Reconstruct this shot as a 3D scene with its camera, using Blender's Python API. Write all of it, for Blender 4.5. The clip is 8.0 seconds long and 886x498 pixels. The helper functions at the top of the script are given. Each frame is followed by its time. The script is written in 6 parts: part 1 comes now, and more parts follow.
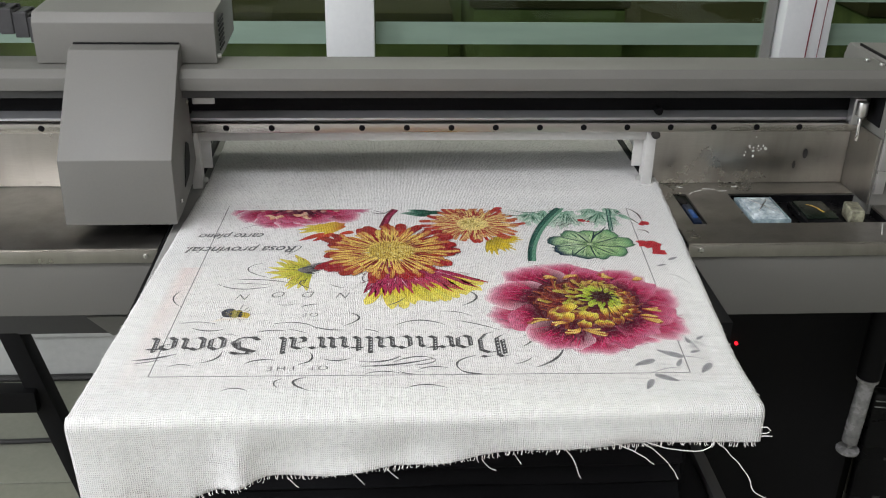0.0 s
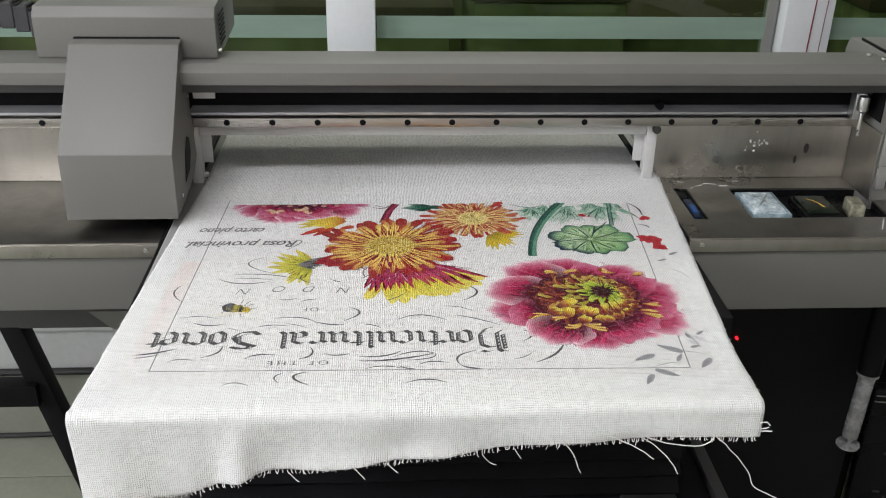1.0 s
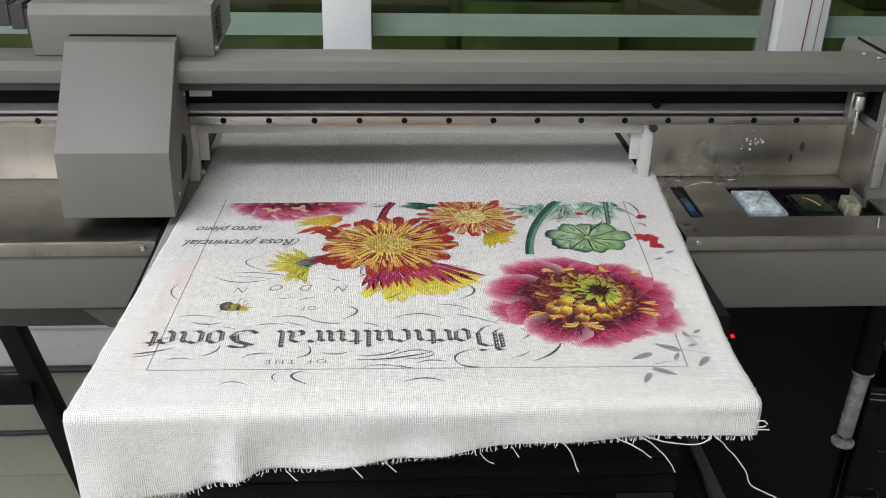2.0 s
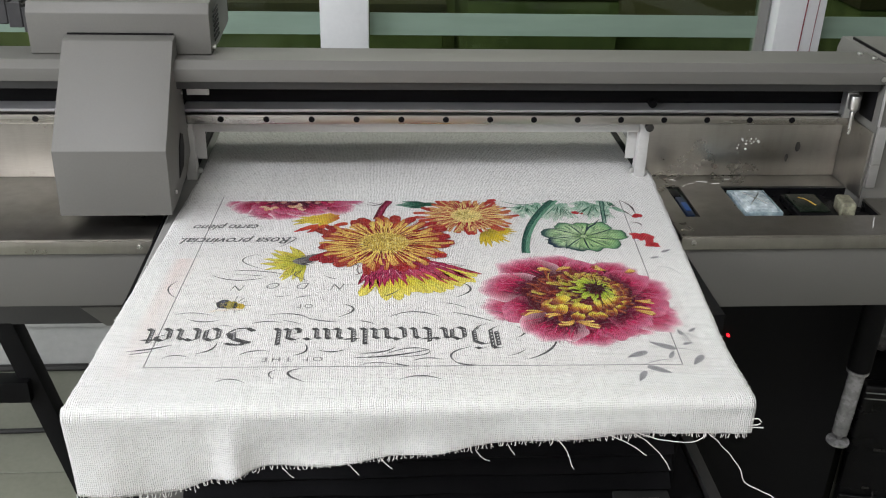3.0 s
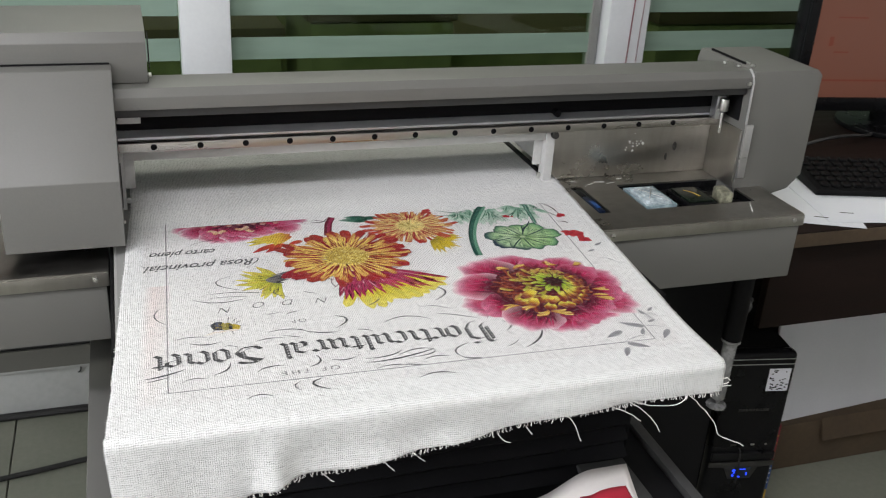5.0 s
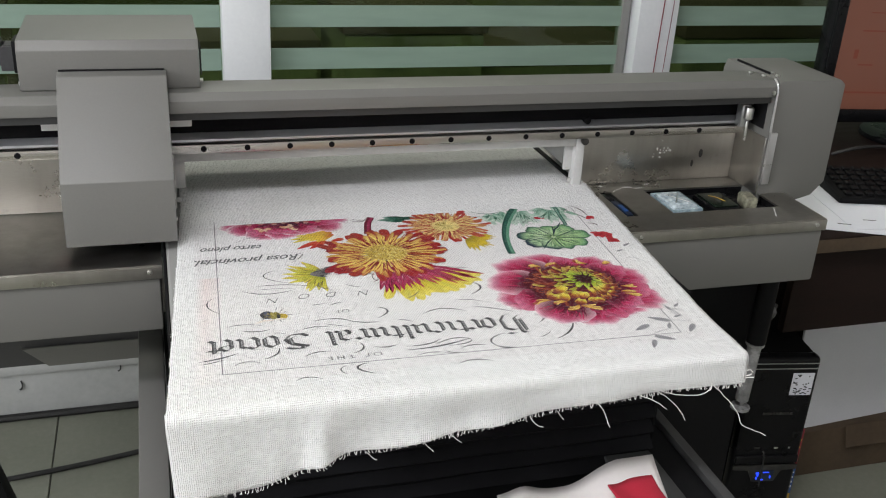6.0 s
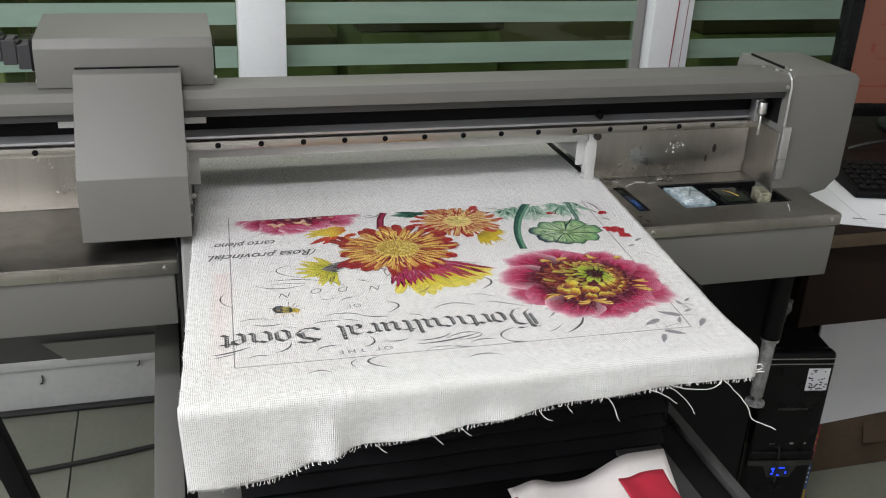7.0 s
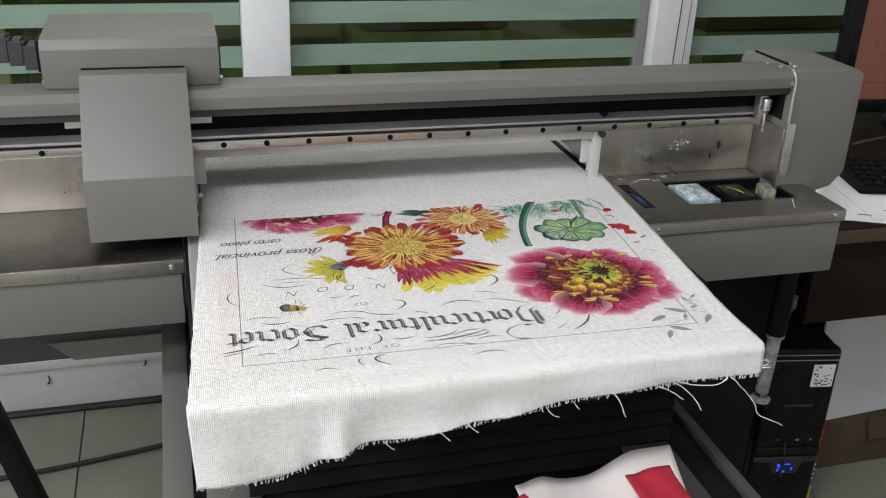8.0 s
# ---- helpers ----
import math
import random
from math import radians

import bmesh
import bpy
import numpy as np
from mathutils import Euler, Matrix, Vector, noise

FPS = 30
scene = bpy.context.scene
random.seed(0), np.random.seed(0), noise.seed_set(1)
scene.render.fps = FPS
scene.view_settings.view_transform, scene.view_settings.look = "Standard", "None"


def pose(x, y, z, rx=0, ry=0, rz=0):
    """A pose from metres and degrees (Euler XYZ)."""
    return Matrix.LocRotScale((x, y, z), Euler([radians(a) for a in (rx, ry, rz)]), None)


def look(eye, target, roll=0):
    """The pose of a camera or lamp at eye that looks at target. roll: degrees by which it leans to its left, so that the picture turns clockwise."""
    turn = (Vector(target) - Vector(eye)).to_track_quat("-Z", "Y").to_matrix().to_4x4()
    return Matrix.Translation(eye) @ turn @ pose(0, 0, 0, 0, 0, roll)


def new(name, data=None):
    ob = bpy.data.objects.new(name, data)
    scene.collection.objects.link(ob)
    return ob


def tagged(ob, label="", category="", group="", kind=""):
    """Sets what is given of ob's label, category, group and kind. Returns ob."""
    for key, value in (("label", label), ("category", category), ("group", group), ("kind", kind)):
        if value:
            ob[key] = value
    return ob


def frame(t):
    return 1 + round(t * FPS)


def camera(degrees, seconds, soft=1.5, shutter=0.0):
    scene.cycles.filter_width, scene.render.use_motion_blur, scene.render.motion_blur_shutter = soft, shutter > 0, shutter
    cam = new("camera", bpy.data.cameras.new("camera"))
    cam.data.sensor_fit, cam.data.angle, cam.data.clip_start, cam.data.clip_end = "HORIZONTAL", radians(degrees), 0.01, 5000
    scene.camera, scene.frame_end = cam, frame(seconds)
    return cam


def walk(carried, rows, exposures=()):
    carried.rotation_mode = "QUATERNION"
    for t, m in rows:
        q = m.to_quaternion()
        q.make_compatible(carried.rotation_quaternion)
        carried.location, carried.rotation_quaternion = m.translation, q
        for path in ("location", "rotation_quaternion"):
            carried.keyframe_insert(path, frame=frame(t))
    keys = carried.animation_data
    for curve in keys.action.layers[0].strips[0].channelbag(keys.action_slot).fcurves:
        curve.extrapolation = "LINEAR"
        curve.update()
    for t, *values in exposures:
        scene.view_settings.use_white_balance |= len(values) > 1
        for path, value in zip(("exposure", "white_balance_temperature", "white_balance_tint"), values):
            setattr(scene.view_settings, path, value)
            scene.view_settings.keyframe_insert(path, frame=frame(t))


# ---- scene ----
EXPOSURE = 0.0
LAMP_A, LAMP_B, LAMP_W, LAMP_S = 58, 5, 66, 25
cam = camera(49.7, 8.0, soft=1.1, shutter=0.5)
PATH = [
    (0, (-0.029, -0.675, 1.306), (0.089, 1.118, 0.427), 1.1),
    (0.5, (-0.031, -0.673, 1.308), (0.085, 1.115, 0.418), 1.2),
    (1, (-0.028, -0.675, 1.307), (0.087, 1.112, 0.417), 1.1),
    (1.5, (-0.032, -0.673, 1.308), (0.092, 1.111, 0.413), 1.2),
    (3, (-0.031, -0.678, 1.309), (0.102, 1.105, 0.413), 1.5),
    (3.2, (-0.045, -0.672, 1.308), (0.127, 1.119, 0.399), 1.8),
    (3.4, (-0.071, -0.662, 1.306), (0.167, 1.102, 0.389), 1.9),
    (3.5, (-0.078, -0.659, 1.306), (0.183, 1.094, 0.379), 2.0),
    (4, (-0.082, -0.657, 1.313), (0.211, 1.095, 0.393), 2.2),
    (4.2, (-0.096, -0.666, 1.316), (0.236, 1.086, 0.409), 2.2),
    (5.3, (-0.302, -0.726, 1.316), (0.333, 0.984, 0.496), 3.6),
    (5.5, (-0.305, -0.744, 1.316), (0.292, 0.983, 0.503), 3.5),
    (6, (-0.297, -0.759, 1.319), (0.254, 0.983, 0.506), 3.3),
    (6.5, (-0.289, -0.764, 1.321), (0.232, 0.986, 0.504), 2.9),
    (7, (-0.289, -0.769, 1.321), (0.222, 0.981, 0.499), 2.7),
    (7.5, (-0.29, -0.772, 1.324), (0.218, 0.978, 0.499), 2.6),
    (8, (-0.293, -0.772, 1.321), (0.211, 0.979, 0.497), 2.3),
]
walk(cam, [(t, look(eye, target, roll)) for t, eye, target, roll in PATH], [(0, EXPOSURE), (8.0, EXPOSURE)])


# ---- world and light ----
world = bpy.data.worlds.new("world")
scene.world = world
world.use_nodes = True
wn = world.node_tree
sky = wn.nodes.new("ShaderNodeTexSky")
sky.sky_type, sky.sun_disc = "NISHITA", False
sky.sun_elevation, sky.sun_rotation = radians(40), radians(150)
wn.links.new(sky.outputs[0], wn.nodes["Background"].inputs[0])
wn.nodes["Background"].inputs[1].default_value = 0.06


def area_lamp(name, eye, target, sx, sy, watts, colour):
    d = bpy.data.lights.new(name, "AREA")
    d.shape, d.size, d.size_y, d.energy, d.color = "RECTANGLE", sx, sy, watts, colour
    ob = new(name, d)
    ob.matrix_world = look(eye, target)
    return ob


area_lamp("ceiling_tube_light", (-1.05, -1.25, 3.24), (-1.05, -1.25, 0), 1.2, 0.5, LAMP_A, (0.962, 0.952, 1.0))
area_lamp("ceiling_tube_light", (0.75, -1.7, 3.24), (0.75, -1.7, 0), 1.2, 0.5, LAMP_B, (0.962, 0.952, 1.0))
area_lamp("window_daylight", (-2.62, -0.75, 1.70), (0.0, -0.35, 0.9), 1.6, 1.2, LAMP_W, (0.95, 0.96, 1.0))
# added fill lamp without a fixture, lifts the room behind the glass
area_lamp("store_room_fill", (0.2, 2.3, 2.5), (0.2, 2.3, 0), 1.5, 0.5, LAMP_S, (1.0, 0.97, 0.85))


# ---- materials ----
class Nodes:
    """A small helper for node materials."""

    def __init__(self, name):
        self.m = bpy.data.materials.new(name)
        self.m.use_nodes = True
        self.t = self.m.node_tree
        self.b = self.t.nodes["Principled BSDF"]
        self.out = self.t.nodes["Material Output"]

    def n(self, kind, **kw):
        node = self.t.nodes.new("ShaderNode" + kind)
        for k, v in kw.items():
            if k == "operation":
                node.operation = v
            elif k == "data_type":
                node.data_type = v
            elif k == "blend_type":
                node.blend_type = v
            elif k == "attribute_name":
                node.attribute_name = v
        return node

    def link(self, a, b):
        self.t.links.new(a, b)

    def math(self, op, a, b=None):
        node = self.n("Math", operation=op)
        for i, v in enumerate((a, b)):
            if v is None:
                continue
            if isinstance(v, (int, float)):
                node.inputs[i].default_value = v
            else:
                self.link(v, node.inputs[i])
        return node.outputs[0]

    def noise(self, scale, detail=4, rough=0.6, coords=None, stretch=None):
        node = self.n("TexNoise")
        node.inputs["Scale"].default_value = scale
        node.inputs["Detail"].default_value = detail
        node.inputs["Roughness"].default_value = rough
        if coords is None:
            coords = self.n("TexCoord").outputs["Object"]
        if stretch:
            mp = self.n("Mapping")
            mp.inputs["Scale"].default_value = stretch
            self.link(coords, mp.inputs["Vector"])
            coords = mp.outputs[0]
        self.link(coords, node.inputs["Vector"])
        return node.outputs["Fac"]

    def ramp(self, fac, stops):
        node = self.n("ValToRGB")
        els = node.color_ramp.elements
        while len(els) < len(stops):
            els.new(0.5)
        for e, (p, c) in zip(els, stops):
            e.position = p
            e.color = (*c, 1) if len(c) == 3 else c
        self.link(fac, node.inputs[0])
        return node.outputs[0]

    def mix(self, fac, a, b, blend="MIX"):
        node = self.n("Mix", data_type="RGBA", blend_type=blend)
        for v, sock in ((fac, node.inputs[0]), (a, node.inputs[6]), (b, node.inputs[7])):
            if isinstance(v, (int, float)):
                sock.default_value = v
            elif isinstance(v, tuple):
                sock.default_value = (*v, 1)
            else:
                self.link(v, sock)
        return node.outputs[2]

    def bump(self, height, strength, distance):
        node = self.n("Bump")
        node.inputs["Strength"].default_value = strength
        node.inputs["Distance"].default_value = distance
        self.link(height, node.inputs["Height"])
        self.link(node.outputs[0], self.b.inputs["Normal"])


def surface(name, a, b, rough=0.5, metal=0.0, big=3.0, fine=120.0, relief=0.15, depth=0.0004, stretch=None, rough_to=None, spec=0.5):
    """A paint, plastic, metal or stone with blotches at a large scale and grain at a small one."""
    k = Nodes(name)
    n1, n2 = k.noise(big, 5, 0.6, stretch=stretch), k.noise(fine, 3, 0.6, stretch=stretch)
    f = k.math("ADD", k.math("MULTIPLY", n1, 0.7), k.math("MULTIPLY", n2, 0.3))
    k.link(k.ramp(f, [(0.3, a), (0.7, b)]), k.b.inputs["Base Color"])
    r2 = rough_to if rough_to is not None else min(1, rough + 0.12)
    k.link(k.ramp(n1, [(0.3, (rough,) * 3), (0.7, (r2,) * 3)]), k.b.inputs["Roughness"])
    k.b.inputs["Metallic"].default_value = metal
    k.b.inputs["Specular IOR Level"].default_value = spec
    k.bump(n2, relief, depth)
    return k.m


def stainless(name):
    """Satin sheet steel: a very fine brush line, wide soft smears, a few drip marks and fingerprints."""
    k = Nodes(name)
    brush = k.noise(60, 3, 0.6, stretch=(1.2, 60, 60))
    smear = k.noise(7, 6, 0.65)
    drip = k.noise(9, 4, 0.6, stretch=(3.0, 3.0, 0.5))
    spots = k.noise(55, 2, 0.7)
    c = k.ramp(brush, [(0.3, (0.40, 0.385, 0.355)), (0.7, (0.455, 0.44, 0.41))])
    c = k.mix(k.ramp(drip, [(0.42, (0, 0, 0)), (0.70, (0.55, 0.55, 0.55))]), c, (0.30, 0.285, 0.255))
    c = k.mix(k.ramp(spots, [(0.66, (0, 0, 0)), (0.76, (0.30, 0.30, 0.30))]), c, (0.25, 0.235, 0.21))
    k.link(c, k.b.inputs["Base Color"])
    k.b.inputs["Metallic"].default_value = 1.0
    k.link(k.ramp(smear, [(0.35, (0.24,) * 3), (0.65, (0.46,) * 3)]), k.b.inputs["Roughness"])
    k.bump(brush, 0.05, 0.0002)
    return k.m


def weave_nodes(k):
    """Height and gap mask of a coarse plain weave in the cloth's own coordinates (metres); the mask also holds painted
    shade on dipping threads.
    """
    uv = k.n("UVMap").outputs[0]
    wob = k.n("TexNoise")
    wob.inputs["Scale"].default_value = 60
    k.link(uv, wob.inputs["Vector"])
    sep = k.n("SeparateXYZ")
    k.link(uv, sep.inputs[0])
    wob2 = k.n("TexNoise")
    wob2.inputs["Scale"].default_value = 230
    k.link(uv, wob2.inputs["Vector"])
    du = k.math("ADD", k.math("MULTIPLY", k.math("SUBTRACT", wob.outputs["Fac"], 0.5), 0.0028), k.math("MULTIPLY", k.math("SUBTRACT", wob2.outputs["Fac"], 0.5), 0.0019))
    wob3 = k.n("SeparateXYZ")
    k.link(wob.outputs["Color"], wob3.inputs[0])
    dv = k.math("ADD", k.math("MULTIPLY", k.math("SUBTRACT", wob3.outputs[1], 0.5), 0.0030), k.math("MULTIPLY", k.math("SUBTRACT", wob2.outputs["Fac"], 0.5), -0.0020))
    u = k.math("MULTIPLY", k.math("ADD", sep.outputs[0], du), math.pi / 0.0020)
    v = k.math("MULTIPLY", k.math("ADD", sep.outputs[1], dv), math.pi / 0.0023)
    su, sv = k.math("SINE", u), k.math("SINE", v)
    au, av = k.math("ABSOLUTE", su), k.math("ABSOLUTE", sv)
    over = k.math("MULTIPLY", k.math("MULTIPLY", su, sv), 0.15)
    h = k.math("ADD", k.math("ADD", k.math("MULTIPLY", au, 0.80), k.math("MULTIPLY", av, 0.22)), over)
    gap = k.math("MULTIPLY", k.math("SUBTRACT", 1.0, au), k.math("SUBTRACT", 1.0, av))
    thread_u, thread_v = k.n("TexNoise"), k.n("TexNoise")
    for node, sc in ((thread_u, (420, 6, 1)), (thread_v, (6, 380, 1))):
        mp = k.n("Mapping")
        mp.inputs["Scale"].default_value = sc
        k.link(uv, mp.inputs["Vector"])
        k.link(mp.outputs[0], node.inputs["Vector"])
        node.inputs["Scale"].default_value = 1.0
        node.inputs["Detail"].default_value = 1.0
    slub = k.math("ADD", k.math("MULTIPLY", thread_u.outputs["Fac"], 0.5), k.math("MULTIPLY", thread_v.outputs["Fac"], 0.5))
    # over-under shade of dipping threads, added to the gap mask
    sunk_shade = k.math("MAXIMUM", k.math("MULTIPLY", k.math("MULTIPLY", su, sv), -1.0), 0.0)
    gap = k.math("MINIMUM", k.math("ADD", k.math("MULTIPLY", gap, 1.3), k.math("MULTIPLY", k.math("MULTIPLY", sunk_shade, k.math("SUBTRACT", 1.0, k.math("MULTIPLY", au, 0.5))), 0.13)), 1.0)
    loose = k.n("TexNoise")
    loose.inputs["Scale"].default_value = 170
    loose.inputs["Detail"].default_value = 3
    k.link(uv, loose.inputs["Vector"])
    gap = k.math("MINIMUM", k.math("MULTIPLY", gap, k.math("MAXIMUM", k.math("MULTIPLY", k.math("SUBTRACT", loose.outputs["Fac"], 0.25), 3.4), 0.1)), 1.0)
    return h, gap, slub


def linen(name, printed=False):
    """Bleached coarse linen; printed=True takes the ink from the mesh's colour attribute."""
    k = Nodes(name)
    h, gap, slub = weave_nodes(k)
    base = k.ramp(slub, [(0.25, (0.77, 0.766, 0.757)), (0.75, (0.88, 0.88, 0.873))])
    if printed:
        at = k.n("Attribute", attribute_name="ink")
        ink = at.outputs["Color"]
        # the ink misses some thread crowns and lets the cloth show
        patch = k.noise(260, 3, 0.7)
        cover = k.math("MULTIPLY", k.ramp(patch, [(0.25, (0.85,) * 3), (0.5, (1, 1, 1))]), at.outputs["Alpha"])
        grain = k.ramp(k.noise(700, 3, 0.7), [(0.3, (0.62,) * 3), (0.7, (1.15,) * 3)])
        base = k.mix(cover, base, k.mix(1.0, ink, grain, "MULTIPLY"))
    # colour darkened in the gaps and, as shade, on dipping threads
    base = k.mix(k.math("MULTIPLY", gap, 0.95), base, k.mix(1.0, base, (0.16, 0.155, 0.15), "MULTIPLY"))
    k.link(base, k.b.inputs["Base Color"])
    k.b.inputs["Roughness"].default_value = 0.9
    k.b.inputs["Specular IOR Level"].default_value = 0.15
    k.bump(k.math("ADD", h, k.math("MULTIPLY", slub, 0.4)), 0.85, 0.0009)
    return k.m


M = {}
M["paint"] = surface("machine_grey_paint", (0.120, 0.119, 0.109), (0.142, 0.140, 0.130), 0.42, 0, 2.5, 420, 0.2, 0.0002, rough_to=0.55)
M["paint_light"] = surface("light_grey_paint", (0.21, 0.21, 0.20), (0.255, 0.255, 0.245), 0.45, 0, 2.5, 300, 0.15, 0.0002)
M["steel"] = stainless("brushed_stainless")
M["alu"] = surface("anodised_aluminium", (0.56, 0.56, 0.57), (0.68, 0.68, 0.69), 0.25, 0.9, 6, 200, 0.1, 0.0002, stretch=(0.2, 8, 8), rough_to=0.4)
M["rail"] = surface("ground_steel_rail", (0.40, 0.385, 0.36), (0.52, 0.50, 0.47), 0.16, 1.0, 5, 160, 0.1, 0.0002, stretch=(0.3, 6, 6), rough_to=0.34)
M["white"] = surface("white_enamel", (0.62, 0.62, 0.60), (0.74, 0.74, 0.73), 0.4, 0, 5, 150, 0.1, 0.0003)
M["ledge"] = surface("dull_aluminium", (0.52, 0.53, 0.56), (0.62, 0.63, 0.66), 0.3, 0.75, 6, 200, 0.1, 0.0002, stretch=(0.2, 8, 8), rough_to=0.42)
# machine grey darkened for shade on right base rail and stand; also cover lip
M["shaded_paint"] = surface("shaded_grey_paint", (0.045, 0.045, 0.046), (0.065, 0.065, 0.064), 0.5, 0, 3, 200, 0.15, 0.0003, spec=0.3)
M["offwhite"] = surface("greyed_white_enamel", (0.40, 0.40, 0.39), (0.52, 0.52, 0.51), 0.35, 0, 6, 150, 0.1, 0.0003)
M["black"] = surface("matt_black", (0.0050, 0.0050, 0.0056), (0.0090, 0.0090, 0.0098), 0.5, 0, 5, 150, 0.15, 0.0003, spec=0.12)
M["gloss_black"] = surface("gloss_black_plastic", (0.0040, 0.0040, 0.0046), (0.0075, 0.0075, 0.0085), 0.22, 0, 5, 150, 0.05, 0.0002, rough_to=0.35, spec=0.2)
M["belt"] = surface("black_rubber_belt", (0.0035, 0.0035, 0.0045), (0.007, 0.007, 0.008), 0.7, 0, 6, 300, 0.3, 0.0004, spec=0.1)
M["fabric_black"] = surface("black_bellows_fabric", (0.007, 0.007, 0.008), (0.013, 0.013, 0.0145), 0.75, 0, 14, 600, 0.4, 0.0006, spec=0.08)
M["chain"] = surface("black_nylon_chain", (0.022, 0.022, 0.024), (0.04, 0.04, 0.042), 0.45, 0, 20, 300, 0.1, 0.0003)
M["bolt"] = surface("dark_steel_bolt", (0.05, 0.05, 0.05), (0.10, 0.095, 0.09), 0.35, 0.8, 60, 400, 0.1, 0.0002)
M["screw"] = surface("bright_zinc_screw", (0.6, 0.6, 0.58), (0.75, 0.75, 0.73), 0.25, 1.0, 60, 400, 0.1, 0.0002)
M["wall"] = surface("painted_plaster", (0.60, 0.59, 0.56), (0.70, 0.69, 0.66), 0.85, 0, 1.2, 90, 0.25, 0.001)
M["lower_wall"] = surface("grubby_painted_wall", (0.34, 0.35, 0.34), (0.47, 0.48, 0.47), 0.7, 0, 2.5, 60, 0.2, 0.001)
M["ceiling"] = surface("ceiling_paint", (0.68, 0.68, 0.66), (0.75, 0.75, 0.73), 0.9, 0, 1.0, 60, 0.1, 0.001)
M["tile"] = surface("worn_floor_tile", (0.165, 0.172, 0.135), (0.245, 0.25, 0.205), 0.35, 0, 3, 80, 0.1, 0.0005, rough_to=0.6)
M["grout"] = surface("dirty_grout", (0.10, 0.10, 0.09), (0.15, 0.15, 0.13), 0.9, 0, 12, 200, 0.3, 0.001)
M["frame"] = surface("white_window_frame", (0.68, 0.70, 0.72), (0.78, 0.80, 0.81), 0.4, 0, 3, 100, 0.1, 0.0004)
M["desk"] = surface("dark_brown_wood", (0.009, 0.0055, 0.0045), (0.018, 0.010, 0.008), 0.5, 0, 4, 60, 0.25, 0.0006, stretch=(1, 9, 9), spec=0.15)
M["paper"] = surface("white_paper", (0.70, 0.72, 0.78), (0.78, 0.79, 0.83), 0.8, 0, 5, 200, 0.1, 0.0003)
M["greysheet"] = surface("grey_white_board", (0.60, 0.61, 0.66), (0.70, 0.71, 0.75), 0.8, 0, 5, 200, 0.1, 0.0003)
M["carton"] = surface("brown_cardboard", (0.045, 0.030, 0.017), (0.085, 0.058, 0.034), 0.85, 0, 5, 90, 0.2, 0.0008)
M["red"] = surface("crimson_felt", (0.36, 0.012, 0.03), (0.47, 0.02, 0.045), 0.9, 0, 12, 500, 0.5, 0.0008)
M["sheetwhite"] = surface("off_white_vinyl", (0.66, 0.62, 0.60), (0.74, 0.70, 0.68), 0.55, 0, 4, 200, 0.1, 0.0004)
M["linen"] = linen("bleached_linen")
M["print"] = linen("printed_linen", True)
M["thread"] = surface("linen_thread", (0.66, 0.65, 0.62), (0.80, 0.79, 0.77), 0.9, 0, 60, 900, 0.5, 0.0004)
M["wood"] = surface("pale_timber", (0.30, 0.27, 0.13), (0.42, 0.38, 0.20), 0.7, 0, 3, 50, 0.2, 0.0008, stretch=(8, 8, 1))
M["olive"] = surface("olive_clutter", (0.045, 0.05, 0.02), (0.24, 0.24, 0.11), 0.8, 0, 3.2, 14, 0.2, 0.001)
M["glassy"] = surface("pale_glassy_plastic", (0.10, 0.16, 0.19), (0.42, 0.52, 0.55), 0.12, 0, 70, 220, 0.3, 0.0008, spec=0.7)
M["navy"] = surface("navy_rubber", (0.006, 0.010, 0.022), (0.015, 0.03, 0.07), 0.3, 0, 60, 200, 0.2, 0.0004)
M["darkred"] = surface("dried_red_ink", (0.17, 0.015, 0.025), (0.26, 0.025, 0.04), 0.6, 0, 30, 200, 0.1, 0.0003)
M["blue"] = surface("blue_plastic", (0.02, 0.06, 0.20), (0.03, 0.10, 0.30), 0.3, 0, 20, 200, 0.1, 0.0003)
M["ochre"] = surface("yellow_card", (0.40, 0.24, 0.03), (0.52, 0.34, 0.05), 0.7, 0, 20, 200, 0.1, 0.0003)
M["inkgreen"] = surface("ink_stained_pad", (0.003, 0.006, 0.005), (0.012, 0.020, 0.012), 0.12, 0, 26, 90, 0.3, 0.001)
M["sponge"] = surface("ink_stained_clear_foam", (0.16, 0.22, 0.25), (0.72, 0.80, 0.83), 0.18, 0, 60, 160, 0.4, 0.001)
M["sponge2"] = surface("stained_foam_block", (0.02, 0.012, 0.012), (0.46, 0.46, 0.33), 0.3, 0, 60, 190, 0.4, 0.001)
M["syringe"] = surface("cloudy_plastic", (0.13, 0.13, 0.13), (0.32, 0.32, 0.32), 0.2, 0, 45, 160, 0.2, 0.0004)
M["cable"] = surface("black_cable", (0.012, 0.012, 0.012), (0.02, 0.02, 0.02), 0.5, 0, 20, 160, 0.1, 0.0004)


def glow(name, colour, strength):
    k = Nodes(name)
    k.b.inputs["Base Color"].default_value = (*[c * 0.2 for c in colour], 1)
    k.b.inputs["Emission Color"].default_value = (*colour, 1)
    k.b.inputs["Emission Strength"].default_value = strength
    k.b.inputs["Roughness"].default_value = 0.25
    return k.m


M["screen"] = glow("orange_screen", (0.38, 0.15, 0.10), 0.19)
M["screenbar"] = glow("screen_dark_bar", (0.20, 0.05, 0.03), 0.5)
M["led_blue"] = glow("blue_led", (0.02, 0.06, 1.0), 2.0)
M["led_red"] = glow("red_led", (1.0, 0.01, 0.02), 3.0)
M["tube"] = glow("lamp_diffuser", (1.0, 0.98, 0.95), 3.0)


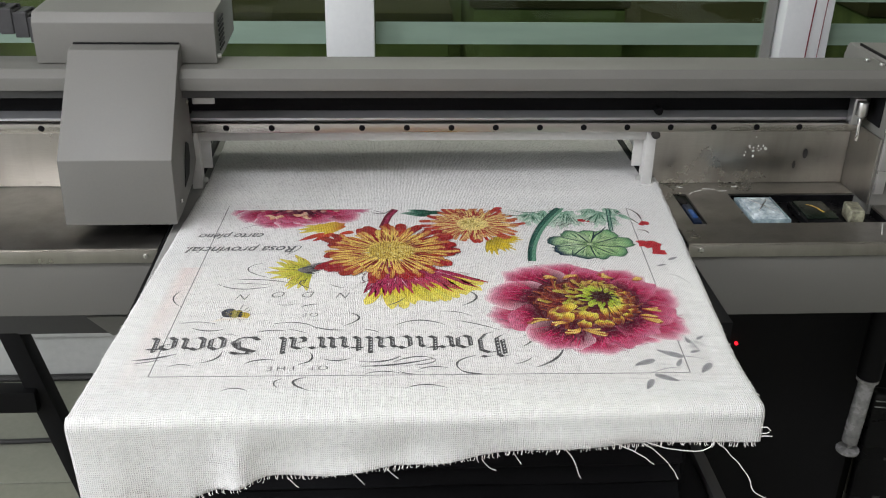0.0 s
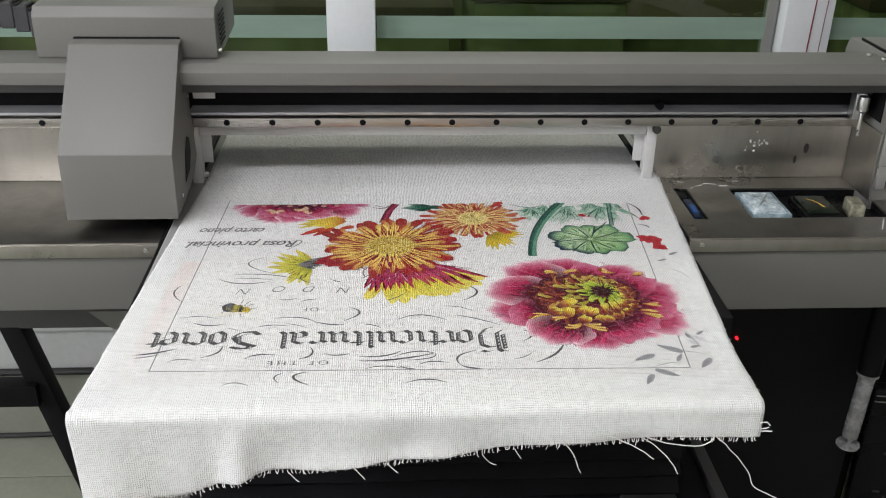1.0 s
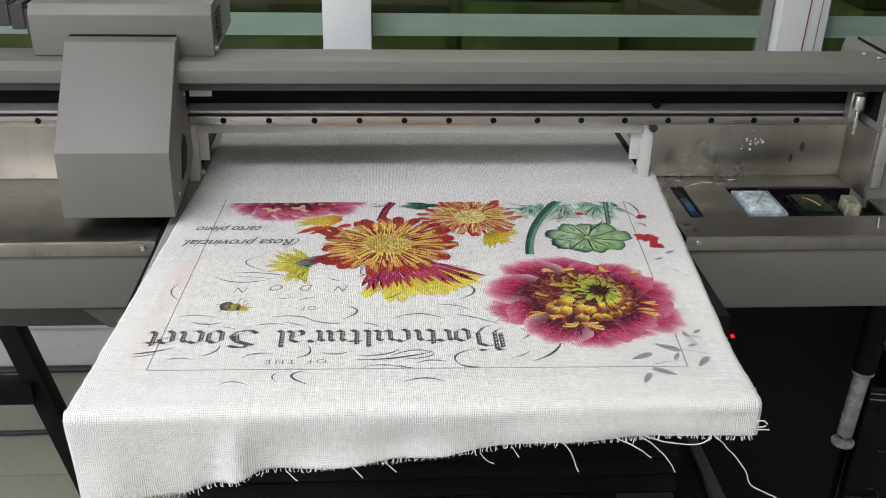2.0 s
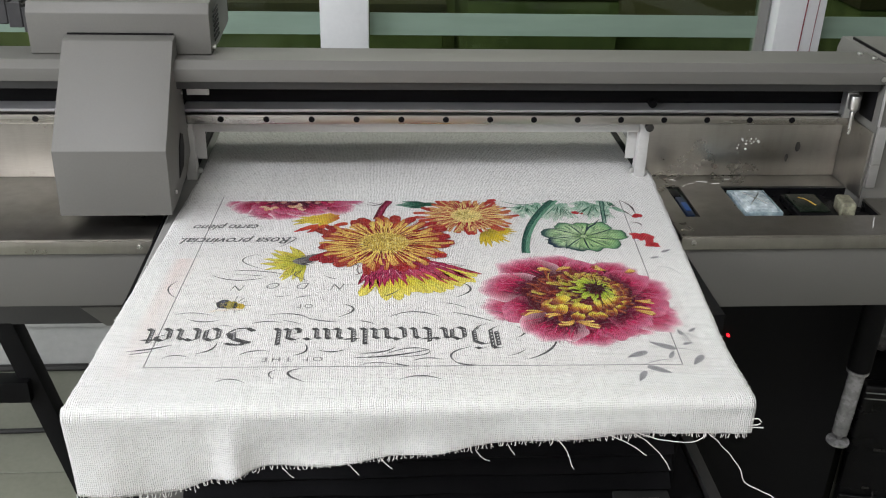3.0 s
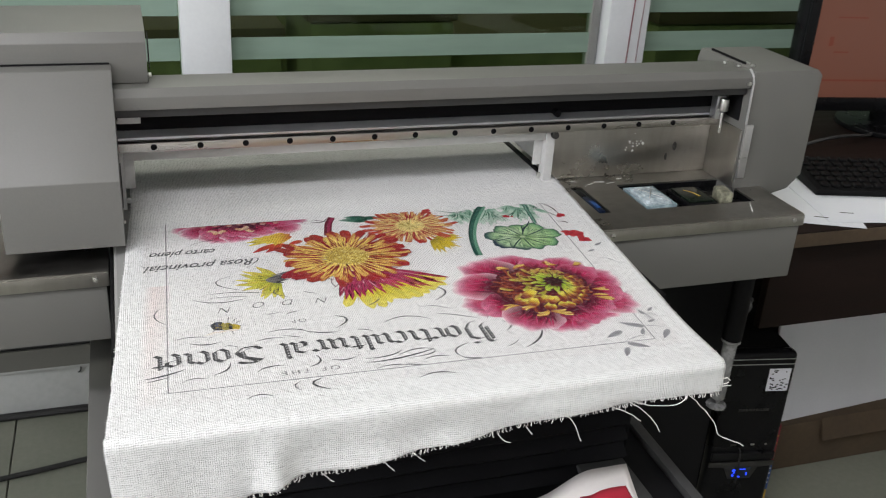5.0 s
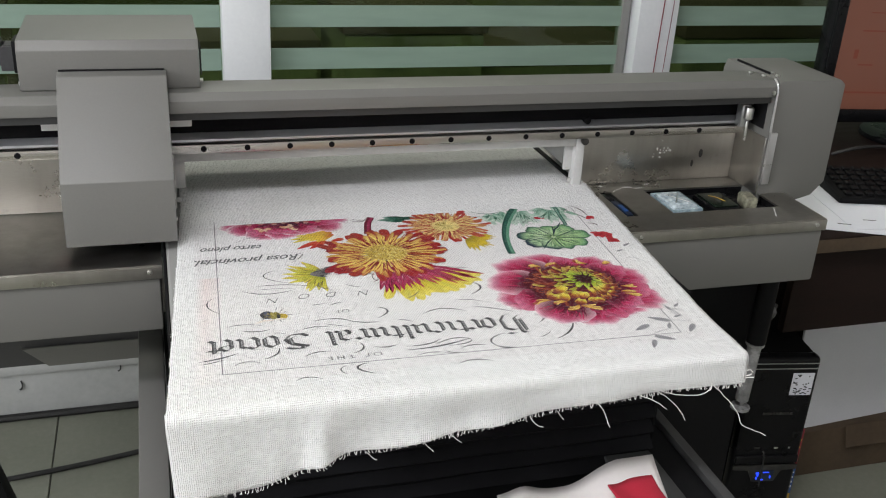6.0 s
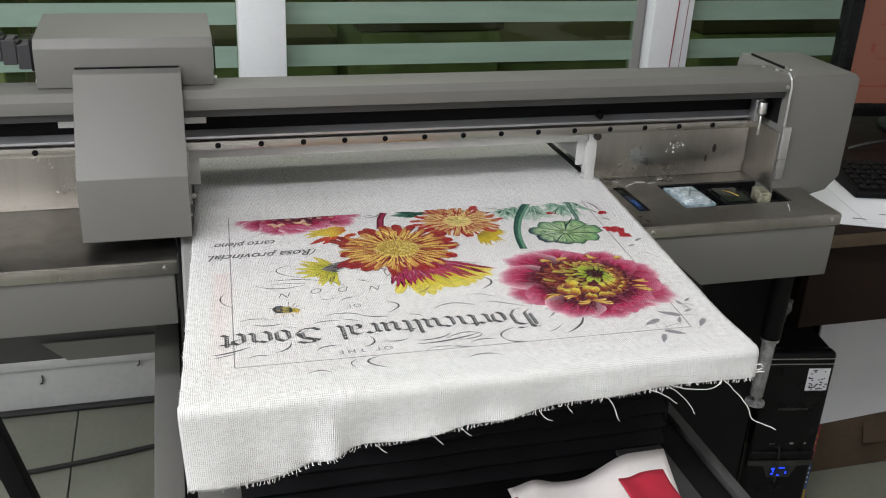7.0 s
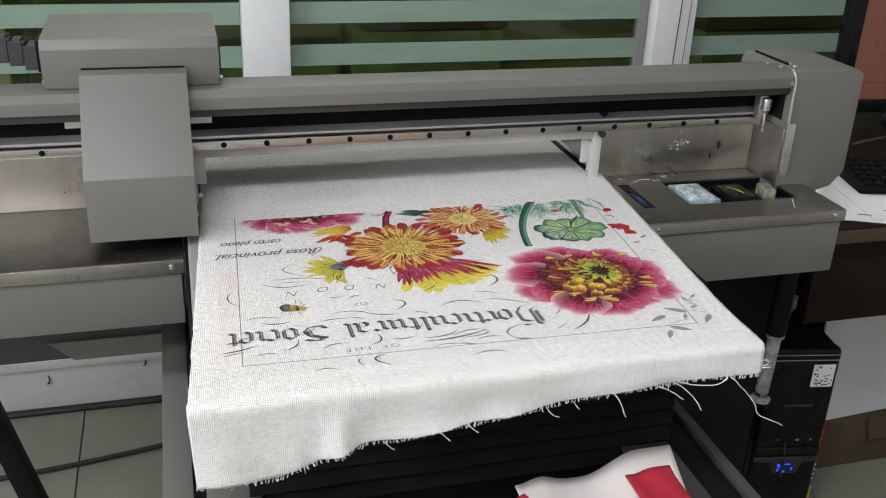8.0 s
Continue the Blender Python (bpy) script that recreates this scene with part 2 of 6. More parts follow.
def pane_material(name, tint, gloss, frost=0.0, frost_colour=(0.5, 0.6, 0.55)):
    """Tinted glass; frost mixes in a milky film."""
    k = Nodes(name)
    tr, gl, mx = k.n("BsdfTransparent"), k.n("BsdfGlossy"), k.n("MixShader")
    tr.inputs[0].default_value = (*tint, 1)
    gl.inputs["Roughness"].default_value = 0.03
    fr = k.n("Fresnel")
    fr.inputs[0].default_value = 1.5
    k.link(k.math("MULTIPLY", fr.outputs[0], gloss), mx.inputs[0])
    k.link(tr.outputs[0], mx.inputs[1])
    k.link(gl.outputs[0], mx.inputs[2])
    last = mx.outputs[0]
    if frost:
        df, tl, m2, m3 = k.n("BsdfDiffuse"), k.n("BsdfTranslucent"), k.n("MixShader"), k.n("MixShader")
        streak = k.ramp(k.noise(4, 4, 0.6, stretch=(1, 1, 6)), [(0.3, tuple(c * 0.85 for c in frost_colour)), (0.7, frost_colour)])
        k.link(streak, df.inputs[0])
        k.link(streak, tl.inputs[0])
        m2.inputs[0].default_value = 0.35
        k.link(df.outputs[0], m2.inputs[1])
        k.link(tl.outputs[0], m2.inputs[2])
        m3.inputs[0].default_value = frost
        k.link(last, m3.inputs[1])
        k.link(m2.outputs[0], m3.inputs[2])
        last = m3.outputs[0]
    k.link(last, k.out.inputs[0])
    return k.m


M["glass"] = pane_material("green_tinted_glass", (0.58, 0.70, 0.56), 0.8)
M["clear"] = pane_material("clear_glass", (0.92, 0.95, 0.93), 0.8)
M["frost"] = pane_material("frosted_film", (0.60, 0.70, 0.62), 0.5, 0.74, (0.34, 0.44, 0.385))


# ---- mesh helpers ----
def link_bm(name, bm, material, smooth=True, angle=35):
    me = bpy.data.meshes.new(name)
    bmesh.ops.recalc_face_normals(bm, faces=bm.faces)
    bm.to_mesh(me)
    bm.free()
    if material:
        me.materials.append(material)
    if smooth:
        me.polygons.foreach_set("use_smooth", [True] * len(me.polygons))
        me.set_sharp_from_angle(angle=radians(angle))
    return me


def part(name, bm, material, parent, label=""):
    ob = new(name, link_bm(name, bm, material))
    ob.parent = parent
    if label:
        ob["label"] = label
    return ob


def thing(name, label, category, group="", kind="", at=(0, 0, 0)):
    ob = new(name)
    ob.location = at
    ob.empty_display_size = 0.05
    return tagged(ob, label, category, group, kind)


def solo(name, bm, material, label, category, group="", kind=""):
    return tagged(new(name, link_bm(name, bm, material)), label, category, group, kind)


def box(x0, x1, y0, y1, z0, z1, bevel=0.0, seg=2, bm=None):
    bm2 = bmesh.new()
    bmesh.ops.create_cube(bm2, size=1)
    for v in bm2.verts:
        v.co = Vector(((x0 + x1) / 2 + v.co.x * (x1 - x0), (y0 + y1) / 2 + v.co.y * (y1 - y0), (z0 + z1) / 2 + v.co.z * (z1 - z0)))
    if bevel:
        bmesh.ops.bevel(bm2, geom=bm2.edges[:], offset=bevel, segments=seg, profile=0.6, affect="EDGES", clamp_overlap=True)
    return merged(bm, bm2)


def merged(bm, bm2):
    if bm is None:
        return bm2
    me = bpy.data.meshes.new("tmp")
    bm2.to_mesh(me)
    bm2.free()
    bm.from_mesh(me)
    bpy.data.meshes.remove(me)
    return bm


def prism(profile, x0, x1, axis="x", bevel=0.0, seg=2, bm=None):
    """A profile of (y, z) drawn out along x, or of (x, z) along y, or of (x, y) along z."""
    bm2 = bmesh.new()

    def at(a, b, c):
        return {"x": (c, a, b), "y": (a, c, b), "z": (a, b, c)}[axis]
    lo = [bm2.verts.new(at(a, b, x0)) for a, b in profile]
    hi = [bm2.verts.new(at(a, b, x1)) for a, b in profile]
    n = len(profile)
    bm2.faces.new(lo)
    bm2.faces.new(hi[::-1])
    for i in range(n):
        bm2.faces.new((lo[i], lo[(i + 1) % n], hi[(i + 1) % n], hi[i]))
    bmesh.ops.recalc_face_normals(bm2, faces=bm2.faces)
    if bevel:
        bmesh.ops.bevel(bm2, geom=bm2.edges[:], offset=bevel, segments=seg, profile=0.6, affect="EDGES", clamp_overlap=True)
    return merged(bm, bm2)


def cyl(p, q, r, r2=None, n=16, bevel=0.0, bm=None):
    """A round bar from p to q."""
    bm2 = bmesh.new()
    p, q = Vector(p), Vector(q)
    bmesh.ops.create_cone(bm2, cap_ends=True, segments=n, radius1=r, radius2=r if r2 is None else r2, depth=(q - p).length)
    if bevel:
        rim = [e for e in bm2.edges if abs(e.verts[0].co.z - e.verts[1].co.z) < 1e-6]
        bmesh.ops.bevel(bm2, geom=rim, offset=bevel, segments=2, profile=0.6, affect="EDGES", clamp_overlap=True)
    m = Matrix.Translation((p + q) / 2) @ (q - p).to_track_quat("Z", "Y").to_matrix().to_4x4()
    bm2.transform(m)
    return merged(bm, bm2)


def tube(points, r, n=8, bm=None, taper=None):
    """A round bar along a list of points."""
    bm2 = bmesh.new()
    pts = [Vector(p) for p in points]
    rings = []
    for i, p in enumerate(pts):
        d = (pts[min(i + 1, len(pts) - 1)] - pts[max(i - 1, 0)]).normalized()
        a = d.orthogonal().normalized() if not rings else (ref - d * ref.dot(d)).normalized()
        ref = a
        b = d.cross(a)
        rr = r if taper is None else r * taper(i / (len(pts) - 1))
        rings.append([bm2.verts.new(p + (a * math.cos(2 * math.pi * j / n) + b * math.sin(2 * math.pi * j / n)) * rr) for j in range(n)])
    for s0, s1 in zip(rings, rings[1:]):
        for j in range(n):
            bm2.faces.new((s0[j], s0[(j + 1) % n], s1[(j + 1) % n], s1[j]))
    bm2.faces.new(rings[0][::-1])
    bm2.faces.new(rings[-1])
    return merged(bm, bm2)


def bezier(p0, p1, p2, p3, n=12):
    p0, p1, p2, p3 = (Vector(p) for p in (p0, p1, p2, p3))
    return [p0 * (1 - t) ** 3 + p1 * 3 * t * (1 - t) ** 2 + p2 * 3 * t * t * (1 - t) + p3 * t ** 3 for t in (i / n for i in range(n + 1))]


FLOOR, WALL_Y = -0.05, 1.38


# ---- room ----
def room():
    def st(name, bm, mat, label):
        return solo(name, bm, mat, label, name.split("_")[0], kind="structure")
    st("floor", box(-2.68, 2.9, -2.6, 4.0, FLOOR - 0.1, FLOOR - 0.006), M["grout"], "dirty grey floor grout under the worn floor tiles")
    st("ceiling", box(-2.68, 2.9, -2.6, 4.0, 3.33, 3.43), M["ceiling"], "plain white painted workshop ceiling overhead")
    # the wall with the window: below, above and on both sides of its opening
    wl = "plain off-white plaster side wall of the workshop"
    st("wall_west", box(-2.8, -2.68, -2.6, 4.0, FLOOR, 0.98), M["wall"], wl)
    st("wall_west_2", box(-2.8, -2.68, -2.6, 4.0, 2.42, 3.33), M["wall"], wl)
    st("wall_west_3", box(-2.8, -2.68, -2.6, -1.65, 0.98, 2.42), M["wall"], wl)
    st("wall_west_4", box(-2.8, -2.68, 0.15, 4.0, 0.98, 2.42), M["wall"], wl)
    win = tagged(new("window_2"), "white framed daylight window in the side wall", "window", kind="structure")
    for y0, y1, z0, z1 in ((-1.65, 0.15, 0.98, 1.03), (-1.65, 0.15, 2.37, 2.42), (-1.65, -1.60, 1.03, 2.37), (0.10, 0.15, 1.03, 2.37), (-0.775, -0.725, 1.03, 2.37)):
        part("window_frame", box(-2.79, -2.73, y0, y1, z0, z1, 0.004), M["frame"], win)
    for y0, y1 in ((-1.599, -0.776), (-0.724, 0.099)):
        g = part("pane", box(-2.765, -2.759, y0, y1, 1.031, 2.369), M["clear"], win, "clear glass pane")
        g.visible_shadow = False
    st("wall_east", box(2.9, 3.0, -2.6, 4.0, FLOOR, 3.33), M["wall"], "plain off-white plaster side wall beyond the desk")
    st("wall_south", box(-2.8, 3.0, -2.7, -2.6, FLOOR, 3.33), M["wall"], "plain off-white plaster wall facing the printer")
    st("wall_north", box(-2.68, 2.9, WALL_Y, WALL_Y + 0.12, FLOOR, 0.60), M["lower_wall"], "grubby grey painted wall below the glazed partition")
    st("wall_north_2", box(-2.68, 2.9, WALL_Y, WALL_Y + 0.12, 2.25, 3.33), M["wall"], "plain plaster wall above the glazed partition")
    # unseen wall piece, added so the left steel tray reflects something bright
    st("wall_north_3", box(-2.6, -1.08, WALL_Y - 0.001, WALL_Y + 0.12, 0.60, 2.25), M["wall"], "unseen off-white wall piece added beside the glazing to brighten the tray's reflection")
    st("backdrop", box(-2.68, 2.9, 3.9, 4.0, FLOOR, 3.33), M["olive"], "dim olive store room wall behind the glass")
    st("baseboard", box(-2.6, -0.2, WALL_Y - 0.012, WALL_Y, 0.075, 0.10, 0.003), M["lower_wall"], "thin grey ledge along the lower wall")
    for x, y in ((-1.05, -1.25), (0.75, -1.7)):
        lamp = thing("ceiling_light", "white ceiling light with a glowing diffuser", "ceiling light", "ceiling lights", at=(x, y, 3.28))
        part("frame", box(-0.64, 0.64, -0.29, 0.29, 0.0, 0.05, 0.004), M["frame"], lamp)
        part("diffuser", box(-0.6, 0.6, -0.25, 0.25, -0.012, -0.001, 0.003), M["tube"], lamp, "glowing white diffuser")


def glazing():
    """Partition of green glass with frosted stripes between white posts."""
    y = WALL_Y
    win = tagged(new("window_1"), "green tinted glazed partition with frosted stripes and white posts", "window", kind="structure")
    part("window_frame", box(-1.08, 2.9, y - 0.02, y + 0.10, 0.60, 0.655, 0.004), M["frame"], win, "white bottom rail")
    part("window_frame", box(-1.08, 2.9, y - 0.02, y + 0.10, 2.20, 2.25, 0.004), M["frame"], win, "white top rail")
    posts = ((-0.153, -0.050), (0.838, 0.944), (-1.08, -1.03), (2.0, 2.12))
    for a, b in posts:
        bm = box(a, b, y - 0.02, y + 0.06, 0.657, 2.198, 0.004)
        part("post", bm, M["frame"], win, "white painted post")
    part("post", box(0.813, 0.835, y + 0.02, y + 0.05, 0.657, 2.198, 0.003), M["paint_light"], win, "narrow grey sash stile")
    for x, w in ((0.900, 0.0024), (0.926, 0.0014)):
        bm = tube([(x + 0.004 * math.sin(z * 7), y - 0.0215, z) for z in np.linspace(0.66, 1.4, 14)], w / 2, 6)
        part("stain", bm, M["darkred"], win, "thin red ink run")
    spans = ((-1.03, -0.153), (-0.050, 0.835), (0.944, 2.0), (2.12, 2.9))
    for a, b in spans:
        g = part("pane", box(a, b, y + 0.030, y + 0.036, 0.655, 2.20), M["glass"], win, "green tinted glass pane")
        g.visible_shadow = False
        z = 0.691
        while z < 1.5:
            f = part("frosted_stripe", box(a + 0.002, b - 0.002, y + 0.026, y + 0.0295, z, z + 0.048), M["frost"], g, "milky frosted stripe")
            f.visible_shadow = False
            z += 0.096


def store_room():
    """Boards, boxes and a rack seen dimly through the glass."""
    rng = random.Random(4)
    for x, w, t in ((-0.965, 0.10, 2), (-0.845, 0.11, -2), (-0.735, 0.07, 1)):
        ob = solo("timber_board", box(-w / 2, w / 2, -0.012, 0.012, 0, 1.5, 0.003), M["wood"], "pale yellow timber board leaning behind the glass", "board", "leaning boards")
        ob.matrix_world = pose(x, 1.62, FLOOR, -5, t, 0)
    ob = solo("timber_batten", box(-0.011, 0.011, -0.01, 0.01, 0, 1.6, 0.002), M["carton"], "thin brown timber batten leaning behind the glass", "batten")
    ob.matrix_world = pose(-0.60, 1.56, FLOOR, -3, -1, 0)
    ob = solo("white_plank", box(-0.035, 0.035, -0.003, 0.003, 0, 0.93, 0.001), M["paper"], "narrow white plank leaning among the boards", "plank")
    ob.matrix_world = pose(-1.02, 1.53, FLOOR, -2, 3, 0)
    for x0, x1, y0, z1 in ((-0.5, 0.15, 1.95, 0.74), (0.2, 0.6, 1.8, 0.84), (0.62, 1.2, 2.0, 0.70), (1.3, 2.1, 1.9, 0.8), (-1.7, -0.7, 2.1, 0.9)):
        bx = thing("storage_box", "dull olive storage box in the store room", "box", "stored boxes", at=((x0 + x1) / 2, y0 + 0.2, FLOOR))
        w, h = (x1 - x0) / 2, z1 - FLOOR
        part("body", box(-w, w, -0.2, 0.2, 0, h - 0.06, 0.01), M["olive"], bx)
        part("lid", box(-w - 0.01, w + 0.01, -0.21, 0.21, h - 0.058, h, 0.012), M["carton"] if rng.random() < 0.5 else M["olive"], bx)


# ---- flatbed printer ----
CX = -0.351  # carriage centre


def printer():
    pr = thing("flatbed_printer", "grey steel flatbed textile printer with stainless trays", "printer", at=(0, 0.5, FLOOR))
    o = Matrix.Translation((0, -0.5, -FLOOR))

    def p(name, bm, mat, label="", parent=pr):
        bm.transform(o)
        return part(name, bm, mat, parent, label)

    # beam: cover, extrusion, belt, rail
    p("beam_cover", prism([(0.500, 0.953), (0.500, 0.969), (0.511, 0.978), (0.572, 0.978), (0.578, 0.972), (0.578, 0.90), (0.574, 0.90), (0.574, 0.970), (0.512, 0.973), (0.504, 0.966), (0.504, 0.953)], -0.95, 0.634, bevel=0.0006), M["paint"], "grey painted cover of the cross beam")
    p("beam_core", box(-0.94, 0.634, 0.560, 0.5735, 0.9275, 0.962, 0.002), M["belt"], "black inner extrusion")
    p("belt", box(-0.94, 0.630, 0.566, 0.571, 0.906, 0.9265, 0.001), M["belt"], "black toothed drive belt")
    p("beam_ledge", prism([(0.572, 0.906), (0.566, 0.906), (0.556, 0.899), (0.556, 0.8955), (0.574, 0.8955)], -0.94, 0.632, bevel=0.0006), M["ledge"], "bare metal ledge")
    rail = p("guide_rail", box(-0.94, 0.622, 0.551, 0.572, 0.8800, 0.8925, 0.0012), M["rail"], "polished steel guide rail")
    for k in range(-6, 18):
        x = 0.06 * (k - 8)
        bolt = prism_ring(x, 0.551, 0.8868)
        p("bolt", bolt, M["screw"] if k == 3 else M["belt"], "", rail)
    # unseen plate added below the chain's return run, keeps light off the cloth
    p("beam_light_block", box(-0.94, 0.632, 0.590, 0.745, 0.8565, 0.8585, 0.0005), M["paint"], "unseen grey plate added behind the beam to block light")
    p("cover_lip", box(-0.94, 0.634, 0.510, 0.516, 0.9405, 0.962, 0.001), M["shaded_paint"], "dark inner lip of the cover")
    p("beam_back", box(-0.94, 0.632, 0.573, 0.5735, 0.879, 0.962), M["alu"], "aluminium back plate")
    # two dark notches on the ledge
    for x in (-0.291, 0.343):
        p("belt_clip", cyl((x, 0.5555, 0.9075), (x, 0.566, 0.9075), 0.0055, n=14), M["belt"], "small black stud")
    # gate frame over the table
    p("gate_bar", box(-0.2795, 0.3305, 0.563, 0.585, 0.8645, 0.8780, 0.0015), M["offwhite"], "off-white painted cross bar above the table")
    for s, x in ((1, -0.287), (-1, 0.338)):
        post = p("gate_post", box(x - 0.007, x + 0.007, 0.560, 0.580, 0.785, 0.8785, 0.0012), M["offwhite"], "slim metal upright")
        p("gate_plate", box(min(x + s * 0.007, x + s * 0.0205), max(x + s * 0.007, x + s * 0.0205), 0.573, 0.577, 0.822, 0.8635, 0.001), M["offwhite"], "small bracket plate", post)
        p("gate_screw", cyl((x - s * 0.004, 0.5595, 0.8745), (x - s * 0.004, 0.552, 0.8745), 0.0058, n=16, bevel=0.001), M["bolt"], "black socket screw", post)
        # black strip painted in for the dark slit along the cloth's side
        p("slit_strip", box(min(x - s * 0.0065, x + s * 0.001), max(x - s * 0.0065, x + s * 0.001), 0.5805, 0.95, 0.786, 0.8035, 0.001), M["black"], "black strip drawn for the dark slit beside the cloth", post)
        p("plate_screw", cyl((x + s * 0.010, 0.572, 0.806), (x + s * 0.010, 0.568, 0.806), 0.004, n=12, bevel=0.001), M["screw"], "", post)
    # stainless trays with back panels
    for name, x0, x1 in (("left", -0.95, -0.306), ("right", 0.350, 0.686)):
        if name == "left":
            tray = p("tray", box(x0, x1, 0.386, 0.592, 0.787, 0.790, 0.0008), M["steel"], "smeared stainless steel tray")
        else:
            tray = p("tray", tray_with_wells(x0, x1), M["steel"], "stainless steel tray with cut-out wells")
        p("tray_lip", box(x0, x1, 0.3835, 0.3865, 0.772, 0.7885, 0.0008), M["steel"], "folded stainless lip", tray)
        end = -0.304 if name == "left" else 0.6385
        start = -0.95 if name == "left" else 0.352
        p("back_panel", box(start, end, 0.586, 0.590, 0.7905, 0.8855, 0.0008), M["steel"], "stainless back panel", tray)
        for x in ((x1 - 0.015, x1 - 0.35) if name == "left" else (x0 + 0.0155, x1 - 0.018)):
            p("lip_screw", cyl((x, 0.3835, 0.7822), (x, 0.3805, 0.7822), 0.0032, n=12, bevel=0.0008), M["screw"], "", tray)
        sx = -0.316 if name == "left" else 0.366
        p("panel_screw", cyl((sx, 0.586, 0.876), (sx, 0.583, 0.876), 0.0028, n=12, bevel=0.0008), M["screw"], "", tray)
    # body below the trays
    p("body_panel", box(-0.95, -0.309, 0.388, 0.60, 0.696, 0.7715, 0.004), M["paint"], "grey painted front panel")
    p("body_panel", box(0.352, 0.684, 0.388, 0.60, 0.684, 0.7715, 0.004), M["paint"], "grey painted front panel")
    p("lower_beam", box(-0.95, 0.70, 0.62, 0.70, 0.60, 0.66, 0.003), M["paint"], "grey cross member")
    # end housing
    hb = prism([(0.636, 0.772), (0.636, 0.962), (0.640, 0.978), (0.753, 0.978), (0.762, 0.970), (0.762, 0.806), (0.740, 0.782), (0.700, 0.772)], 0.502, 0.66, axis="y", bevel=0.003)
    hs = p("end_housing", hb, M["paint"], "grey painted end housing of the beam")
    p("inner_cheek", box(0.6325, 0.6355, 0.5035, 0.5855, 0.7905, 0.8850, 0.0005), M["steel"], "stainless inner cheek", hs)
    # flat black plate drawn for the dark area around the pulley
    p("pulley_backing", box(0.6345, 0.6358, 0.5180, 0.5540, 0.8960, 0.9500, 0.0004), M["black"], "flat black plate behind the pulley", hs)
    p("edge_trim", box(0.6365, 0.650, 0.497, 0.5015, 0.808, 0.895, 0.001), M["alu"], "pale inner flange", hs)
    p("housing_edge", tube([(0.6360, 0.4985, 0.896), (0.6352, 0.4985, 0.962), (0.6352, 0.503, 0.973), (0.6352, 0.512, 0.9795)], 0.0018, 8), M["alu"], "bare metal edge", hs)
    p("housing_slot", box(0.6470, 0.6495, 0.545, 0.640, 0.975, 0.9815, 0.0005), M["black"], "dark slot", hs)
    for x, y, z, ny in ((0.628, 0.4995, 0.9605, -1), (0.618, 0.555, 0.978, 0), (0.628, 0.533, 0.978, 0), (0.652, 0.531, 0.978, 0), (0.655, 0.549, 0.978, 0)):
        q = (x, y - 0.003, z) if ny else (x, y, z + 0.003)
        p("housing_screw", cyl((x, y, z), q, 0.0034, n=12, bevel=0.0008), M["screw"], "", hs)
    st = p("end_stop", box(0.606, 0.622, 0.540, 0.556, 0.893, 0.930, 0.002), M["alu"], "bright metal end stop")
    p("pulley", cyl((0.614, 0.533, 0.909), (0.614, 0.533, 0.928), 0.0075, n=18, bevel=0.001), M["screw"], "shiny belt pulley", st)
    p("spring", cyl((0.616, 0.536, 0.872), (0.616, 0.536, 0.904), 0.0022, n=12, bevel=0.0006), M["screw"], "", st)
    p("adjuster", cyl((0.59, 0.548, 0.946), (0.618, 0.548, 0.946), 0.003, n=10, bevel=0.0006), M["screw"], "", st)
    # table
    tb = p("table", box(-0.300, 0.312, 0.030, 1.12, 0.768, 0.7965, 0.008, 3), M["paint_light"], "grey flat table under the cloth")
    p("table_edge", box(-0.304, -0.3005, 0.03, 1.12, 0.740, 0.792, 0.001), M["black"], "black edge strip", tb)
    p("table_edge", box(0.3185, 0.345, 0.20, 1.12, 0.740, 0.785, 0.001), M["black"], "black edge strip", tb)
    p("table_carrier", box(-0.22, 0.22, 0.24, 1.0, 0.60, 0.767, 0.004), M["black"], "black table carriage", tb)
    # bellows hanging in front of the table drive
    bl = p("bellows", bellows(), M["fabric_black"], "black pleated bellows cover")
    p("bellows_edge", box(0.300, 0.306, 0.172, 0.19, 0.575, 0.745, 0.002), M["black"], "", bl)
    # base frame
    for s in (-1, 1):
        a, b = sorted((s * (0.314 if s < 0 else 0.342), s * (0.350 if s < 0 else 0.357)))
        # right rail and its plate take the darkened copy, shade in the colour
        rail_y = p("base_rail", box(a, b, -0.20, 1.05, 0.51 if s < 0 else 0.558, 0.575, 0.003), M["paint"] if s < 0 else M["shaded_paint"], "grey painted base rail")
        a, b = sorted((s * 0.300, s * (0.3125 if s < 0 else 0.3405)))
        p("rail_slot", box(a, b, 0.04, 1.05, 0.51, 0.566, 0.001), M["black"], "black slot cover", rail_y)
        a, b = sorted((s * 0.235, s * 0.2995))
        p("rail_plate", box(a, b, -0.20, 0.60, 0.555, 0.5705, 0.002), M["paint"] if s < 0 else M["shaded_paint"], "grey plate", rail_y)
        p("leg", box(s * 0.342 - 0.02, s * 0.342 + 0.02, 0.95, 0.99, 0.0 + FLOOR, 0.509 if s < 0 else 0.557, 0.003), M["paint_light"], "grey square leg")
    p("base_front", box(-0.358, 0.358, -0.245, -0.202, 0.45, 0.575, 0.003), M["paint_light"], "grey front cross rail")
    p("base_pan", box(-0.2345, 0.2345, -0.20, 0.95, 0.535, 0.553, 0.002), M["black"], "black pan between the rails")
    # black stand at the far side
    for sx in (-1, 1):
        bm = prism([(sx * 0.672, 0.43), (sx * 0.710, 0.43), (sx * 0.597, FLOOR), (sx * 0.559, FLOOR)], 0.80, 0.838, axis="y", bevel=0.003)
        p("stand_leg", bm, M["black"], "black slanted stand leg")
    p("stand_bar", box(-0.98, -0.66, 0.785, 0.82, 0.268, 0.312, 0.003), M["black"], "black cross bar of the stand")
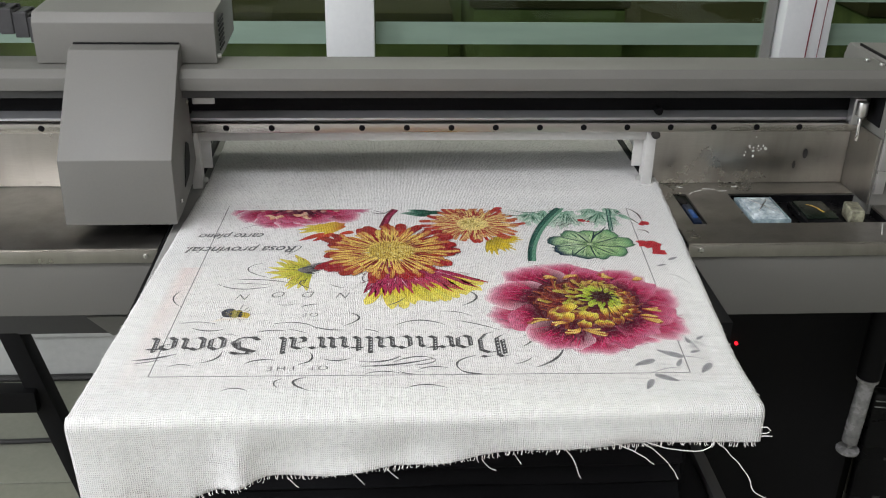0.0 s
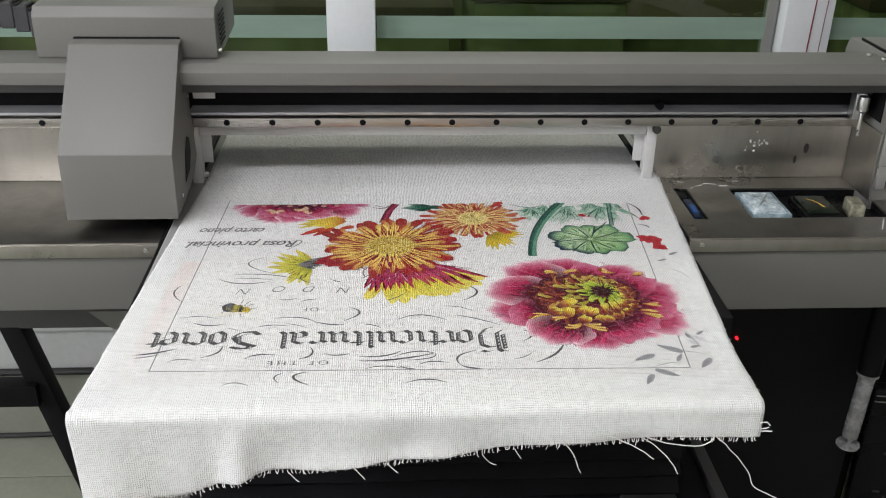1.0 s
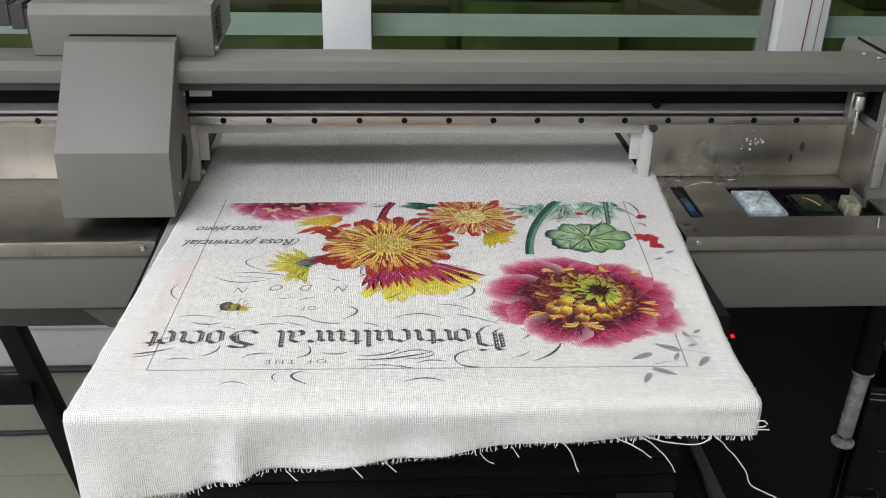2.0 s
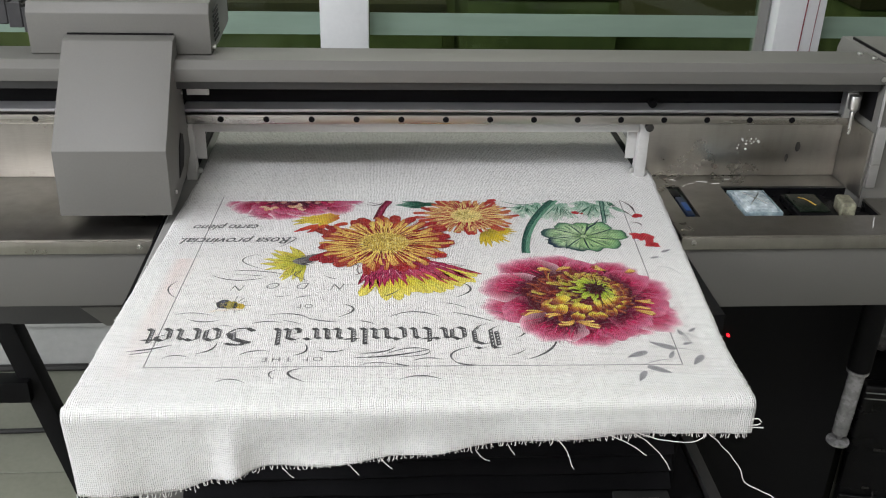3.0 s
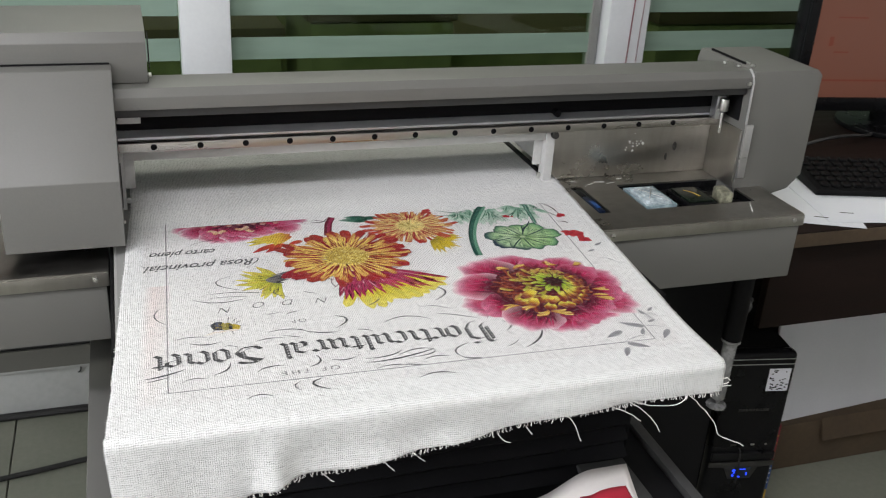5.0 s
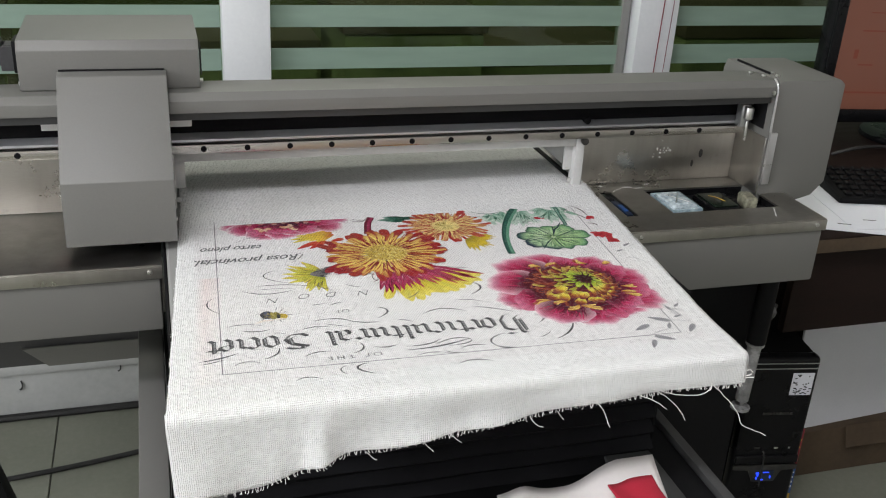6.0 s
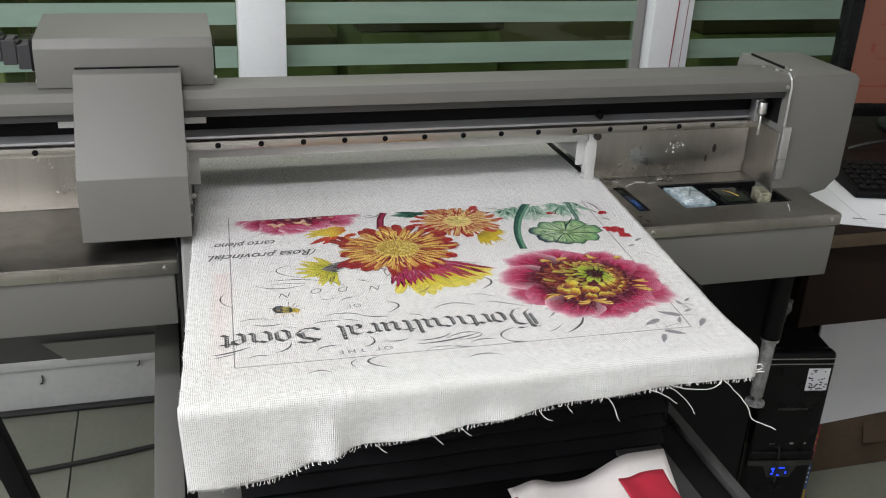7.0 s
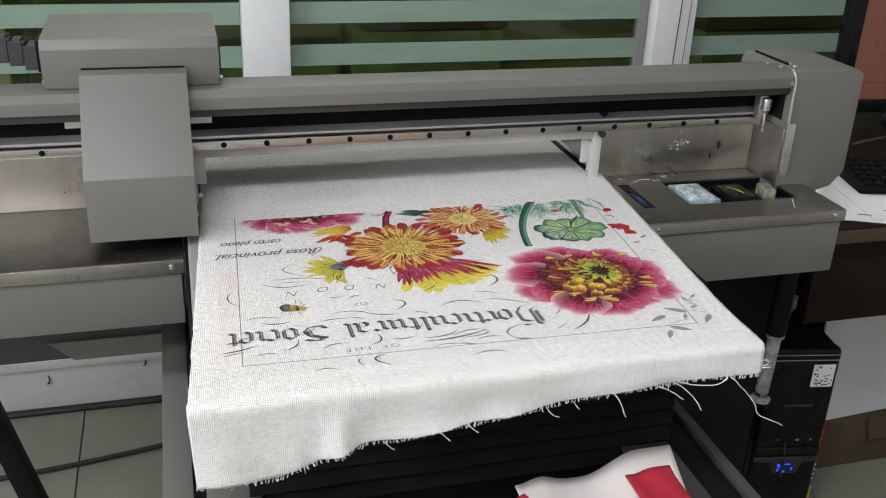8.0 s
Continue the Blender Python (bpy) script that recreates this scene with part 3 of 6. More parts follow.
    # grey paint lying in shade, drawn with the darkened copy
    p("stand_top", box(-0.95, 0.76, 0.80, 0.84, 0.424, 0.545, 0.003), M["shaded_paint"], "grey stand top rail in a shade-darkened colour")
    p("under_plate", prism([(-0.548, 0.463), (-0.345, 0.463), (-0.345, 0.426), (-0.508, 0.426)], 0.790, 0.794, axis="y"), M["paint"], "pale folded plate")
    p("control_box", box(0.375, 0.735, 0.565, 0.90, 0.10, 0.655, 0.006), M["black"], "black control cabinet below the tray")
    p("indicator", cyl((0.510, 0.565, 0.532), (0.510, 0.559, 0.532), 0.0022, n=12, bevel=0.001), M["led_red"], "glowing red indicator")
    return pr


def prism_ring(x, y, z):
    """A dark socket bolt sitting in the rail's counterbore."""
    bm = cyl((x, y + 0.001, z), (x, y - 0.0006, z), 0.0042, n=16, bevel=0.0003)
    return cyl((x, y - 0.0005, z), (x, y - 0.0010, z), 0.0020, n=6, bm=bm)


def tray_with_wells(x0, x1):
    """The right tray: a sheet with a slot and a large well, with the wells' walls and floors."""
    y0, y1, z = 0.386, 0.592, 0.790
    wells = ((0.373, 0.392, 0.444, 0.546), (0.452, 0.640, 0.446, 0.546))
    xs = sorted({x0, x1, *[w[0] for w in wells], *[w[1] for w in wells]})
    ys = sorted({y0, y1, *[w[2] for w in wells], *[w[3] for w in wells]})
    bm = bmesh.new()
    for a, b in zip(xs, xs[1:]):
        for c, d in zip(ys, ys[1:]):
            mx, my = (a + b) / 2, (c + d) / 2
            if any(w[0] < mx < w[1] and w[2] < my < w[3] for w in wells):
                continue
            box(a, b, c, d, z - 0.003, z, bm=bm)
    bmesh.ops.remove_doubles(bm, verts=bm.verts, dist=1e-5)
    return bm


def bellows():
    """Horizontal pleats of a hanging bellows, uneven along their length."""
    bm = bmesh.new()
    rng = random.Random(2)
    nx, pleats = 40, 9
    rows = []
    for i in range(pleats * 4 + 1):
        z = 0.752 - i * (0.752 - 0.545) / (pleats * 4)
        ph = i % 4
        out = (0.0, 0.007, 0.012, 0.004)[ph]
        off = rng.uniform(-0.001, 0.001)
        row = []
        for j in range(nx + 1):
            x = -0.25 + 0.55 * j / nx
            w = noise.noise((x * 9, i * 0.35, 1.0)) * 0.0035
            row.append(bm.verts.new((x, 0.192 - out - off - w - (0.752 - z) * 0.12, z + noise.noise((x * 7, i * 0.2, 5)) * 0.002)))
        rows.append(row)
    back = [[bm.verts.new((v.co.x, 0.215, v.co.z)) for v in r] for r in (rows[0], rows[-1])]
    for a, b in zip(rows, rows[1:]):
        for j in range(nx):
            bm.faces.new((a[j], a[j + 1], b[j + 1], b[j]))
    for r, bk in ((rows[0], back[0]), (rows[-1], back[1])):
        for j in range(nx):
            bm.faces.new((r[j], r[j + 1], bk[j + 1], bk[j]))
    return bm


def wells_and_pads():
    """What lies in the right tray's wells."""
    w = thing("waste_well", "black plastic ink well below the tray", "ink tray", at=(0.546, 0.496, 0.70))
    part("floor", box(-0.094, 0.094, -0.05, 0.05, 0.0735, 0.0765), M["gloss_black"], w)
    for x0, x1, y0, y1 in ((-0.0965, -0.0942, -0.052, 0.052), (0.0942, 0.0965, -0.052, 0.052), (-0.094, 0.094, 0.0502, 0.052), (-0.094, 0.094, -0.052, -0.0502)):
        part("well_wall", box(x0, x1, y0, y1, 0.0735, 0.0865), M["gloss_black"], w)
    s = thing("slot_well", "narrow black slot with a blue wiper", "ink wiper", at=(0.3825, 0.495, 0.70))
    part("floor", box(-0.0095, 0.0095, -0.051, 0.051, 0.072, 0.076), M["gloss_black"], s)
    part("wiper", box(-0.0055, 0.0055, -0.042, 0.018, 0.0765, 0.089, 0.002), M["navy"], s, "dark blue rubber wiper")
    part("clip", box(-0.006, 0.006, 0.022, 0.046, 0.0765, 0.0875, 0.003), M["gloss_black"], s, "black wiper clip")
    part("wiper_blade", box(-0.0035, 0.0035, -0.030, -0.004, 0.0892, 0.0905, 0.0006), M["blue"], s, "bright blue wiper patch")
    pad = thing("capping_pad", "clear foam capping pad stained with ink", "capping pad", at=(0.482, 0.492, 0.7767))
    part("body", box(-0.024, 0.024, -0.036, 0.036, 0, 0.013, 0.003), M["sponge"], pad)
    part("rim", box(-0.020, 0.020, -0.031, 0.031, 0.0132, 0.0175, 0.002), M["sponge"], pad)
    for a, b, c, d in ((-0.0262, -0.0245, -0.038, 0.038), (0.0245, 0.0262, -0.038, 0.038), (-0.0243, 0.0243, 0.0365, 0.038), (-0.0243, 0.0243, -0.038, -0.0365)):
        part("pad_frame", box(a, b, c, d, 0, 0.0145, 0.0005), M["glassy"], pad, "clear ink-stained frame")
    part("inner_pad", box(-0.013, 0.013, -0.021, 0.021, 0.0176, 0.0186, 0.0003), M["sponge"], pad)
    for a in (-58, 58):
        bm = box(-0.022, 0.022, -0.0006, 0.0006, 0.0187, 0.0192)
        bm.transform(Matrix.Rotation(radians(a), 4, "Z"))
        part("mesh_wire", bm, M["screw"], pad, "thin crossing wire")
    pad2 = thing("capping_pad", "dark ink-soaked capping pad", "capping pad", at=(0.556, 0.492, 0.7767))
    part("body", box(-0.025, 0.025, -0.036, 0.034, 0, 0.010, 0.003), M["gloss_black"], pad2)
    part("rim", box(-0.021, 0.021, -0.030, 0.028, 0.0102, 0.013, 0.0015), M["inkgreen"], pad2)
    for x, y, l, a, wd in ((0.002, 0.006, 0.007, -62, 0.0010), (0.006, -0.006, 0.006, -75, 0.0014), (-0.004, 0.013, 0.004, -45, 0.0007)):
        st = box(-l, l, -wd, wd, 0.0131, 0.0134)
        st.transform(Matrix.Translation((x, y, 0)) @ Matrix.Rotation(radians(a), 4, "Z"))
        part("ink_streak", st, M["ochre"], pad2, "golden dried ink streak")
    cb = solo("foam_block", box(-0.010, 0.010, -0.017, 0.018, 0, 0.021, 0.004, 3), M["sponge2"], "small stained foam block standing in the well", "foam block")
    cb.matrix_world = pose(0.606, 0.482, 0.7767, 0, 0, -8)
    rng = random.Random(9)
    for i in range(16):
        x, z = 0.50 + rng.gauss(0, 0.012), 0.842 + rng.gauss(0, 0.010)
        r = rng.uniform(0.0008, 0.002)
        solo("ink_splash", cyl((x, 0.586, z), (x + rng.uniform(-0.002, 0.002), 0.5852, z), r, n=8), M["white"], "tiny dried pale splash on the panel", "splash", "dried splashes on the panel")
    for x, z, rx, rz in ((0.572, 0.835, 0.0035, 0.0075), (0.558, 0.818, 0.0022, 0.006)):
        bm = cyl((0, 0, 0), (0, -0.0008, 0), 1.0, n=14)
        bm.transform(Matrix.Translation((x, 0.586, z)) @ Matrix.Diagonal((rx, 1, rz, 1)))
        solo("ink_stain", bm, M["bolt"], "dark ink run on the stainless panel", "stain", "ink stains")
    for x, y, l, a in ((0.412, 0.556, 0.008, 20), (0.43, 0.563, 0.012, -10), (0.40, 0.548, 0.006, 50), (0.448, 0.556, 0.009, 5), (0.39, 0.57, 0.007, -30), (0.47, 0.572, 0.006, 0), (0.618, 0.424, 0.026, 62)):
        bm = box(-l * 0.7, l * 0.7, -0.0007, 0.0007, 0, 0.0006, 0.0003)
        ob = solo("scratch_mark", bm, M["white"], "pale dried smear on the steel tray", "smear", "dried smears on the tray")
        ob.matrix_world = pose(x, y, 0.7901, 0, 0, a)


def carriage():
    """The print head carriage with its cover and top box."""
    c = thing("print_carriage", "grey painted print head carriage on the beam", "print carriage", at=(CX, 0.5, 0.80))
    o = Matrix.Translation((0, -0.5, -0.80))

    def p(name, bm, mat, label="", parent=c):
        bm.transform(o)
        return part(name, bm, mat, parent, label)
    h = 0.067
    p("front_cover", prism([(0.408, 0.812), (0.412, 0.894), (0.513, 1.001), (0.531, 1.004), (0.531, 0.999), (0.515, 0.996), (0.416, 0.892), (0.412, 0.812)], -h, h, bevel=0.001), M["paint"], "folded grey front cover")
    for s in (-1, 1):
        a, b = sorted((s * (h - 0.0005), s * (h - 0.003)))
        side = p("side_panel", prism([(0.4125, 0.8125), (0.4165, 0.892), (0.513, 0.995), (0.530, 0.998), (0.546, 0.90), (0.556, 0.84), (0.52, 0.822), (0.45, 0.8125)], a, b, bevel=0.0006), M["paint"], "grey side panel")
        a, b = sorted((s * h, s * (h + 0.0008)))
        p("side_opening", prism([(0.470, 0.836), (0.500, 0.842), (0.514, 0.862), (0.512, 0.880), (0.500, 0.886), (0.486, 0.872)], a, b), M["black"], "dark opening", side)
        for y, z in ((0.517, 0.968), (0.53, 0.93), (0.44, 0.83)):
            p("side_screw", cyl((s * h, y, z), (s * (h + 0.002), y, z), 0.0025, n=10, bevel=0.0005), M["screw"], "", side)
        a, b = sorted((s * (h + 0.001), s * (h + 0.030)))
        p("belt_tab", box(a, b, 0.560, 0.564, 0.917, 0.932, 0.001), M["white"], "pale belt clamp plate")
        a, b = sorted((s * (h + 0.0008), s * (h + 0.006)))
        if s < 0:
            p("bearing_cap", box(a, b, 0.543, 0.552, 0.878, 0.903, 0.001), M["red"], "red bearing end cap")
    p("head_block", box(-h + 0.006, h - 0.006, 0.42, 0.545, 0.806, 0.885, 0.002), M["black"], "black print head block")
    p("bearing_block", box(-h + 0.006, h - 0.006, 0.530, 0.5505, 0.886, 0.97, 0.002), M["alu"], "slide block on the rail")
    top = p("top_box", prism([(0.5325, 0.979), (0.5325, 1.030), (0.541, 1.042), (0.682, 1.047), (0.690, 1.042), (0.690, 0.985), (0.60, 0.979)], -0.113, 0.110, bevel=0.0012), M["paint"], "grey top box")
    p("box_seam", box(-h + 0.002, h - 0.002, 0.5305, 0.5325, 1.0035, 1.006), M["black"], "dark seam", top)
    for s in (-1, 1):
        for i in range(7):
            z = 0.992 + i * 0.006
            a, b = sorted((s * 0.1125, s * 0.1136))
            p("vent_slot", prism([(0.548, z), (0.585, z + 0.001), (0.585, z + 0.0038), (0.548, z + 0.0028)], a, b), M["black"], "", top)
        p("box_screw", cyl((s * 0.110, 0.541, 0.987), (s * 0.1145, 0.541, 0.987), 0.003, n=10, bevel=0.0006), M["screw"], "", top)
    p("chain_bracket", box(-0.126, -0.1135, 0.60, 0.645, 0.985, 1.028, 0.002), M["black"], "black chain bracket", top)
    p("bracket_bolt", cyl((-0.116, 0.595, 1.0), (-0.116, 0.595, 0.986), 0.003, n=10, bevel=0.0006), M["screw"], "", top)
    return c


def cable_chain():
    """Drag chain of hollow links: level run, half-round bend, return run behind the beam."""
    ch = thing("cable_chain", "black nylon cable chain running from the carriage", "cable chain", at=(CX, 0.622, 1.015))
    pitch, R = 0.0185, 0.064
    end_x = -0.585
    x = CX - 0.132
    z0 = 1.004
    s = 0.0
    run = x - end_x
    total = run + math.pi * R + 0.30
    bm = bmesh.new()
    # one link: two cheeks, top and bottom bridges
    box(-0.0096, 0.0082, -0.019, -0.0155, -0.0165, 0.0165, 0.001, 1, bm)
    box(-0.0096, 0.0082, 0.0155, 0.019, -0.0165, 0.0165, 0.001, 1, bm)
    box(-0.0085, 0.0097, -0.0178, -0.0150, -0.0155, 0.0155, 0.001, 1, bm)
    box(-0.0052, 0.0052, -0.0155, 0.0155, 0.0135, 0.0172, 0.001, 1, bm)
    box(-0.0052, 0.0052, -0.0155, 0.0155, -0.0172, -0.0135, 0.001, 1, bm)
    box(-0.0094, 0.0094, -0.0145, 0.0145, -0.012, 0.012, 0.0, 1, bm)
    me = link_bm("link", bm, M["chain"])
    while s < total:
        if s < run:
            t = s / run
            px, pz, a = x - s, z0 + 0.012 * math.sin(math.pi * t), 0.0
        elif s < run + math.pi * R:
            th = (s - run) / R
            px, pz, a = end_x - R * math.sin(th), z0 - R + R * math.cos(th), th
        else:
            px, pz, a = end_x + (s - run - math.pi * R), z0 - 2 * R, math.pi
        ob = new("link", me)
        ob.parent = ch
        ob.matrix_basis = pose(px - CX, 0, pz - 1.015, 0, -math.degrees(a), 0)
        s += pitch
    return ch


# ---- printed cloth ----
TOP = 0.8
EDGE = 0.022


def cloth_left(y):
    return -0.311 + 0.0625 * min(0.57, max(0, y))


def cloth_right(y):
    return max(0.3135, 0.3035 + 0.093 * min(0.57, max(0, y)))


def ease(t):
    t = min(1, max(0, t))
    return t * t * (3 - 2 * t)


def hem(x):
    """How far the cloth hangs over the front edge: long at one corner, then slowly shorter."""
    return 0.0355 + 0.027 * (1 - ease((x + 0.13) / 0.33)) + 0.030 * (1 - ease((x + 0.25) / 0.13)) + 0.0012 * math.sin(x * 47)


def cloth():
    """One sheet: flat on the table, over the front edge with a small radius, hanging with folds; frayed at its rim."""
    c = thing("printed_cloth", "coarse white linen cloth, half printed, draped over the table front", "cloth", at=(0, EDGE, TOP))
    bm = bmesh.new()
    uvl = bm.loops.layers.uv.new("UVMap")
    nx = 150
    arc = 0.010
    rows, vs = [], []
    ny = 60
    for i in range(ny + 1):
        y = 0.98 - (0.98 - EDGE - arc) * i / ny
        vs.append(("top", y))
    for i in range(1, 9):
        vs.append(("arc", i / 8))
    nd = 22
    for i in range(1, nd + 1):
        vs.append(("drop", i / nd))
    coords = {}
    for kind, q in vs:
        row = []
        for j in range(nx + 1):
            t = j / nx
            jag = 0.0
            if kind == "top":
                a, b = cloth_left(q), cloth_right(q)
                wob = 0.0012 * noise.noise((0.3 + q * 30, 0, 0))
                x = a + wob + (b - a) * t
                z = TOP + 0.0006 * noise.noise((x * 11, q * 11, 0.4)) * max(0, min(1, (q - 0.50) * 20))
                z += 0.0025 * max(0, noise.noise((x * 6, q * 5, 3.0))) * max(0, (q - 0.50) * 6) if q > 0.5 else 0
                co, v = (x, q, z), q
            elif kind == "arc":
                th = q * math.pi / 2
                x = cloth_left(0) + (cloth_right(0) - cloth_left(0)) * t
                co = (x, EDGE + arc - arc * math.sin(th), TOP - arc + arc * math.cos(th))
                v = EDGE + arc - arc * th
            else:
                x = cloth_left(0) + (cloth_right(0) - cloth_left(0)) * t
                d = q * (hem(x) - arc)
                fold = 0.010 * math.exp(-((x + 0.165) / 0.014) ** 2) * q - 0.006 * math.exp(-((x + 0.19) / 0.02) ** 2) * q
                fold += 0.0035 * math.sin(x * 60 + 1.5 * noise.noise((x * 8, 0, 0))) * q * (0.4 + 0.6 * (1 - t))
                fold += 0.006 * noise.noise((x * 9, q, 2.0)) * q
                lean = 0.010 * q * q * (1 - t)
                jag = 0.0012 * noise.noise((x * 400, 3, 0)) if q == 1 else 0
                co = (x - 0.006 * q * (1 - t) ** 3 * 0 + 0.004 * q * (1 - t) ** 6, EDGE - fold - lean * 0.3, TOP - arc - d + jag)
                v = EDGE - arc * 0.57 - d
            vert = bm.verts.new(co)
            coords[vert] = (x, v)
            row.append(vert)
        rows.append(row)
    for r0, r1 in zip(rows, rows[1:]):
        for j in range(nx):
            f = bm.faces.new((r0[j], r0[j + 1], r1[j + 1], r1[j]))
            for lp in f.loops:
                lp[uvl].uv = coords[lp.vert]
    bm.transform(Matrix.Translation((0, -EDGE, -TOP)))
    sheet = part("sheet", bm, M["linen"], c, "coarse white linen sheet")
    sheet.data.materials[0] = M["linen"]
    so = sheet.modifiers.new("thickness", "SOLIDIFY")
    so.thickness, so.offset = 0.0009, -1
    # frayed rim: short warp ends along the hem, tufts at the sides
    rng = random.Random(11)
    bm = bmesh.new()
    for i in range(230):
        x = cloth_left(0) + 0.002 + (cloth_right(0) - cloth_left(0) - 0.004) * (i + 1.6 * rng.random()) / 231
        z = -hem(x)
        l = 0.0002 + 0.0024 * rng.random() ** 1.8 * (2.4 if rng.random() < 0.08 else 1)
        y = -0.003 + 0.010 * noise.noise((x * 9, 1, 2.0)) * -1 * 0.6 - 0.010 * math.exp(-((x + 0.165) / 0.014) ** 2)
        dx = rng.uniform(-0.0025, 0.0025)
        tube([(x, y, z + 0.003), (x + dx * 0.4, y - 0.0006, z - l * 0.5), (x + dx, y - 0.001, z - l)], 0.00034, 5, bm)
    for i in range(60):
        y = rng.uniform(0.0, 0.55)
        for x, sg in ((cloth_left(y + EDGE), -1), (cloth_right(y + EDGE), 1)):
            l = rng.uniform(0.0004, 0.0016)
            tube([(x, y, 0.0002), (x + sg * l, y + rng.uniform(-0.001, 0.001), -0.0005)], 0.0003, 4, bm)
    for z in (-0.028, -0.031, -0.021):
        x = cloth_right(0)
        tube([(x - 0.002, 0, z), (x + 0.004, -0.001, z + 0.001), (x + rng.uniform(0.006, 0.011), -0.002, z + rng.uniform(-0.004, 0.003))], 0.0006, 5, bm)
    fr = part("frayed_edge", bm, M["thread"], c, "short frayed thread ends")
    fr["kind"] = "stuff"
    # long loose threads
    def thread(p0, p1, p2, p3, r=0.0005):
        pts = bezier(p0, p1, p2, p3, 18)
        pts = [q + Vector((noise.noise(q * 90), 0, noise.noise(q * 90 + Vector((5, 5, 5))))) * 0.0016 for q in pts]
        part("loose_thread", tube(pts, r, 6), M["thread"], c, "long loose linen thread")
    y = -0.004
    thread((0.128, y, -0.034), (0.136, y, -0.040), (0.142, y - 0.004, -0.055), (0.147, y - 0.006, -0.066))
    thread((0.170, y, -0.030), (0.185, y, -0.036), (0.195, y - 0.004, -0.038), (0.213, y - 0.006, -0.052))
    thread((0.196, y, -0.028), (0.212, y, -0.036), (0.226, y - 0.004, -0.05), (0.238, y - 0.008, -0.068))
    thread((0.205, y, -0.030), (0.23, y - 0.002, -0.044), (0.275, y - 0.003, -0.046), (0.268, y, -0.030))
    thread((0.268, y, -0.029), (0.285, y, -0.048), (0.300, y - 0.006, -0.056), (0.306, y - 0.01, -0.075))
    thread((0.306, y - 0.01, -0.075), (0.309, y - 0.012, -0.086), (0.324, y - 0.015, -0.088), (0.338, y - 0.02, -0.096))
    for x0 in (-0.12, -0.06, -0.03, 0.055, 0.085):
        z = -hem(x0)
        thread((x0, y - 0.002, z + 0.002), (x0 + 0.004, y - 0.003, z - 0.004), (x0 + 0.007, y - 0.004, z - 0.006), (x0 + rng.uniform(0.006, 0.014), y - 0.006, z - rng.uniform(0.004, 0.010)), 0.0004)
    return c


class Ink:
    """Flat printed shapes gathered into one mesh, with ink colours at the corners."""

    def __init__(self, level):
        self.v, self.f, self.c, self.z = [], [], [], 0.00016 + level * 0.00005

    def grid(self, rows, cols):
        """rows of points with rows of (r, g, b, a)."""
        n = len(rows[0])
        b = len(self.v)
        for r, cs in zip(rows, cols):
            for (x, y), col in zip(r, cs):
                self.v.append((x, y - EDGE, self.z))
                self.c.append(col)
        self.z += 0.0000012
        for i in range(len(rows) - 1):
            for j in range(n - 1):
                q = b + i * n + j
                self.f.append((q, q + 1, q + n + 1, q + n))

    def poly(self, pts, col):
        b = len(self.v)
        for x, y in pts:
            self.v.append((x, y - EDGE, self.z))
            self.c.append(col)
        self.f.append(tuple(range(b, b + len(pts))))

    def ribbon(self, pts, w, col, taper=True):
        rows = []
        n = len(pts)
        for i, p in enumerate(pts):
            a, b = Vector(pts[max(0, i - 1)][:2]), Vector(pts[min(n - 1, i + 1)][:2])
            d = (b - a).normalized()
            k = w * (0.25 + 0.75 * math.sin(math.pi * i / (n - 1))) if taper else w
            q = Vector((-d.y, d.x)) * k / 2
            rows.append([(p[0] + q.x, p[1] + q.y), (p[0] - q.x, p[1] - q.y)])
        self.grid(rows, [[col] * 2] * n)

    def done(self, name, parent, label):
        me = bpy.data.meshes.new(name)
        me.from_pydata(self.v, [], self.f)
        me.shade_flat()
        me.materials.append(M["print"])
        at = me.color_attributes.new("ink", "FLOAT_COLOR", "POINT")
        at.data.foreach_set("color", [x for c in self.c for x in c])
        uv = me.uv_layers.new(name="UVMap")
        for lp in me.loops:
            co = me.vertices[lp.vertex_index].co
            uv.data[lp.index].uv = (co.x, co.y + EDGE)
        ob = new(name, me)
        ob.parent = parent
        ob["label"] = label
        return ob


def lerp(a, b, t):
    return tuple(x + (y - x) * t for x, y in zip(a, b))


def shade(stops, t):
    for (p, a), (q, b) in zip(stops, stops[1:]):
        if t <= q:
            return lerp(a, b, max(0, (t - p) / (q - p)))
    return stops[-1][1]


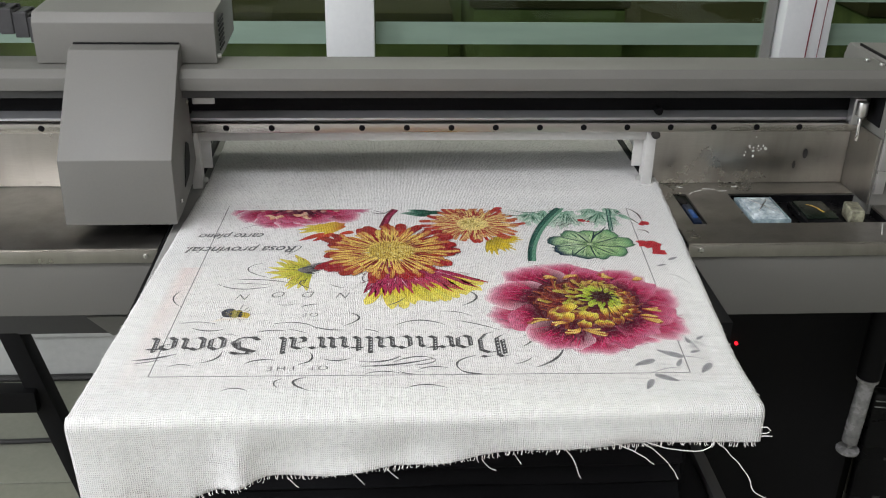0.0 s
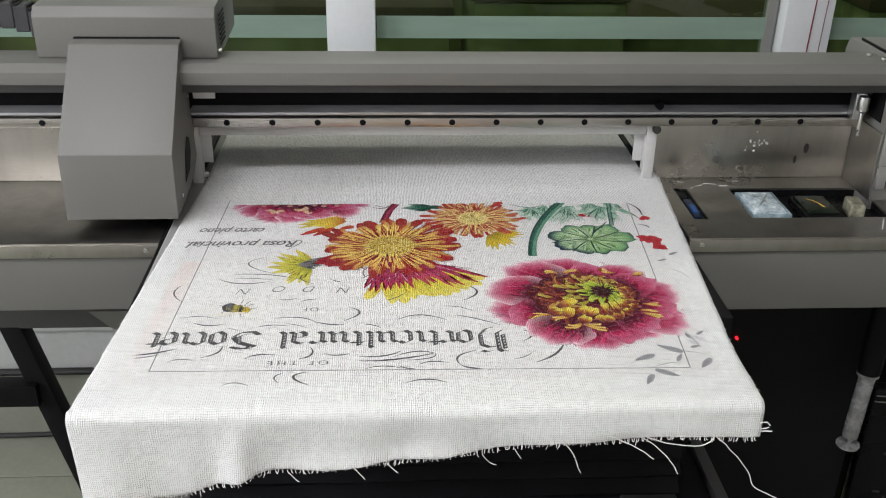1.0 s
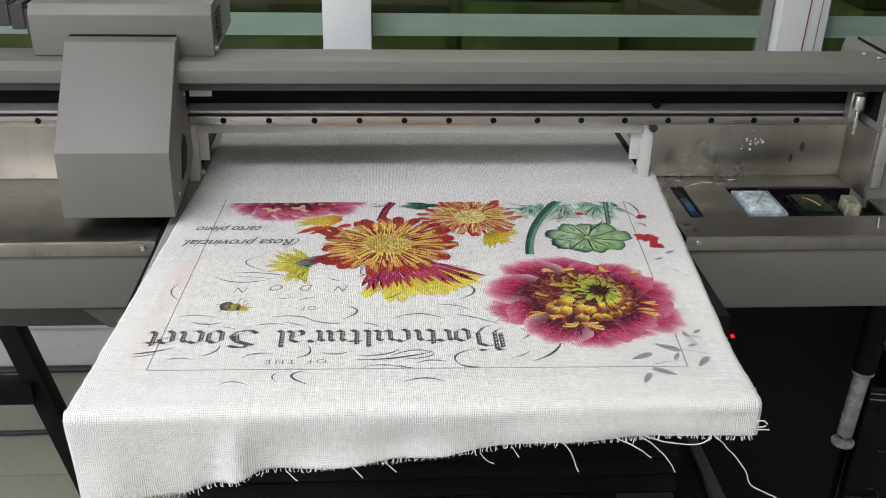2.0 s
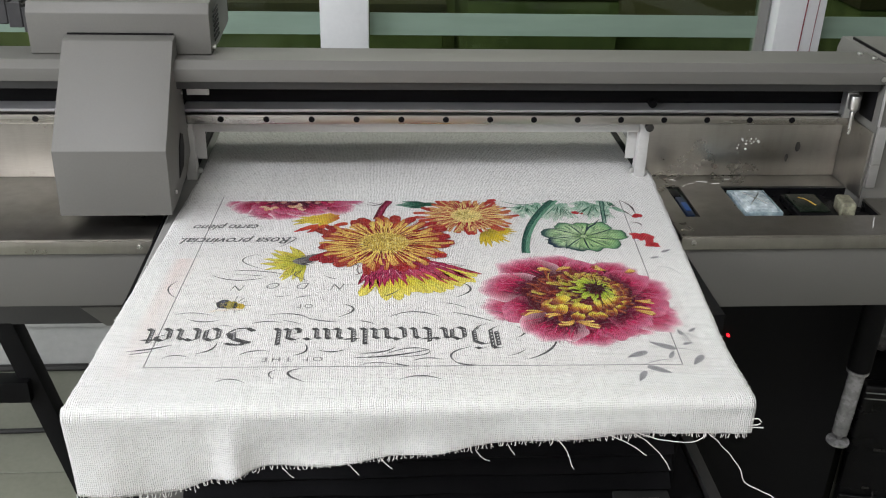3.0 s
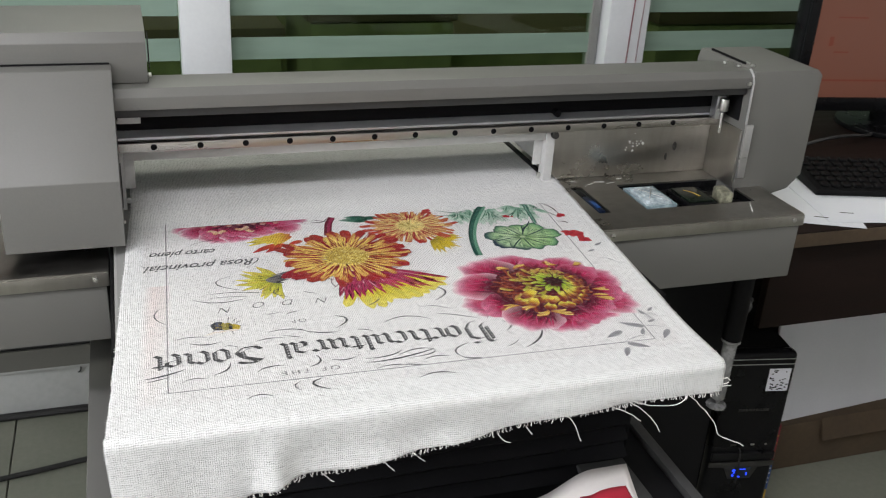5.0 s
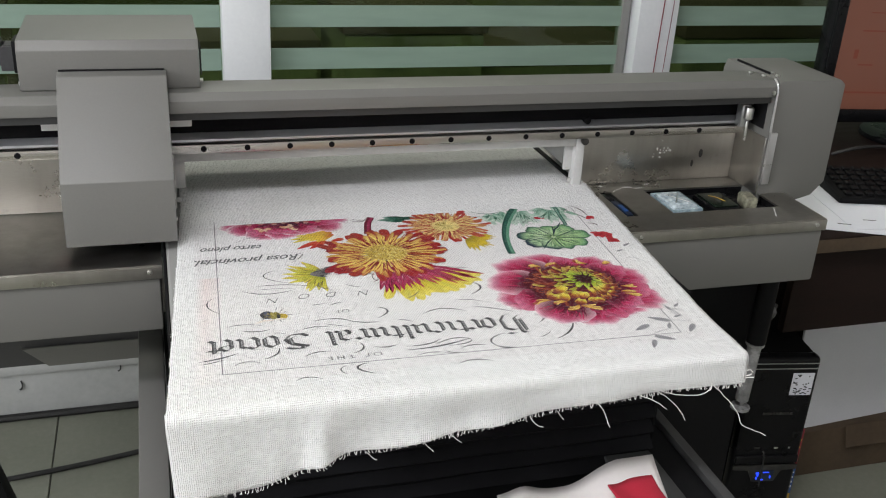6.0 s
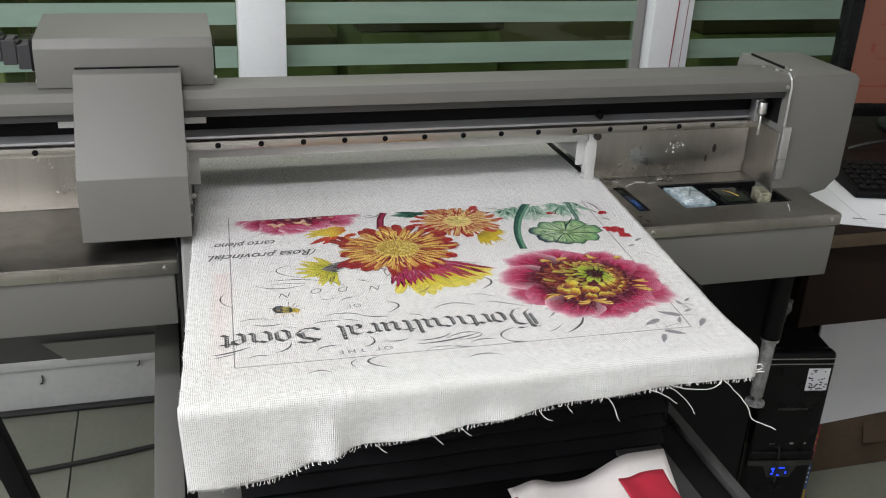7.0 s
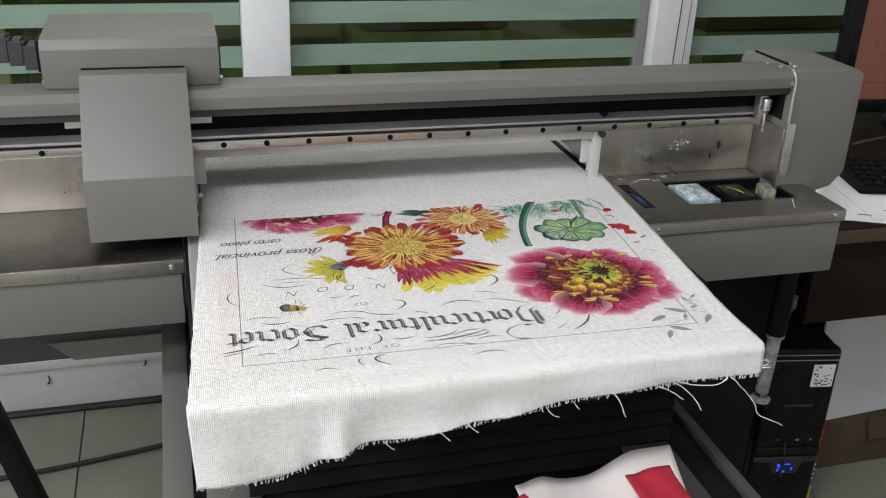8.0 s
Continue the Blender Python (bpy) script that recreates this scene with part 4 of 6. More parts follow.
def petal(ink, cx, cy, ang, r0, r1, width, along, edge, rng, ruffle=0.06, n=9, m=7, tip=0.5, clip=None, curl=0.0, blunt=False):
    """A petal from radius r0 to r1; colours from stops along its length, darkened or lightened to its edges."""
    rows, cols = [], []
    seed = rng.uniform(0, 50)
    for i in range(n):
        t = i / (n - 1)
        w = width * (math.sin(math.pi * min(1, t ** 0.75 * 0.86 + 0.07)) ** tip)
        if blunt:
            w = width * (0.32 + 0.68 * math.sin(math.pi / 2 * min(1, t / 0.72))) * (1 - 0.12 * max(0, t - 0.72))
        row, col = [], []
        for j in range(m):
            s = 2 * j / (m - 1) - 1
            rr = r0 + (r1 - r0) * t * (1 - 0.18 * s * s * t) * (1 + ruffle * noise.noise((s * 2.2 + seed, t * 2, seed)) * (t > 0.5))
            if blunt:
                rr = r0 + (r1 - r0) * t - width * 0.9 * (1 - math.sqrt(max(0, 1 - s * s))) * t * t + width * ruffle * noise.noise((s * 2.5 + seed, 0.5, seed)) * t ** 3
            aa = ang + curl * t * t
            x = rr * math.cos(aa) - s * w * math.sin(aa)
            y = rr * math.sin(aa) + s * w * math.cos(aa)
            px, py = cx + x, cy + y
            if clip is not None:
                py = min(py, clip)
            row.append((px, py))
            c = shade(along, t)
            k = abs(s) ** (3 if blunt else 2)
            c = lerp(c, edge, 0.85 * k * (0.3 + 0.7 * t))
            d = 1 + 0.25 * noise.noise((s * 5 + seed, t * 1.5, seed * 2))
            col.append(tuple(min(1, max(0, q * d)) for q in c[:3]) + (c[3],))
        rows.append(row)
        cols.append(col)
    ink.grid(rows, cols)


WINE, PINK, PALE = (0.075, 0.003, 0.018, 1), (0.40, 0.010, 0.080, 1), (0.76, 0.30, 0.42, 0.85)
MAROON, YELLOW, LIME, GREEN = (0.055, 0.008, 0.012, 1), (0.80, 0.58, 0.03, 1), (0.34, 0.50, 0.03, 1), (0.03, 0.17, 0.05, 1)
RED, ORANGE, GREY, DARK = (0.52, 0.025, 0.012, 1), (0.80, 0.30, 0.02, 1), (0.13, 0.13, 0.14, 0.85), (0.03, 0.03, 0.035, 0.9)
DKGREEN, PALEGREEN = (0.008, 0.06, 0.035, 1), (0.28, 0.50, 0.30, 0.9)


def hairs(ink, rng, cx, cy, a, spread, k0, k1, n, col, w=0.0009, clip=None):
    """Fine engraved lines fanning along a petal."""
    level = ink.z
    for q in range(n):
        b = a + rng.uniform(-spread, spread)
        u0 = k0 + (k1 - k0) * rng.uniform(0, 0.35)
        u1 = u0 + (k1 - u0) * rng.uniform(0.4, 0.95)
        bend = rng.uniform(-0.12, 0.12)
        ink.ribbon([(cx + v * math.cos(b + bend * i / 4), min(clip or 9, cy + v * math.sin(b + bend * i / 4))) for i, v in enumerate(np.linspace(u0, u1, 5))], w, (*col[:3], 1))
        ink.z = level + 0.0000004 * q
    ink.z = level + 0.000002


def curl_petal(ink, rng, x, y, a, l, w, bend=0.5):
    """A small loose yellow petal with a rust shadow and a forked tip."""
    rust = (0.30, 0.05, 0.03, 1)
    petal(ink, x - 0.0008, y - 0.0014, a, 0, l, w * 1.15, [(0, rust), (1, (0.36, 0.08, 0.03, 1))], rust, rng, 0.8, 8, 7, 0.7, None, bend, True)
    for d in (-0.22, 0.02, 0.26):
        petal(ink, x, y, a + d * rng.uniform(0.5, 1.2), 0, l * rng.uniform(0.7, 1.05), w * 0.55, [(0, (0.42, 0.16, 0.04, 1)), (0.4, (0.70, 0.44, 0.09, 1)), (1, (0.84, 0.66, 0.20, 1))], (0.58, 0.32, 0.06, 1), rng, 0.4, 7, 5, 0.7, None, bend * rng.uniform(0.5, 1.3), True)


def peony(parent, cx, cy, R, seed, clip=None, heart=True):
    """A full bloom: broad soft-rimmed crimson petals round a shaggy bowl of rust, yellow and lime with a dark star."""
    ink, rng = Ink(3), random.Random(seed)
    crimson, dark = (0.43, 0.009, 0.070, 1), (0.045, 0.003, 0.014, 1)
    blush, gone = (0.74, 0.26, 0.38, 0.9), (0.80, 0.45, 0.55, 0.12)
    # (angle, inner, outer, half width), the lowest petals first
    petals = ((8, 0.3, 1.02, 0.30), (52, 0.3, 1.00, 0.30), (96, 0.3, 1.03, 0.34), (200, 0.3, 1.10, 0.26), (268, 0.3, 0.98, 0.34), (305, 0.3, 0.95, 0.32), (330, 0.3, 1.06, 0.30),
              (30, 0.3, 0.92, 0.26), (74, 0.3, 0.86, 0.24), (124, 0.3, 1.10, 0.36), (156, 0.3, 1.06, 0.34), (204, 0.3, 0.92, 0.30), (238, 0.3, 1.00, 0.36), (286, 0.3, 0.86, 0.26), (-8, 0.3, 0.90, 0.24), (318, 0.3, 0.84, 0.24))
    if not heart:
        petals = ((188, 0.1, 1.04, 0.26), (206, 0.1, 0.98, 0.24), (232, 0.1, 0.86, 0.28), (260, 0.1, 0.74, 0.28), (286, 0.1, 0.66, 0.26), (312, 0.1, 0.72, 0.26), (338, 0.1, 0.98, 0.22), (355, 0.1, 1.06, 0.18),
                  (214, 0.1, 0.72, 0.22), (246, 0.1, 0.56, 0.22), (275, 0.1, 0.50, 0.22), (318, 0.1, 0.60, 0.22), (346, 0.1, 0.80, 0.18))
    under = 7 if heart else 8
    for k, (deg, r0, r1, w) in enumerate(petals):
        a, tone = radians(deg + rng.uniform(-3, 3)), rng.random()
        mid = lerp(crimson, dark, 0.35 * tone)
        rim = lerp(crimson, (0.70, 0.20, 0.33, 1), 0.50 + 0.35 * tone)
        open_rim = r1 > 0.93 or k < under
        along = [(0, dark), (0.50, lerp(dark, crimson, 0.22)), (0.70, mid), (0.80, lerp(crimson, rim, 0.45)), (0.90, lerp(rim, blush, 0.7) if open_rim else rim), (1, lerp(blush, gone, 0.8) if open_rim else lerp(rim, blush, 0.4))]
        petal(ink, cx, cy, a, r0 * R, r1 * R, w * R, along, lerp(rim, gone, 0.45) if open_rim else lerp(lerp(crimson, dark, 0.4), rim, 0.6), rng, 0.26, 22, 25, 0.55, clip, rng.uniform(-0.1, 0.1), True)
        sp = 0.85 * w / (0.55 + 0.45 * r1)
        near = 1 if heart else 0.4
        hairs(ink, rng, cx, cy, a, sp, 0.46 * R * near, 0.80 * r1 * R, 18, (0.13, 0.004, 0.028), 0.0013, clip)
        hairs(ink, rng, cx, cy, a, sp, 0.48 * R * near, 0.68 * r1 * R, 14, (0.055, 0.003, 0.015), 0.0016, clip)
        hairs(ink, rng, cx, cy, a, sp, 0.60 * R * near, 0.90 * r1 * R, 10, (0.54, 0.015, 0.10), 0.0014, clip)
        hairs(ink, rng, cx, cy, a, 0.8 * sp, 0.70 * r1 * R, 0.97 * r1 * R, 16, (0.60, 0.11, 0.23), 0.0008, clip)
        hairs(ink, rng, cx, cy, a, 0.9 * sp, 0.84 * r1 * R, 0.99 * r1 * R, 12, (0.42, 0.16, 0.24), 0.0005, clip)
        # shadow fold along one side
        hairs(ink, rng, cx, cy, a + 0.95 * sp, 0.04, 0.45 * R * near, 0.84 * r1 * R, 5, (0.14, 0.004, 0.035), 0.0016, clip)
    if not heart:
        for i in range(7):
            x = cx + (i / 6 - 0.5) * 1.1 * R
            petal(ink, x, clip + 0.001, rng.uniform(-2.2, -0.9), 0, R * rng.uniform(0.06, 0.14), 0.05 * R, [(0, (0.30, 0.06, 0.03, 1)), (1, (0.46, 0.14, 0.06, 0.7))], (0.34, 0.03, 0.06, 1), rng, 0.3, 8, 7, 0.6, clip, 0, True)
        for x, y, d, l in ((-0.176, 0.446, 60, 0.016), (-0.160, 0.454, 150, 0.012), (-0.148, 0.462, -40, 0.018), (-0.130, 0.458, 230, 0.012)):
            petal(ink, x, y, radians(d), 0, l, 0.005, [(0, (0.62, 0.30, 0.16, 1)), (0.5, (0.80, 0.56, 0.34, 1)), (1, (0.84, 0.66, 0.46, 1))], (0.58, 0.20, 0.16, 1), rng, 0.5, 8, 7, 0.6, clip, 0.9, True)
        ink.done("peony_print", parent, "printed crimson peony, cut off where printing stopped")
        return
    bx, by, br = cx - 0.02 * R, cy + 0.07 * R, 0.55 * R
    sx, sy = cx + 0.20 * R, cy + 0.20 * R
    ink.poly([(bx + br * 1.06 * math.cos(a) * (1 + 0.05 * math.sin(9 * a)), by + br * 0.92 * math.sin(a) * (1 + 0.05 * math.cos(11 * a))) for a in np.linspace(0, 2 * math.pi, 70)[:-1]], (0.085, 0.005, 0.014, 1))
    ink.z += 0.00001

    def reach(a):
        """Distance from the star to the bowl's rim."""
        dx, dy = sx - bx, sy - by
        p = dx * math.cos(a) + dy * math.sin(a)
        return -p + math.sqrt(p * p - dx * dx - dy * dy + br * br)
    rust, plum = (0.36, 0.07, 0.03, 1), (0.11, 0.006, 0.02, 1)
    # shaggy rust and plum fringe that fills the bowl
    for i in range(150):
        a = 2 * math.pi * i / 150 + rng.uniform(-0.05, 0.05)
        d = reach(a)
        f0 = rng.uniform(0.35, 0.75)
        c = lerp(plum, rust, rng.random() ** 0.7)
        petal(ink, sx, sy, a, f0 * d, min(1.06, f0 + rng.uniform(0.2, 0.38)) * d, 0.020 * R * rng.uniform(0.6, 1.6), [(0, plum), (0.6, c), (1, lerp(c, (0.52, 0.20, 0.05, 1), 0.5 * rng.random()))], plum, rng, 0.4, 6, 5, 0.6, None, rng.uniform(-0.4, 0.4), True)
    # yellow and lime tongues on the far side, leaning outwards
    for i in range(64):
        a = radians(rng.uniform(48, 236))
        d = reach(a)
        f0 = rng.uniform(0.30, 0.72)
        green = max(0.0, 1 - 1.25 * f0 + rng.uniform(-0.25, 0.25))
        c = lerp(lerp((0.62, 0.44, 0.10, 1), rust, 0.5 * rng.random()), LIME, min(1, 1.2 * green))
        petal(ink, sx, sy, a, f0 * d, (f0 + rng.uniform(0.13, 0.26)) * d, 0.026 * R * rng.uniform(0.6, 1.6), [(0, plum), (0.3, lerp(c, rust, 0.45)), (0.7, c), (1, lerp(c, (0.82, 0.68, 0.24, 1), 0.4))], lerp(rust, c, 0.3), rng, 0.6, 7, 7, 0.7, None, rng.uniform(-0.35, 0.25), True)
    # near side: upright yellow petals, rust outside
    for row, (n, f1, f0, w) in enumerate(((13, 1.0, 0.72, 0.070), (11, 0.80, 0.46, 0.058))):
        for i in range(n):
            a = radians(-142 + 152 * i / (n - 1)) + rng.uniform(-0.12, 0.12)
            d = reach(a)
            tip = lerp((0.80, 0.62, 0.05, 1), (0.70, 0.66, 0.08, 1), rng.random())
            ex, ey = sx + f1 * d * math.cos(a), sy + f1 * d * math.sin(a)
            petal(ink, ex, ey, a + math.pi, 0, (f1 - f0) * d * rng.uniform(0.7, 1.4), w * R * rng.uniform(0.6, 1.5), [(0, plum), (0.36 - 0.1 * row, lerp(plum, rust, 0.5)), (0.58 - 0.1 * row, (0.52, 0.22, 0.04, 1)), (0.76 - 0.1 * row, tip), (1, lerp(tip, (0.86, 0.78, 0.22, 1), 0.4))], lerp((0.40, 0.14, 0.04, 1), tip, 0.3 * rng.random()), rng, 0.7, 10, 9, 0.6, None, rng.uniform(-0.25, 0.25), True)
            hairs(ink, rng, ex, ey, a + math.pi, 0.5, 0.0, (f1 - f0) * d * 0.8, 3, (0.26, 0.04, 0.02, 0.7), 0.0008)
    for i in range(26):
        a = 2 * math.pi * i / 26 + rng.uniform(-0.1, 0.1)
        d = min(reach(a), 0.52 * R)
        f0 = rng.uniform(0.20, 0.30)
        c = lerp(LIME, (0.52, 0.56, 0.05, 1), rng.random())
        petal(ink, sx, sy, a, f0 * d, (f0 + rng.uniform(0.18, 0.34)) * d, 0.030 * R * rng.uniform(0.6, 1.3), [(0, (0.12, 0.16, 0.02, 1)), (0.4, c), (1, lerp(c, (0.62, 0.70, 0.14, 1), 0.5))], (0.16, 0.22, 0.03, 1), rng, 0.5, 7, 7, 0.6, None, rng.uniform(-0.3, 0.3), True)
    for i in range(24):
        a = rng.uniform(0, 2 * math.pi)
        d = min(reach(a), 0.6 * R)
        hairs(ink, rng, sx, sy, a, 0.1, 0.25 * d, 0.95 * d, 1, (0.07, 0.012, 0.01, 0.8), 0.0011)
    ink.poly([(sx + R * (0.135 if i % 2 else 0.065) * 1.25 * math.cos(2 * math.pi * i / 22), sy + R * (0.135 if i % 2 else 0.065) * math.sin(2 * math.pi * i / 22)) for i in range(22)], (0.04, 0.008, 0.010, 1))
    ink.z += 0.00001
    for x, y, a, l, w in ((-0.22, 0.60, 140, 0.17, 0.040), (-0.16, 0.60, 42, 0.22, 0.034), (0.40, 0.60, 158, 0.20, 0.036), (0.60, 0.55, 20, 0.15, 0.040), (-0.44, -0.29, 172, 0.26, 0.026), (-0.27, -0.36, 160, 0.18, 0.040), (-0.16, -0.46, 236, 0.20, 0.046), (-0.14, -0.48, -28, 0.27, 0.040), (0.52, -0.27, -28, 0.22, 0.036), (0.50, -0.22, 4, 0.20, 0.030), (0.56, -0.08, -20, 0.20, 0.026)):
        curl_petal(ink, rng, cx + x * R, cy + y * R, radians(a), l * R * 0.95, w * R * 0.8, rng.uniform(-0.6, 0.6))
    ink.done("peony_print", parent, "printed crimson peony with a yellow and green heart")


def daisy(parent, cx, cy, R, seed, heart, flame, deep, disk=True, squash=0.88, clip=None):
    """A ragged bloom of many thin straps: red ones behind, yellow ones streaked with red in front, round a speckled disc."""
    ink, rng = Ink(16 if disk else 5), random.Random(seed)

    def reach(a):
        """Straps are shorter towards the near and far sides."""
        return math.sqrt(math.cos(a) ** 2 + (squash * math.sin(a)) ** 2)
    wine = lerp(deep, (0.12, 0.004, 0.03, 1), 0.65)
    rings = ((34, 0.25, 1.02, 0.080), (44, 0.22, 0.90, 0.036), (46, 0.20, 0.76, 0.027), (40, 0.16, 0.58, 0.021)) if disk else ((36, 0.12, 1.02, 0.050), (46, 0.08, 0.92, 0.034), (46, 0.04, 0.76, 0.028), (30, 0.0, 0.50, 0.024))
    for ring, (n, r0, r1, w) in enumerate(rings):
        order = list(range(n))
        rng.shuffle(order)
        for i in order:
            a = 2 * math.pi * (i + 0.37 * ring) / n + rng.uniform(-0.07, 0.07)
            rr = r1 * R * rng.uniform(0.84, 1.06) * reach(a)
            t0, cool = rng.random(), 0.5 - 0.5 * math.cos(a)
            gold = lerp(heart, flame, 0.35 * t0)
            if ring == 0:
                body = lerp(deep, wine, (0.85 if disk else 0.0) * cool ** 1.5 * (0.3 + 0.7 * t0))
                body = lerp(body, flame, (0.15 if disk else 0.45) * rng.random())
                along = [(0, wine), (0.45, lerp(body, flame, 0.35)), (0.75, body), (1, body)]
                edge = lerp(wine, body, 0.5)
            else:
                hot = (0, 0.9, 0.5, 0.15)[ring] * (1 if disk else 0.75) * (0.35 + 0.65 * t0)
                tip = lerp(gold, deep, hot)
                along = [(0, lerp(heart, (0.40, 0.22, 0.03, 1), 0.4)), (0.25, heart), (0.6, gold), (0.85, lerp(gold, tip, 0.6)), (1, tip)]
                edge = lerp(flame, deep, 0.6) if ring == 1 else lerp(heart, flame, 0.6)
            petal(ink, cx, cy, a, r0 * R, rr, w * R * rng.uniform(0.7, 1.25), along, edge, rng, 0.30, 10, 7, 0.5, clip, rng.uniform(-0.16, 0.16), True)
            for side in (-1, 1) if ring else ():
                b = a + side * w / r1 * rng.uniform(0.6, 1.0)
                bend = rng.uniform(-0.1, 0.1)
                ink.ribbon([(cx + q * math.cos(b + bend * q / R), min(clip or 9, cy + q * math.sin(b + bend * q / R))) for q in np.linspace(max(0.30, r0) * R, rr * 0.97, 6)], rng.uniform(0.0008, 0.0019), (*lerp(deep, wine, 0.8 * rng.random())[:3], 1))
    if disk:
        rx, ry = 0.305 * R, 0.268 * R
        ox, oy = cx + 0.035 * R, cy + 0.02 * R
        ink.poly([(ox + rx * math.cos(a), oy + ry * math.sin(a)) for a in np.linspace(0, 2 * math.pi, 30)[:-1]], (0.70, 0.50, 0.10, 1))
        ink.z += 0.00001
        for i in range(230):
            a, q = i * 2.39996, math.sqrt(i / 230)
            x, y, k = ox + rx * q * math.cos(a), oy + ry * q * math.sin(a), rng.uniform(0.0008, 0.0015)
            dark = rng.random() < 0.45 + 0.3 * (q > 0.75) + 0.3 * (math.cos(a) < -0.3)
            ink.poly([(x - k, y), (x, y - k * 0.8), (x + k, y), (x, y + k * 0.8)], (0.13, 0.05, 0.01, 1) if dark else (0.90, 0.80, 0.34, 1))
        for i in range(30):
            a = 2 * math.pi * i / 30 + rng.uniform(-0.1, 0.1)
            ink.ribbon([(ox + rx * v * math.cos(a), oy + ry * v * math.sin(a)) for v in np.linspace(0.95, rng.uniform(1.2, 1.9), 5)], 0.0011, (0.16, 0.05, 0.01, 1))
    else:
        hairs(ink, rng, cx, cy, 0, 3.1, 0.02 * R, 0.34 * R, 26, (0.34, 0.24, 0.04, 0.85), 0.0010, clip)
    ink.done("daisy_print", parent, "printed red and yellow daisy bloom")


def half_flower(parent):
    """The drooping bloom below the large daisy: crimson strap petals over a ragged yellow skirt."""
    ink, rng = Ink(4), random.Random(21)
    cx, cy = -0.020, 0.318
    for i in range(26):
        t = i / 25
        a = radians(-106 + 80 * t) + rng.uniform(-0.05, 0.05)
        rr = 0.095 + 0.018 * t + rng.uniform(-0.010, 0.006)
        g = rng.random()
        petal(ink, cx, cy, a, 0.040, rr, 0.0062, [(0, (0.50, 0.34, 0.02, 1)), (0.5, lerp((0.78, 0.62, 0.04, 1), (0.62, 0.60, 0.06, 1), g)), (1, (0.84, 0.74, 0.16, 1))], (0.74, 0.58, 0.05, 1), rng, 0.7, 9, 7, 0.5, None, rng.uniform(-0.1, 0.1), True)
        hairs(ink, rng, cx, cy, a, 0.06, 0.05, rr * 0.95, 2, (0.50, 0.40, 0.04, 0.7), 0.0010)
    for i in range(34):
        t = i / 33
        a = radians(-122 + 104 * t) + rng.uniform(-0.05, 0.05)
        rr = 0.082 - 0.012 * math.sin(math.pi * t) + 0.040 * max(0, t - 0.55) / 0.45 + rng.uniform(-0.014, 0.006)
        tone = rng.random()
        tip = lerp((0.40, 0.012, 0.06, 1), (0.66, 0.14, 0.03, 1), max(0, t - 0.3) * tone * 1.4)
        petal(ink, cx, cy, a, 0.010, rr, 0.0040, [(0, (0.26, 0.01, 0.05, 1)), (0.5, lerp((0.34, 0.012, 0.07, 1), (0.56, 0.05, 0.16, 1), tone)), (1, tip)], lerp((0.22, 0.006, 0.05, 1), (0.62, 0.18, 0.26, 1), 0.6 * tone), rng, 0.03, 9, 7, 0.5, None, 0.12 * (1 - 2 * t) + rng.uniform(-0.08, 0.08))
        hairs(ink, rng, cx, cy, a, 0.04, 0.03, rr * 0.9, 2, (0.13, 0.004, 0.03, 0.8), 0.0009)
        if i % 3 == 0:
            hairs(ink, rng, cx, cy, a, 0.05, 0.03, rr * 0.85, 1, (0.74, 0.40, 0.48, 0.7), 0.0010)
    ink.done("bloom_print", parent, "printed drooping crimson and yellow bloom")


